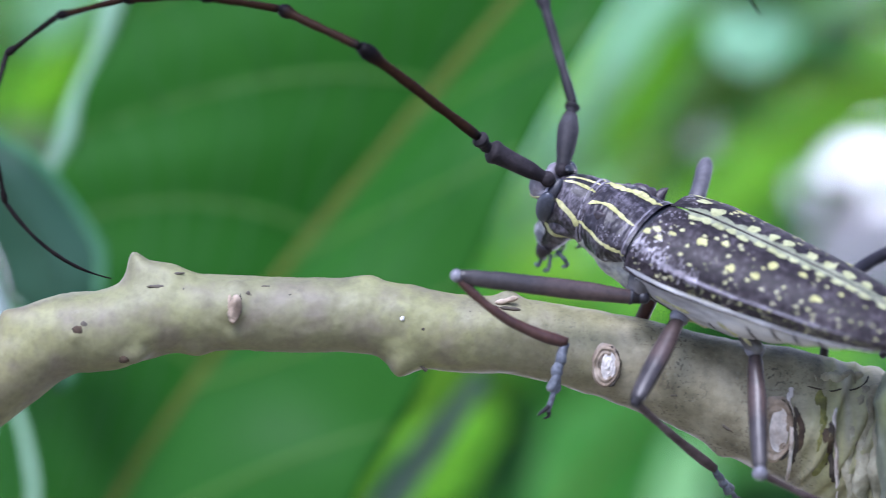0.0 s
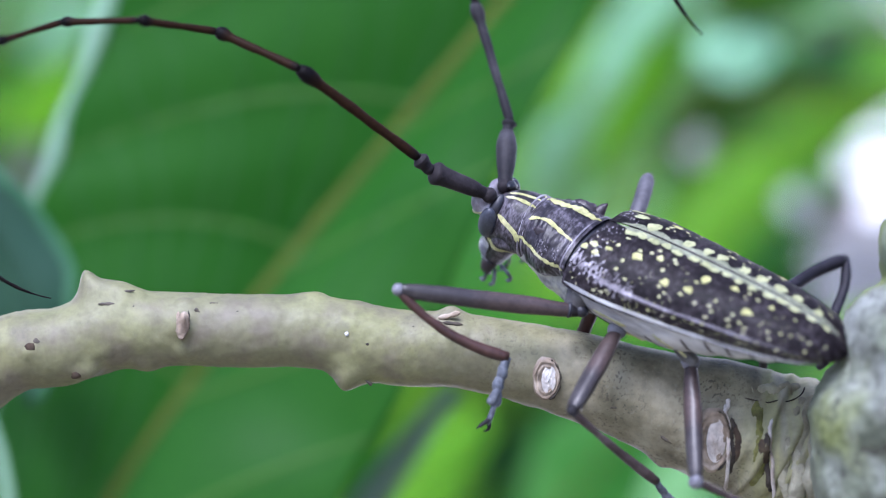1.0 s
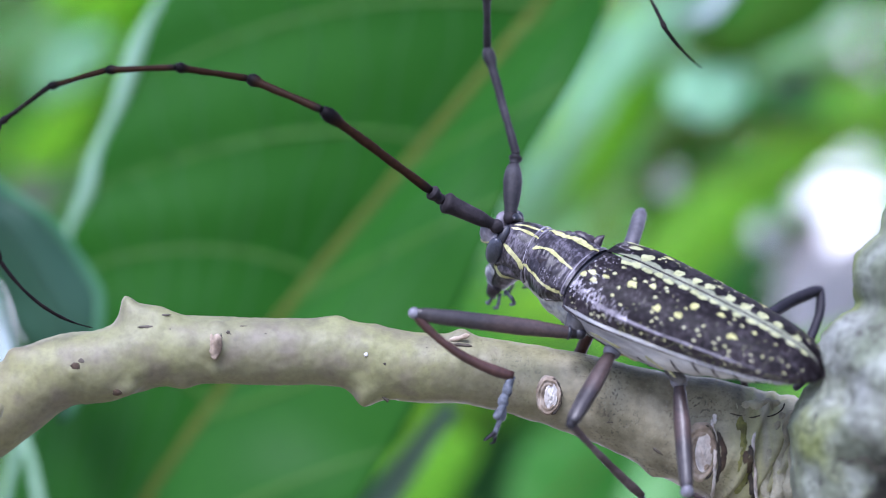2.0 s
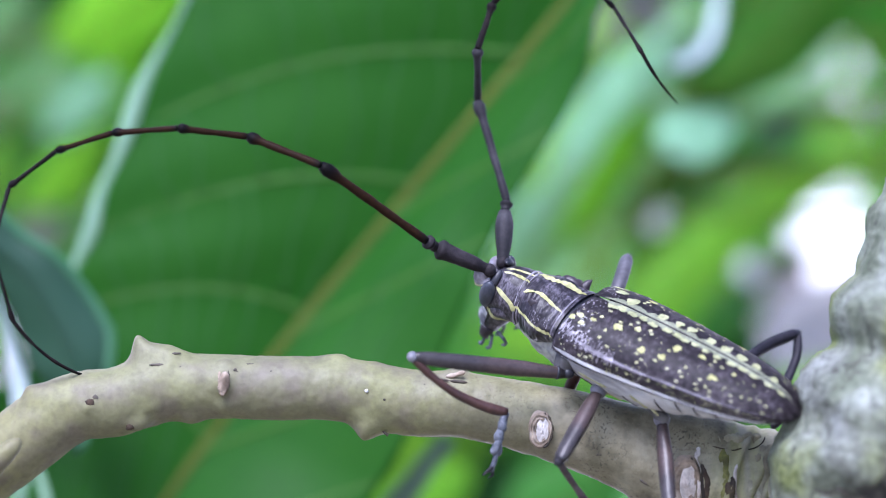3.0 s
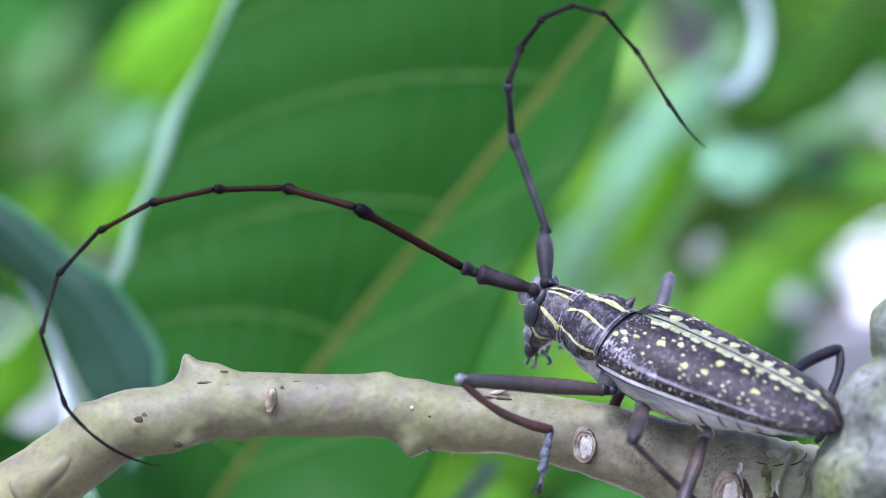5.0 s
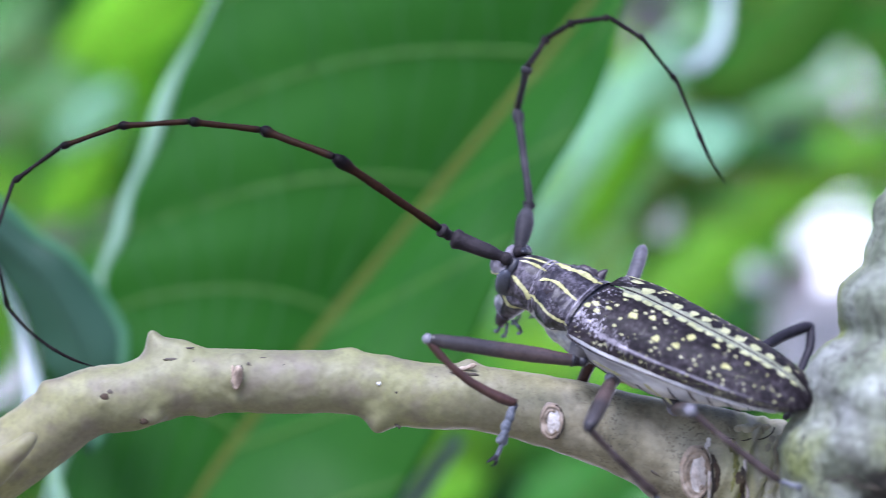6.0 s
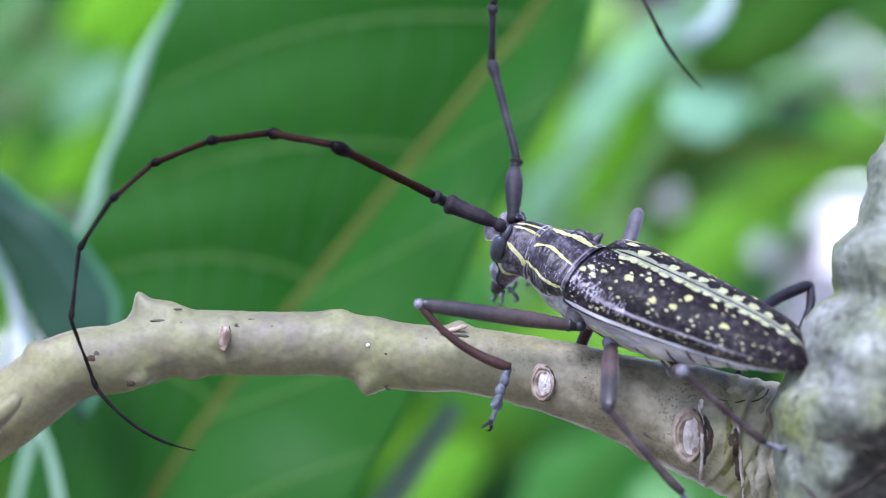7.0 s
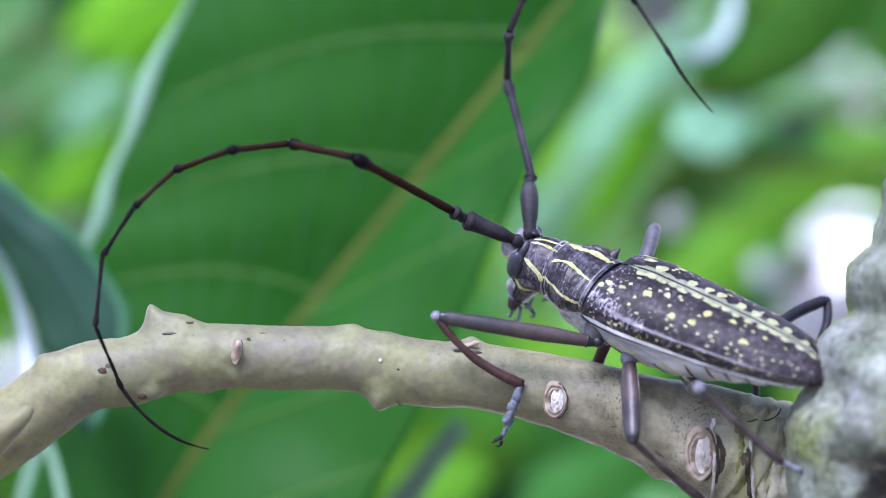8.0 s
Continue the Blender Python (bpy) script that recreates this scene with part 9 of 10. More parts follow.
    walk(FAR[9], [
        (0, pose(-0.00761, 0.02027, 0.01122, -0.9, 14.2, -42.7)),
        (0.25, pose(-0.00749, 0.01983, 0.01158, -0.6, 14.4, -41.9)),
        (0.5, pose(-0.00737, 0.01920, 0.01206, -0.1, 15.0, -40.6)),
        (0.75, pose(-0.00751, 0.01899, 0.01233, 1.5, 24.5, -36.3)),
        (1, pose(-0.00765, 0.01890, 0.01245, 3.0, 33.4, -32.1)),
        (1.25, pose(-0.00761, 0.01899, 0.01238, 1.2, 26.2, -37.4)),
        (1.5, pose(-0.00758, 0.01904, 0.01233, -0.4, 17.1, -41.9)),
        (1.75, pose(-0.00766, 0.01905, 0.01244, -0.2, 13.6, -41.6)),
        (2, pose(-0.00785, 0.01921, 0.01271, 0.0, 10.4, -41.0)),
        (2.25, pose(-0.00821, 0.01946, 0.01311, 0.4, 7.7, -40.4)),
        (2.5, pose(-0.00872, 0.01970, 0.01357, 0.7, 5.6, -39.7)),
        (2.75, pose(-0.00924, 0.01986, 0.01394, 0.9, 4.3, -39.3)),
        (3, pose(-0.00960, 0.01993, 0.01406, 1.0, 3.8, -39.1)),
        (3.25, pose(-0.00996, 0.02077, 0.01320, 0.8, 7.6, -39.5)),
        (3.5, pose(-0.01005, 0.02132, 0.01238, 0.4, 11.3, -40.1)),
        (3.75, pose(-0.00943, 0.02031, 0.01327, 0.1, 10.0, -40.7)),
        (4, pose(-0.00897, 0.01933, 0.01424, -0.1, 7.3, -41.2)),
        (4.25, pose(-0.00990, 0.02001, 0.01439, 0.8, 1.7, -38.7)),
        (4.5, pose(-0.01130, 0.02047, 0.01453, 2.3, -2.5, -34.8)),
        (4.7, pose(-0.01156, 0.01969, 0.01323, 3.5, 16.4, -30.9)),
        (4.975, pose(-0.01058, 0.01968, 0.01134, 3.0, 16.0, -32.8)),
        (5.25, pose(-0.00825, 0.01964, 0.00914, 1.8, 15.0, -36.9)),
        (5.525, pose(-0.00581, 0.01939, 0.00706, 0.6, 13.9, -41.0)),
        (5.8, pose(-0.00455, 0.01908, 0.00586, 0.2, 13.4, -42.8)),
        (6, pose(-0.00469, 0.02022, 0.00755, 2.9, 26.8, -34.6)),
        (6.25, pose(-0.00667, 0.02149, 0.00979, 6.7, 34.9, -23.8)),
        (6.5, pose(-0.00906, 0.02224, 0.01143, 9.0, 38.4, -17.2)),
        (6.75, pose(-0.00924, 0.02198, 0.01162, 8.5, 39.6, -18.4)),
        (7, pose(-0.00918, 0.02160, 0.01162, 7.5, 40.0, -20.9)),
        (7.25, pose(-0.00872, 0.02126, 0.01116, 5.2, 33.4, -26.7)),
        (7.5, pose(-0.00834, 0.02077, 0.01060, 3.5, 24.0, -31.2)),
        (7.75, pose(-0.00893, 0.02056, 0.01075, 3.2, 18.2, -31.8)),
        (8, pose(-0.00941, 0.02042, 0.01094, 3.0, 15.2, -32.0)),
    ])
    walk(FAR[10], [
        (0, pose(-0.00363, 0.01659, 0.00984, 39.1, 60.4, 54.3)),
        (0.25, pose(-0.00346, 0.01620, 0.01019, 39.6, 60.9, 54.5)),
        (0.5, pose(-0.00326, 0.01568, 0.01061, 40.2, 61.5, 54.6)),
        (0.75, pose(-0.00341, 0.01597, 0.01001, 39.0, 59.6, 56.5)),
        (1, pose(-0.00369, 0.01642, 0.00937, 37.1, 56.9, 58.3)),
        (1.25, pose(-0.00362, 0.01594, 0.00991, 34.5, 54.3, 56.1)),
        (1.5, pose(-0.00360, 0.01547, 0.01068, 32.2, 52.0, 52.5)),
        (1.75, pose(-0.00359, 0.01543, 0.01112, 31.2, 51.5, 49.0)),
        (2, pose(-0.00369, 0.01559, 0.01169, 30.3, 52.0, 44.1)),
        (2.25, pose(-0.00398, 0.01587, 0.01236, 29.2, 52.8, 38.0)),
        (2.5, pose(-0.00443, 0.01614, 0.01302, 27.5, 53.5, 31.0)),
        (2.75, pose(-0.00492, 0.01632, 0.01352, 25.3, 53.5, 23.9)),
        (3, pose(-0.00526, 0.01640, 0.01369, 23.0, 52.6, 17.8)),
        (3.25, pose(-0.00568, 0.01724, 0.01246, 20.0, 48.8, 11.8)),
        (3.5, pose(-0.00585, 0.01778, 0.01128, 18.2, 45.5, 8.8)),
        (3.75, pose(-0.00525, 0.01671, 0.01229, 19.7, 47.6, 12.2)),
        (4, pose(-0.00479, 0.01568, 0.01352, 21.4, 49.7, 15.9)),
        (4.25, pose(-0.00554, 0.01651, 0.01422, 14.8, 42.3, -0.2)),
        (4.5, pose(-0.00670, 0.01727, 0.01477, 9.9, 33.1, -12.6)),
        (4.7, pose(-0.00695, 0.01693, 0.01164, 25.7, 47.9, 32.3)),
        (4.975, pose(-0.00605, 0.01677, 0.00979, 29.2, 53.7, 36.3)),
        (5.25, pose(-0.00392, 0.01639, 0.00769, 32.3, 58.0, 38.9)),
        (5.525, pose(-0.00171, 0.01583, 0.00572, 34.5, 60.6, 39.9)),
        (5.8, pose(-0.00055, 0.01538, 0.00456, 35.2, 61.5, 40.1)),
        (6, pose(-0.00057, 0.01738, 0.00502, 34.8, 60.3, 41.7)),
        (6.25, pose(-0.00246, 0.01964, 0.00658, 27.1, 55.9, 26.0)),
        (6.5, pose(-0.00487, 0.02094, 0.00794, 20.0, 49.2, 11.3)),
        (6.75, pose(-0.00514, 0.02062, 0.00805, 18.4, 47.4, 8.0)),
        (7, pose(-0.00518, 0.02007, 0.00802, 17.0, 45.6, 4.8)),
        (7.25, pose(-0.00455, 0.01915, 0.00808, 12.5, 39.2, -6.4)),
        (7.5, pose(-0.00396, 0.01813, 0.00832, 9.5, 33.5, -14.1)),
        (7.75, pose(-0.00441, 0.01775, 0.00900, 9.6, 33.3, -13.8)),
        (8, pose(-0.00483, 0.01755, 0.00947, 9.6, 33.3, -13.6)),
    ])
    walk(NEAR_LEGS["front"][0], [
        (0, pose(0.00068, -0.00519, -0.00159, 44.2, -9.3, -149.0)),
        (0.25, pose(0.00068, -0.00519, -0.00159, 44.3, -9.5, -149.0)),
        (0.5, pose(0.00068, -0.00519, -0.00159, 44.3, -9.8, -149.0)),
        (0.75, pose(0.00068, -0.00519, -0.00159, 44.3, -10.4, -148.3)),
        (1, pose(0.00068, -0.00519, -0.00159, 44.3, -10.9, -147.6)),
        (1.25, pose(0.00068, -0.00519, -0.00159, 44.3, -10.7, -147.7)),
        (1.5, pose(0.00068, -0.00519, -0.00159, 44.3, -10.6, -147.8)),
        (1.75, pose(0.00068, -0.00519, -0.00159, 44.4, -10.7, -147.4)),
        (2, pose(0.00068, -0.00519, -0.00159, 44.3, -11.0, -146.6)),
        (2.25, pose(0.00068, -0.00519, -0.00159, 44.3, -11.4, -145.5)),
        (2.5, pose(0.00068, -0.00519, -0.00159, 44.2, -11.8, -144.4)),
        (2.75, pose(0.00068, -0.00519, -0.00159, 44.2, -12.2, -143.5)),
        (3, pose(0.00068, -0.00519, -0.00159, 44.2, -12.3, -143.2)),
        (3.25, pose(0.00068, -0.00519, -0.00159, 44.2, -11.4, -144.6)),
        (3.5, pose(0.00068, -0.00519, -0.00159, 44.3, -10.5, -146.1)),
        (3.75, pose(0.00068, -0.00519, -0.00159, 44.3, -10.7, -146.3)),
        (4, pose(0.00068, -0.00519, -0.00159, 44.2, -11.0, -146.3)),
        (4.25, pose(0.00068, -0.00519, -0.00159, 44.1, -11.5, -144.6)),
        (4.5, pose(0.00068, -0.00519, -0.00159, 43.7, -12.4, -141.6)),
        (4.7, pose(0.00068, -0.00519, -0.00159, 43.3, -13.4, -139.3)),
        (4.975, pose(0.00068, -0.00519, -0.00159, 43.6, -13.3, -140.1)),
        (5.25, pose(0.00068, -0.00519, -0.00159, 44.1, -13.0, -141.9)),
        (5.525, pose(0.00068, -0.00519, -0.00159, 44.5, -12.6, -143.8)),
        (5.8, pose(0.00068, -0.00519, -0.00159, 44.8, -12.3, -145.0)),
        (6, pose(0.00068, -0.00519, -0.00159, 44.7, -12.0, -145.3)),
        (6.25, pose(0.00068, -0.00519, -0.00159, 44.7, -11.2, -146.6)),
        (6.5, pose(0.00068, -0.00519, -0.00159, 44.7, -10.3, -148.2)),
        (6.75, pose(0.00068, -0.00519, -0.00159, 44.6, -9.9, -149.0)),
        (7, pose(0.00068, -0.00519, -0.00159, 44.5, -9.5, -149.8)),
        (7.25, pose(0.00068, -0.00519, -0.00159, 44.4, -7.9, -152.0)),
        (7.5, pose(0.00068, -0.00519, -0.00159, 44.3, -6.6, -153.7)),
        (7.75, pose(0.00068, -0.00519, -0.00159, 44.3, -7.1, -153.8)),
        (8, pose(0.00068, -0.00519, -0.00159, 44.4, -7.5, -153.9)),
    ])
    walk(NEAR_LEGS["front"][1], [
        (0, pose(-0.01031, -0.01179, 0.00052, -50.8, 29.2, 16.9)),
        (0.25, pose(-0.01031, -0.01179, 0.00056, -50.9, 29.0, 16.0)),
        (0.5, pose(-0.01030, -0.01179, 0.00062, -51.0, 28.7, 14.8)),
        (0.75, pose(-0.01020, -0.01191, 0.00077, -50.8, 28.1, 14.3)),
        (1, pose(-0.01010, -0.01202, 0.00087, -50.6, 27.7, 13.9)),
        (1.25, pose(-0.01012, -0.01201, 0.00084, -50.8, 27.8, 13.5)),
        (1.5, pose(-0.01013, -0.01200, 0.00080, -51.0, 28.0, 13.1)),
        (1.75, pose(-0.01009, -0.01206, 0.00083, -51.0, 28.1, 13.6)),
        (2, pose(-0.00997, -0.01221, 0.00090, -51.0, 28.4, 14.9)),
        (2.25, pose(-0.00982, -0.01241, 0.00099, -51.0, 28.6, 16.5)),
        (2.5, pose(-0.00966, -0.01260, 0.00108, -50.9, 28.9, 18.1)),
        (2.75, pose(-0.00954, -0.01274, 0.00115, -50.8, 29.1, 19.3)),
        (3, pose(-0.00949, -0.01280, 0.00118, -50.9, 29.2, 19.8)),
        (3.25, pose(-0.00971, -0.01257, 0.00098, -51.0, 29.3, 18.8)),
        (3.5, pose(-0.00993, -0.01231, 0.00078, -51.1, 29.4, 17.7)),
        (3.75, pose(-0.00995, -0.01228, 0.00082, -51.1, 29.7, 18.1)),
        (4, pose(-0.00994, -0.01226, 0.00089, -51.0, 30.2, 19.1)),
        (4.25, pose(-0.00971, -0.01256, 0.00101, -50.3, 31.5, 24.8)),
        (4.5, pose(-0.00927, -0.01307, 0.00120, -49.2, 32.5, 30.0)),
        (4.7, pose(-0.00891, -0.01343, 0.00143, -49.4, 32.7, 29.8)),
        (4.975, pose(-0.00903, -0.01330, 0.00141, -50.5, 32.6, 26.5)),
        (5.25, pose(-0.00929, -0.01300, 0.00134, -52.1, 31.9, 19.8)),
        (5.525, pose(-0.00956, -0.01267, 0.00126, -53.0, 30.8, 13.4)),
        (5.8, pose(-0.00973, -0.01247, 0.00118, -53.2, 30.3, 10.6)),
        (6, pose(-0.00978, -0.01242, 0.00112, -53.4, 32.1, 15.5)),
        (6.25, pose(-0.00997, -0.01220, 0.00094, -53.1, 30.9, 12.8)),
        (6.5, pose(-0.01019, -0.01193, 0.00074, -52.6, 29.6, 10.2)),
        (6.75, pose(-0.01029, -0.01179, 0.00065, -52.9, 31.0, 12.7)),
        (7, pose(-0.01040, -0.01164, 0.00055, -53.1, 32.4, 15.2)),
        (7.25, pose(-0.01069, -0.01124, 0.00020, -53.2, 32.3, 14.0)),
        (7.5, pose(-0.01089, -0.01091, -0.00009, -53.3, 32.1, 12.6)),
        (7.75, pose(-0.01090, -0.01087, 0.00001, -54.0, 33.4, 12.7)),
        (8, pose(-0.01089, -0.01086, 0.00012, -54.6, 34.7, 12.8)),
    ])
    walk(NEAR_LEGS["mid"][0], [
        (0, pose(0.00326, -0.00482, -0.00239, -54.1, 10.1, -87.4)),
        (0.25, pose(0.00326, -0.00482, -0.00239, -53.8, 9.3, -86.8)),
        (0.5, pose(0.00326, -0.00482, -0.00239, -53.3, 8.3, -86.2)),
        (0.75, pose(0.00326, -0.00482, -0.00239, -53.0, 8.0, -86.6)),
        (1, pose(0.00326, -0.00482, -0.00239, -52.7, 7.7, -87.1)),
        (1.25, pose(0.00326, -0.00482, -0.00239, -52.2, 7.1, -87.1)),
        (1.5, pose(0.00326, -0.00482, -0.00239, -51.7, 6.6, -87.1)),
        (1.75, pose(0.00326, -0.00482, -0.00239, -51.7, 6.8, -87.1)),
        (2, pose(0.00326, -0.00482, -0.00239, -51.8, 7.4, -87.1)),
        (2.25, pose(0.00326, -0.00482, -0.00239, -52.0, 8.2, -87.1)),
        (2.5, pose(0.00326, -0.00482, -0.00239, -52.3, 9.0, -87.1)),
        (2.75, pose(0.00326, -0.00482, -0.00239, -52.4, 9.6, -87.0)),
        (3, pose(0.00326, -0.00482, -0.00239, -52.4, 9.8, -87.0)),
        (3.2, pose(0.00326, -0.00482, -0.00239, -48.6, -2.2, -82.3)),
        (3.25, pose(0.00326, -0.00482, -0.00239, -44.7, -9.7, -86.2)),
        (3.3, pose(0.00326, -0.00482, -0.00239, -39.7, -17.1, -92.1)),
        (3.4, pose(0.00326, -0.00482, -0.00239, -34.9, -23.2, -97.9)),
        (3.5, pose(0.00326, -0.00482, -0.00239, -24.6, -30.8, -110.6)),
        (3.6, pose(0.00326, -0.00482, -0.00239, -14.4, -36.9, -122.6)),
        (3.7, pose(0.00326, -0.00482, -0.00239, -18.4, -40.9, -117.5)),
        (3.75, pose(0.00326, -0.00482, -0.00239, -25.7, -39.5, -108.2)),
        (3.8, pose(0.00326, -0.00482, -0.00239, -32.3, -37.2, -99.5)),
        (4, pose(0.00326, -0.00482, -0.00239, -39.5, -37.0, -89.0)),
        (4.2, pose(0.00326, -0.00482, -0.00239, -38.1, -30.5, -92.1)),
        (4.25, pose(0.00326, -0.00482, -0.00239, -39.5, -31.4, -89.7)),
        (4.4, pose(0.00326, -0.00482, -0.00239, -48.5, -35.6, -74.1)),
        (4.5, pose(0.00326, -0.00482, -0.00239, -48.5, -26.2, -73.9)),
        (4.7, pose(0.00326, -0.00482, -0.00239, -49.7, -24.9, -71.3)),
        (4.975, pose(0.00326, -0.00482, -0.00239, -48.5, -23.2, -72.8)),
        (5.25, pose(0.00326, -0.00482, -0.00239, -46.6, -21.5, -76.3)),
        (5.525, pose(0.00326, -0.00482, -0.00239, -44.7, -19.1, -79.7)),
        (5.8, pose(0.00326, -0.00482, -0.00239, -44.0, -15.8, -81.3)),
        (6, pose(0.00326, -0.00482, -0.00239, -46.1, -10.8, -79.3)),
        (6.2, pose(0.00326, -0.00482, -0.00239, -19.9, 2.5, -124.0)),
        (6.25, pose(0.00326, -0.00482, -0.00239, -24.4, 8.1, -123.0)),
        (6.4, pose(0.00326, -0.00482, -0.00239, -57.1, 24.3, -110.6)),
        (6.5, pose(0.00326, -0.00482, -0.00239, -49.5, 7.6, -90.5)),
        (6.6, pose(0.00326, -0.00482, -0.00239, -53.5, 8.8, -78.6)),
        (6.7, pose(0.00326, -0.00482, -0.00239, -53.0, 6.2, -76.6)),
        (6.75, pose(0.00326, -0.00482, -0.00239, -44.2, -7.7, -88.1)),
        (6.8, pose(0.00326, -0.00482, -0.00239, -33.7, -20.0, -100.4)),
        (6.9, pose(0.00326, -0.00482, -0.00239, -46.7, -14.2, -79.2)),
        (7, pose(0.00326, -0.00482, -0.00239, -53.3, -1.1, -65.4)),
        (7.1, pose(0.00326, -0.00482, -0.00239, -54.5, 3.1, -59.6)),
        (7.2, pose(0.00326, -0.00482, -0.00239, -54.3, 1.9, -60.3)),
        (7.25, pose(0.00326, -0.00482, -0.00239, -54.1, 1.8, -63.3)),
        (7.3, pose(0.00326, -0.00482, -0.00239, -53.4, 1.8, -69.1)),
        (7.4, pose(0.00326, -0.00482, -0.00239, -46.4, 5.9, -98.3)),
        (7.5, pose(0.00326, -0.00482, -0.00239, -43.3, 5.0, -102.7)),
        (7.6, pose(0.00326, -0.00482, -0.00239, -55.1, 9.6, -76.7)),
        (7.7, pose(0.00326, -0.00482, -0.00239, -56.1, 10.0, -62.5)),
        (7.75, pose(0.00326, -0.00482, -0.00239, -55.8, 9.0, -60.6)),
        (7.8, pose(0.00326, -0.00482, -0.00239, -55.7, 8.0, -59.8)),
        (8, pose(0.00326, -0.00482, -0.00239, -56.8, 12.3, -61.2)),
    ])
    walk(NEAR_LEGS["mid"][1], [
        (0, pose(0.00360, -0.01230, -0.00372, -8.5, 46.4, 29.3)),
        (0.25, pose(0.00368, -0.01231, -0.00362, -8.9, 46.4, 28.8)),
        (0.5, pose(0.00375, -0.01232, -0.00349, -9.7, 46.3, 27.8)),
        (0.75, pose(0.00370, -0.01233, -0.00345, -12.0, 45.2, 25.2)),
        (1, pose(0.00365, -0.01234, -0.00342, -14.0, 44.2, 22.7)),
        (1.25, pose(0.00364, -0.01235, -0.00333, -14.6, 44.6, 22.0)),
        (1.5, pose(0.00364, -0.01236, -0.00327, -15.1, 45.3, 21.6)),
        (1.75, pose(0.00364, -0.01236, -0.00330, -15.9, 46.1, 20.7)),
        (2, pose(0.00364, -0.01235, -0.00338, -16.9, 46.9, 19.4)),
        (2.25, pose(0.00364, -0.01233, -0.00348, -17.9, 48.1, 18.2)),
        (2.5, pose(0.00365, -0.01232, -0.00358, -18.8, 49.6, 17.2)),
        (2.75, pose(0.00365, -0.01230, -0.00365, -19.2, 51.7, 16.7)),
        (3, pose(0.00365, -0.01230, -0.00369, -18.9, 54.4, 17.2)),
        (3.2, pose(0.00428, -0.01235, -0.00211, -3.7, 69.8, 36.2)),
        (3.25, pose(0.00375, -0.01229, -0.00111, -23.6, 58.0, 11.3)),
        (3.3, pose(0.00299, -0.01208, -0.00015, -33.0, 43.8, -1.5)),
        (3.4, pose(0.00230, -0.01174, 0.00061, -34.8, 45.9, -4.1)),
        (3.5, pose(0.00096, -0.01093, 0.00150, -31.1, 42.2, 1.1)),
        (3.6, pose(-0.00002, -0.00994, 0.00217, -42.1, 28.0, -14.2)),
        (3.7, pose(0.00061, -0.00992, 0.00258, -40.7, 26.1, -11.4)),
        (3.75, pose(0.00142, -0.01039, 0.00244, -39.5, 23.5, -8.7)),
        (3.8, pose(0.00226, -0.01079, 0.00220, -37.8, 21.6, -5.2)),
        (4, pose(0.00336, -0.01089, 0.00219, -14.3, 46.6, 22.5)),
        (4.2, pose(0.00302, -0.01137, 0.00146, -31.8, 39.1, 0.2)),
        (4.25, pose(0.00330, -0.01131, 0.00157, -30.5, 39.1, 2.1)),
        (4.4, pose(0.00496, -0.01076, 0.00203, -18.4, 38.9, 17.9)),
        (4.5, pose(0.00515, -0.01137, 0.00096, -5.4, 48.6, 33.4)),
        (4.7, pose(0.00548, -0.01135, 0.00080, -5.8, 49.9, 32.8)),
        (4.975, pose(0.00532, -0.01149, 0.00061, -10.5, 49.0, 27.5)),
        (5.25, pose(0.00494, -0.01169, 0.00039, -17.6, 45.8, 19.1)),
        (5.525, pose(0.00455, -0.01189, 0.00009, -23.3, 41.9, 12.2)),
        (5.8, pose(0.00437, -0.01205, -0.00032, -25.6, 40.0, 9.5)),
        (6, pose(0.00465, -0.01215, -0.00096, -14.5, 46.6, 23.6)),
        (6.2, pose(-0.00098, -0.01112, -0.00273, -68.4, 58.2, -48.1)),
        (6.25, pose(-0.00083, -0.01113, -0.00347, -64.3, 57.3, -43.1)),
        (6.4, pose(0.00083, -0.01130, -0.00553, -39.9, 48.2, -11.0)),
        (6.5, pose(0.00320, -0.01235, -0.00340, -26.7, 44.9, 7.4)),
        (6.6, pose(0.00474, -0.01218, -0.00356, -23.4, 33.7, 12.8)),
        (6.7, pose(0.00502, -0.01217, -0.00322, -31.0, 28.4, 3.3)),
        (6.75, pose(0.00351, -0.01235, -0.00138, -42.1, 33.7, -14.9)),
        (6.8, pose(0.00198, -0.01184, 0.00021, -51.5, 37.7, -31.5)),
        (6.9, pose(0.00464, -0.01206, -0.00052, -38.0, 40.1, -8.7)),
        (7, pose(0.00643, -0.01173, -0.00225, -33.0, 37.1, -1.2)),
        (7.1, pose(0.00710, -0.01137, -0.00280, -26.6, 37.7, 7.6)),
        (7.2, pose(0.00703, -0.01142, -0.00265, -23.6, 42.7, 11.1)),
        (7.25, pose(0.00668, -0.01160, -0.00264, -24.3, 39.5, 10.5)),
        (7.3, pose(0.00597, -0.01192, -0.00263, -25.0, 36.2, 9.9)),
        (7.4, pose(0.00218, -0.01230, -0.00317, -10.7, 66.7, 27.4)),
        (7.5, pose(0.00159, -0.01220, -0.00305, -69.5, 61.3, -47.7)),
        (7.6, pose(0.00499, -0.01211, -0.00366, -19.9, 47.8, 15.5)),
        (7.7, pose(0.00672, -0.01146, -0.00372, -14.6, 40.1, 22.5)),
        (7.75, pose(0.00695, -0.01136, -0.00358, -13.7, 41.0, 23.5)),
        (7.8, pose(0.00705, -0.01133, -0.00345, -12.8, 42.5, 24.5)),
        (8, pose(0.00684, -0.01132, -0.00401, -9.5, 45.9, 28.2)),
    ])
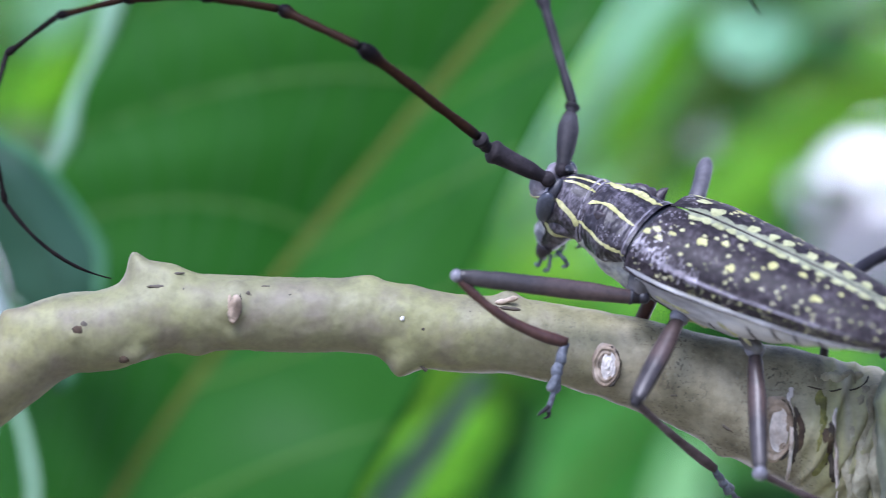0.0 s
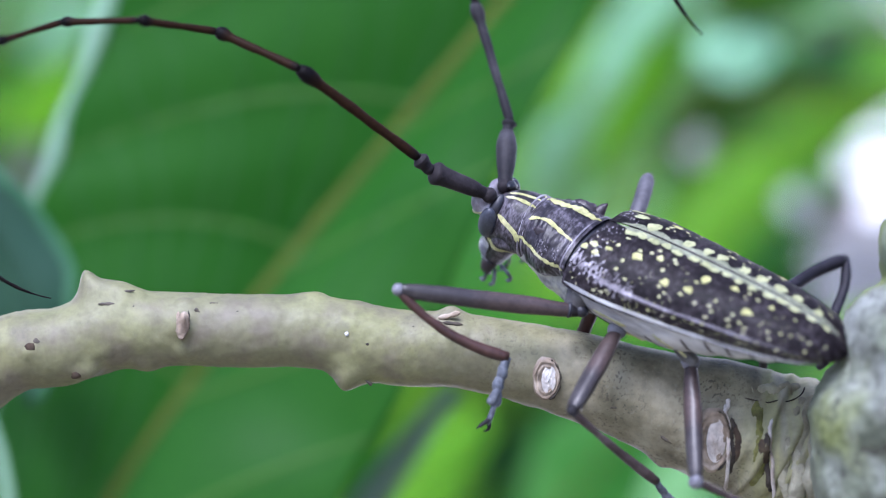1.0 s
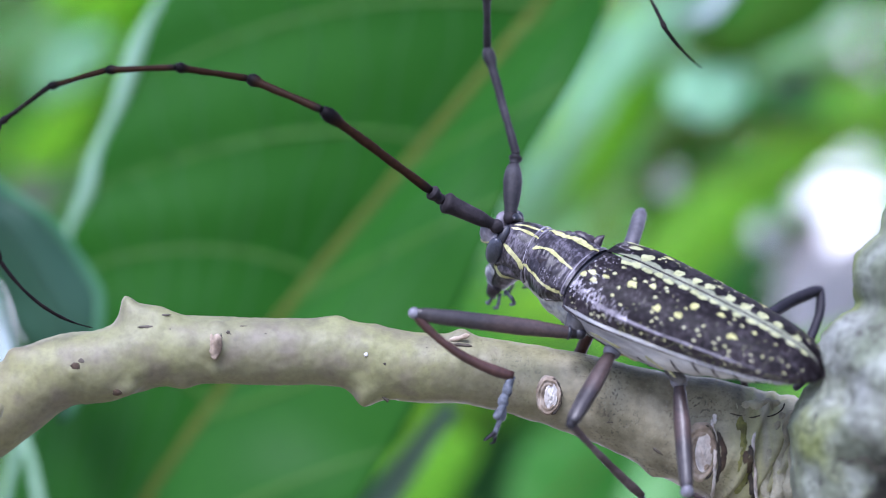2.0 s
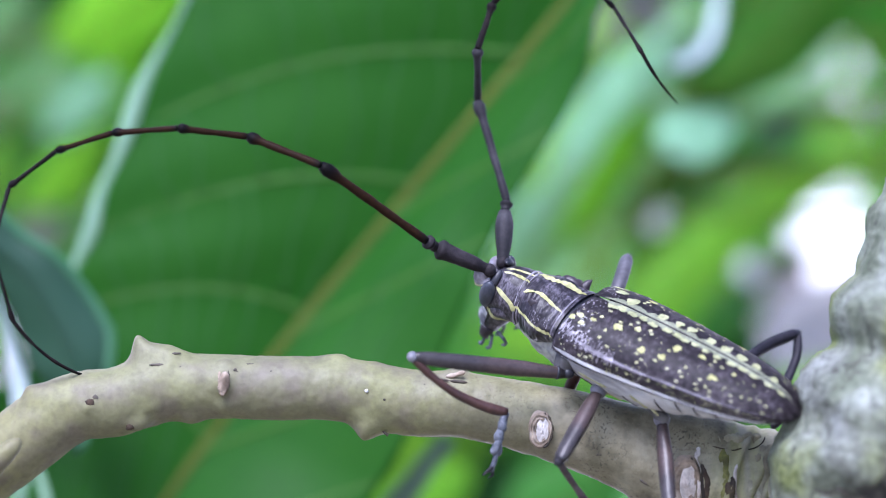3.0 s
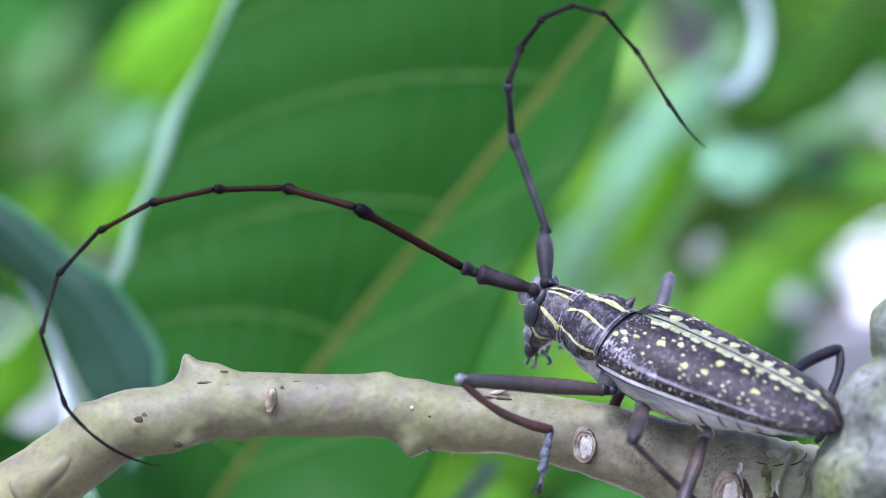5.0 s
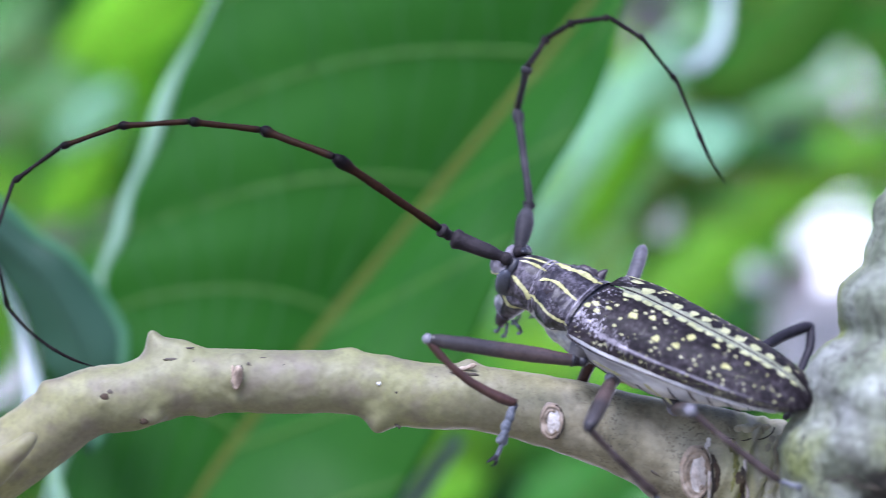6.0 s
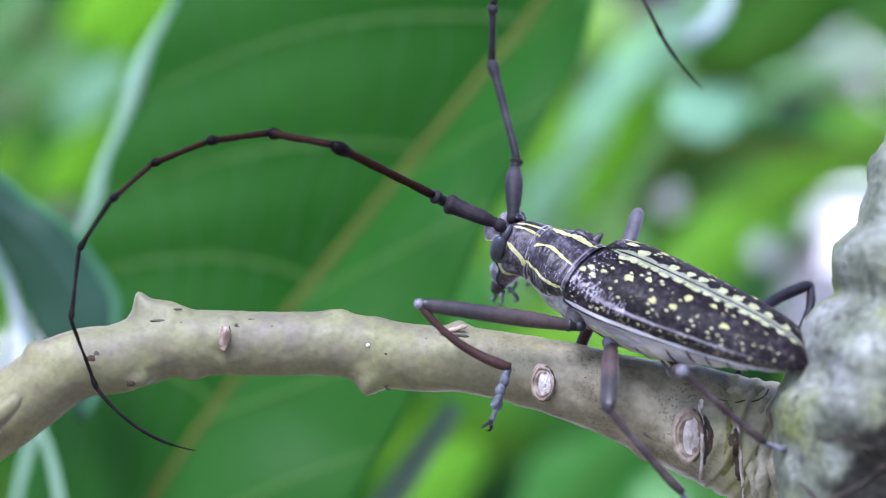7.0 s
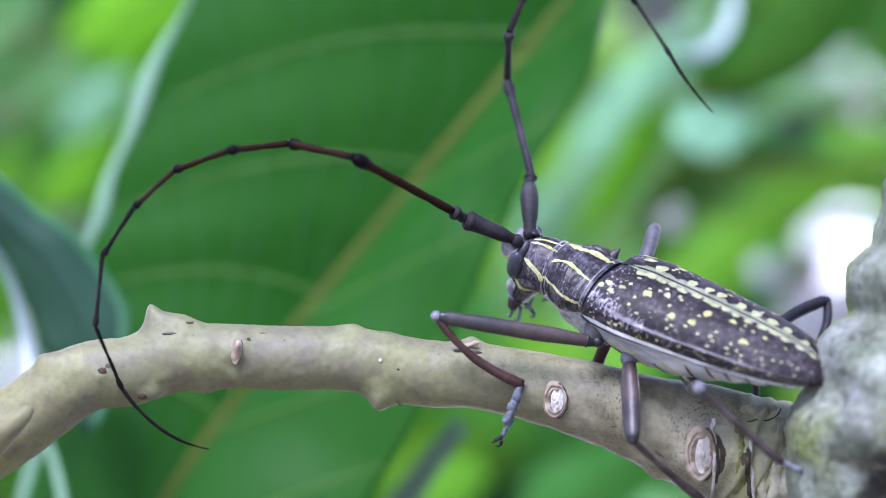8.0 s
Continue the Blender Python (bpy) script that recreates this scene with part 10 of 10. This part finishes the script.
    walk(NEAR_LEGS["hind"][0], [
        (0, pose(0.00860, -0.00405, -0.00333, -59.1, 19.8, -61.5)),
        (0.25, pose(0.00860, -0.00405, -0.00333, -58.6, 18.3, -61.7)),
        (0.5, pose(0.00860, -0.00405, -0.00333, -58.1, 16.7, -61.8)),
        (0.75, pose(0.00860, -0.00405, -0.00333, -58.2, 17.4, -61.3)),
        (1, pose(0.00860, -0.00405, -0.00333, -58.4, 18.5, -60.6)),
        (1.25, pose(0.00860, -0.00405, -0.00333, -58.6, 19.8, -59.7)),
        (1.5, pose(0.00860, -0.00405, -0.00333, -58.6, 20.7, -59.1)),
        (1.75, pose(0.00860, -0.00405, -0.00333, -58.3, 20.3, -58.7)),
        (2, pose(0.00860, -0.00405, -0.00333, -58.0, 19.6, -58.4)),
        (2.25, pose(0.00860, -0.00405, -0.00333, -57.6, 18.7, -58.1)),
        (2.5, pose(0.00860, -0.00405, -0.00333, -57.2, 17.8, -57.9)),
        (2.75, pose(0.00860, -0.00405, -0.00333, -56.9, 17.0, -57.7)),
        (3, pose(0.00860, -0.00405, -0.00333, -56.7, 16.7, -57.7)),
        (3.25, pose(0.00860, -0.00405, -0.00333, -57.5, 18.4, -59.5)),
        (3.5, pose(0.00860, -0.00405, -0.00333, -58.9, 21.3, -61.3)),
        (3.75, pose(0.00860, -0.00405, -0.00333, -60.1, 24.9, -60.3)),
        (4, pose(0.00860, -0.00405, -0.00333, -60.8, 27.4, -59.4)),
        (4.25, pose(0.00860, -0.00405, -0.00333, -58.9, 20.6, -61.1)),
        (4.5, pose(0.00860, -0.00405, -0.00333, -57.1, 13.3, -64.7)),
        (4.7, pose(0.00860, -0.00405, -0.00333, -59.1, 18.0, -83.6)),
        (4.975, pose(0.00860, -0.00405, -0.00333, -54.4, 10.1, -80.6)),
        (5.25, pose(0.00860, -0.00405, -0.00333, -49.2, -11.4, -72.8)),
        (5.525, pose(0.00860, -0.00405, -0.00333, -52.0, -33.5, -63.5)),
        (5.8, pose(0.00860, -0.00405, -0.00333, -55.5, -42.6, -58.8)),
        (6, pose(0.00860, -0.00405, -0.00333, -54.8, -43.9, -61.1)),
        (6.25, pose(0.00860, -0.00405, -0.00333, -54.5, -43.5, -61.9)),
        (6.5, pose(0.00860, -0.00405, -0.00333, -54.2, -43.0, -62.8)),
        (6.75, pose(0.00860, -0.00405, -0.00333, -54.1, -43.5, -64.1)),
        (7, pose(0.00860, -0.00405, -0.00333, -53.9, -43.9, -65.3)),
        (7.25, pose(0.00860, -0.00405, -0.00333, -53.7, -43.6, -65.8)),
        (7.5, pose(0.00860, -0.00405, -0.00333, -53.4, -43.2, -66.2)),
        (7.75, pose(0.00860, -0.00405, -0.00333, -53.3, -43.2, -66.9)),
        (8, pose(0.00860, -0.00405, -0.00333, -53.4, -43.2, -67.3)),
    ])
    walk(NEAR_LEGS["hind"][1], [
        (0, pose(0.01263, -0.01150, -0.00638, -10.8, 29.4, 27.5)),
        (0.25, pose(0.01265, -0.01158, -0.00616, -9.9, 31.1, 28.5)),
        (0.5, pose(0.01267, -0.01165, -0.00592, -8.7, 32.7, 29.8)),
        (0.75, pose(0.01272, -0.01159, -0.00601, -7.8, 31.8, 30.9)),
        (1, pose(0.01279, -0.01149, -0.00618, -7.1, 30.7, 31.7)),
        (1.25, pose(0.01286, -0.01137, -0.00638, -7.7, 29.6, 31.3)),
        (1.5, pose(0.01292, -0.01128, -0.00651, -8.2, 28.8, 30.8)),
        (1.75, pose(0.01297, -0.01127, -0.00646, -8.7, 28.9, 30.4)),
        (2, pose(0.01304, -0.01128, -0.00635, -9.5, 29.5, 29.6)),
        (2.25, pose(0.01310, -0.01129, -0.00621, -10.5, 30.2, 28.6)),
        (2.5, pose(0.01316, -0.01131, -0.00607, -11.4, 30.9, 27.6)),
        (2.75, pose(0.01319, -0.01133, -0.00597, -12.1, 31.5, 26.8)),
        (3, pose(0.01320, -0.01134, -0.00592, -12.4, 31.7, 26.5)),
        (3.25, pose(0.01293, -0.01141, -0.00617, -11.5, 30.7, 27.5)),
        (3.5, pose(0.01263, -0.01141, -0.00659, -10.3, 29.6, 28.8)),
        (3.75, pose(0.01264, -0.01115, -0.00712, -9.3, 30.1, 29.8)),
        (4, pose(0.01267, -0.01093, -0.00748, -8.5, 30.7, 30.4)),
        (4.25, pose(0.01267, -0.01143, -0.00650, -9.3, 30.4, 29.5)),
        (4.5, pose(0.01233, -0.01198, -0.00540, -11.0, 29.5, 27.7)),
        (4.7, pose(0.00955, -0.01256, -0.00611, -14.6, 21.4, 24.7)),
        (4.975, pose(0.01005, -0.01280, -0.00491, -17.2, 23.5, 21.8)),
        (5.25, pose(0.01120, -0.01248, -0.00156, -20.7, 27.7, 17.1)),
        (5.525, pose(0.01194, -0.01077, 0.00164, -24.0, 31.6, 12.5)),
        (5.8, pose(0.01203, -0.00973, 0.00276, -25.5, 33.3, 10.4)),
        (6, pose(0.01173, -0.00973, 0.00291, -25.6, 30.5, 10.6)),
        (6.25, pose(0.01167, -0.00982, 0.00286, -23.3, 33.0, 13.1)),
        (6.5, pose(0.01161, -0.00991, 0.00281, -21.1, 36.4, 15.5)),
        (6.75, pose(0.01145, -0.00993, 0.00286, -20.8, 38.1, 15.4)),
        (7, pose(0.01130, -0.00995, 0.00291, -21.1, 39.0, 14.7)),
        (7.25, pose(0.01127, -0.01000, 0.00287, -22.3, 38.7, 13.1)),
        (7.5, pose(0.01124, -0.01006, 0.00283, -23.4, 38.2, 11.7)),
        (7.75, pose(0.01117, -0.01009, 0.00283, -23.7, 37.9, 11.2)),
        (8, pose(0.01112, -0.01011, 0.00283, -23.8, 37.8, 11.0)),
    ])
    walk(LEAF_ROOT, [
        (0, pose(-0.00060, 0, H)),
        (0.5, pose(-0.00020, 0, H)),
        (1, pose(0.00050, 0, H)),
        (1.5, pose(0.00120, 0, H)),
        (3, pose(0.00040, 0, H)),
        (3.5, pose(0.00000, 0, H)),
        (4, pose(-0.00040, 0, H)),
        (4.5, pose(-0.00100, 0, H)),
        (4.7, pose(-0.00110, 0, H)),
        (5.8, pose(0.00110, 0, H)),
        (6, pose(0.00190, 0, H)),
        (6.5, pose(0.00090, 0, H)),
        (7, pose(0.00020, 0, H)),
        (7.5, pose(0.00020, 0, H)),
        (8, pose(0.00010, 0, H)),
    ])


motions()
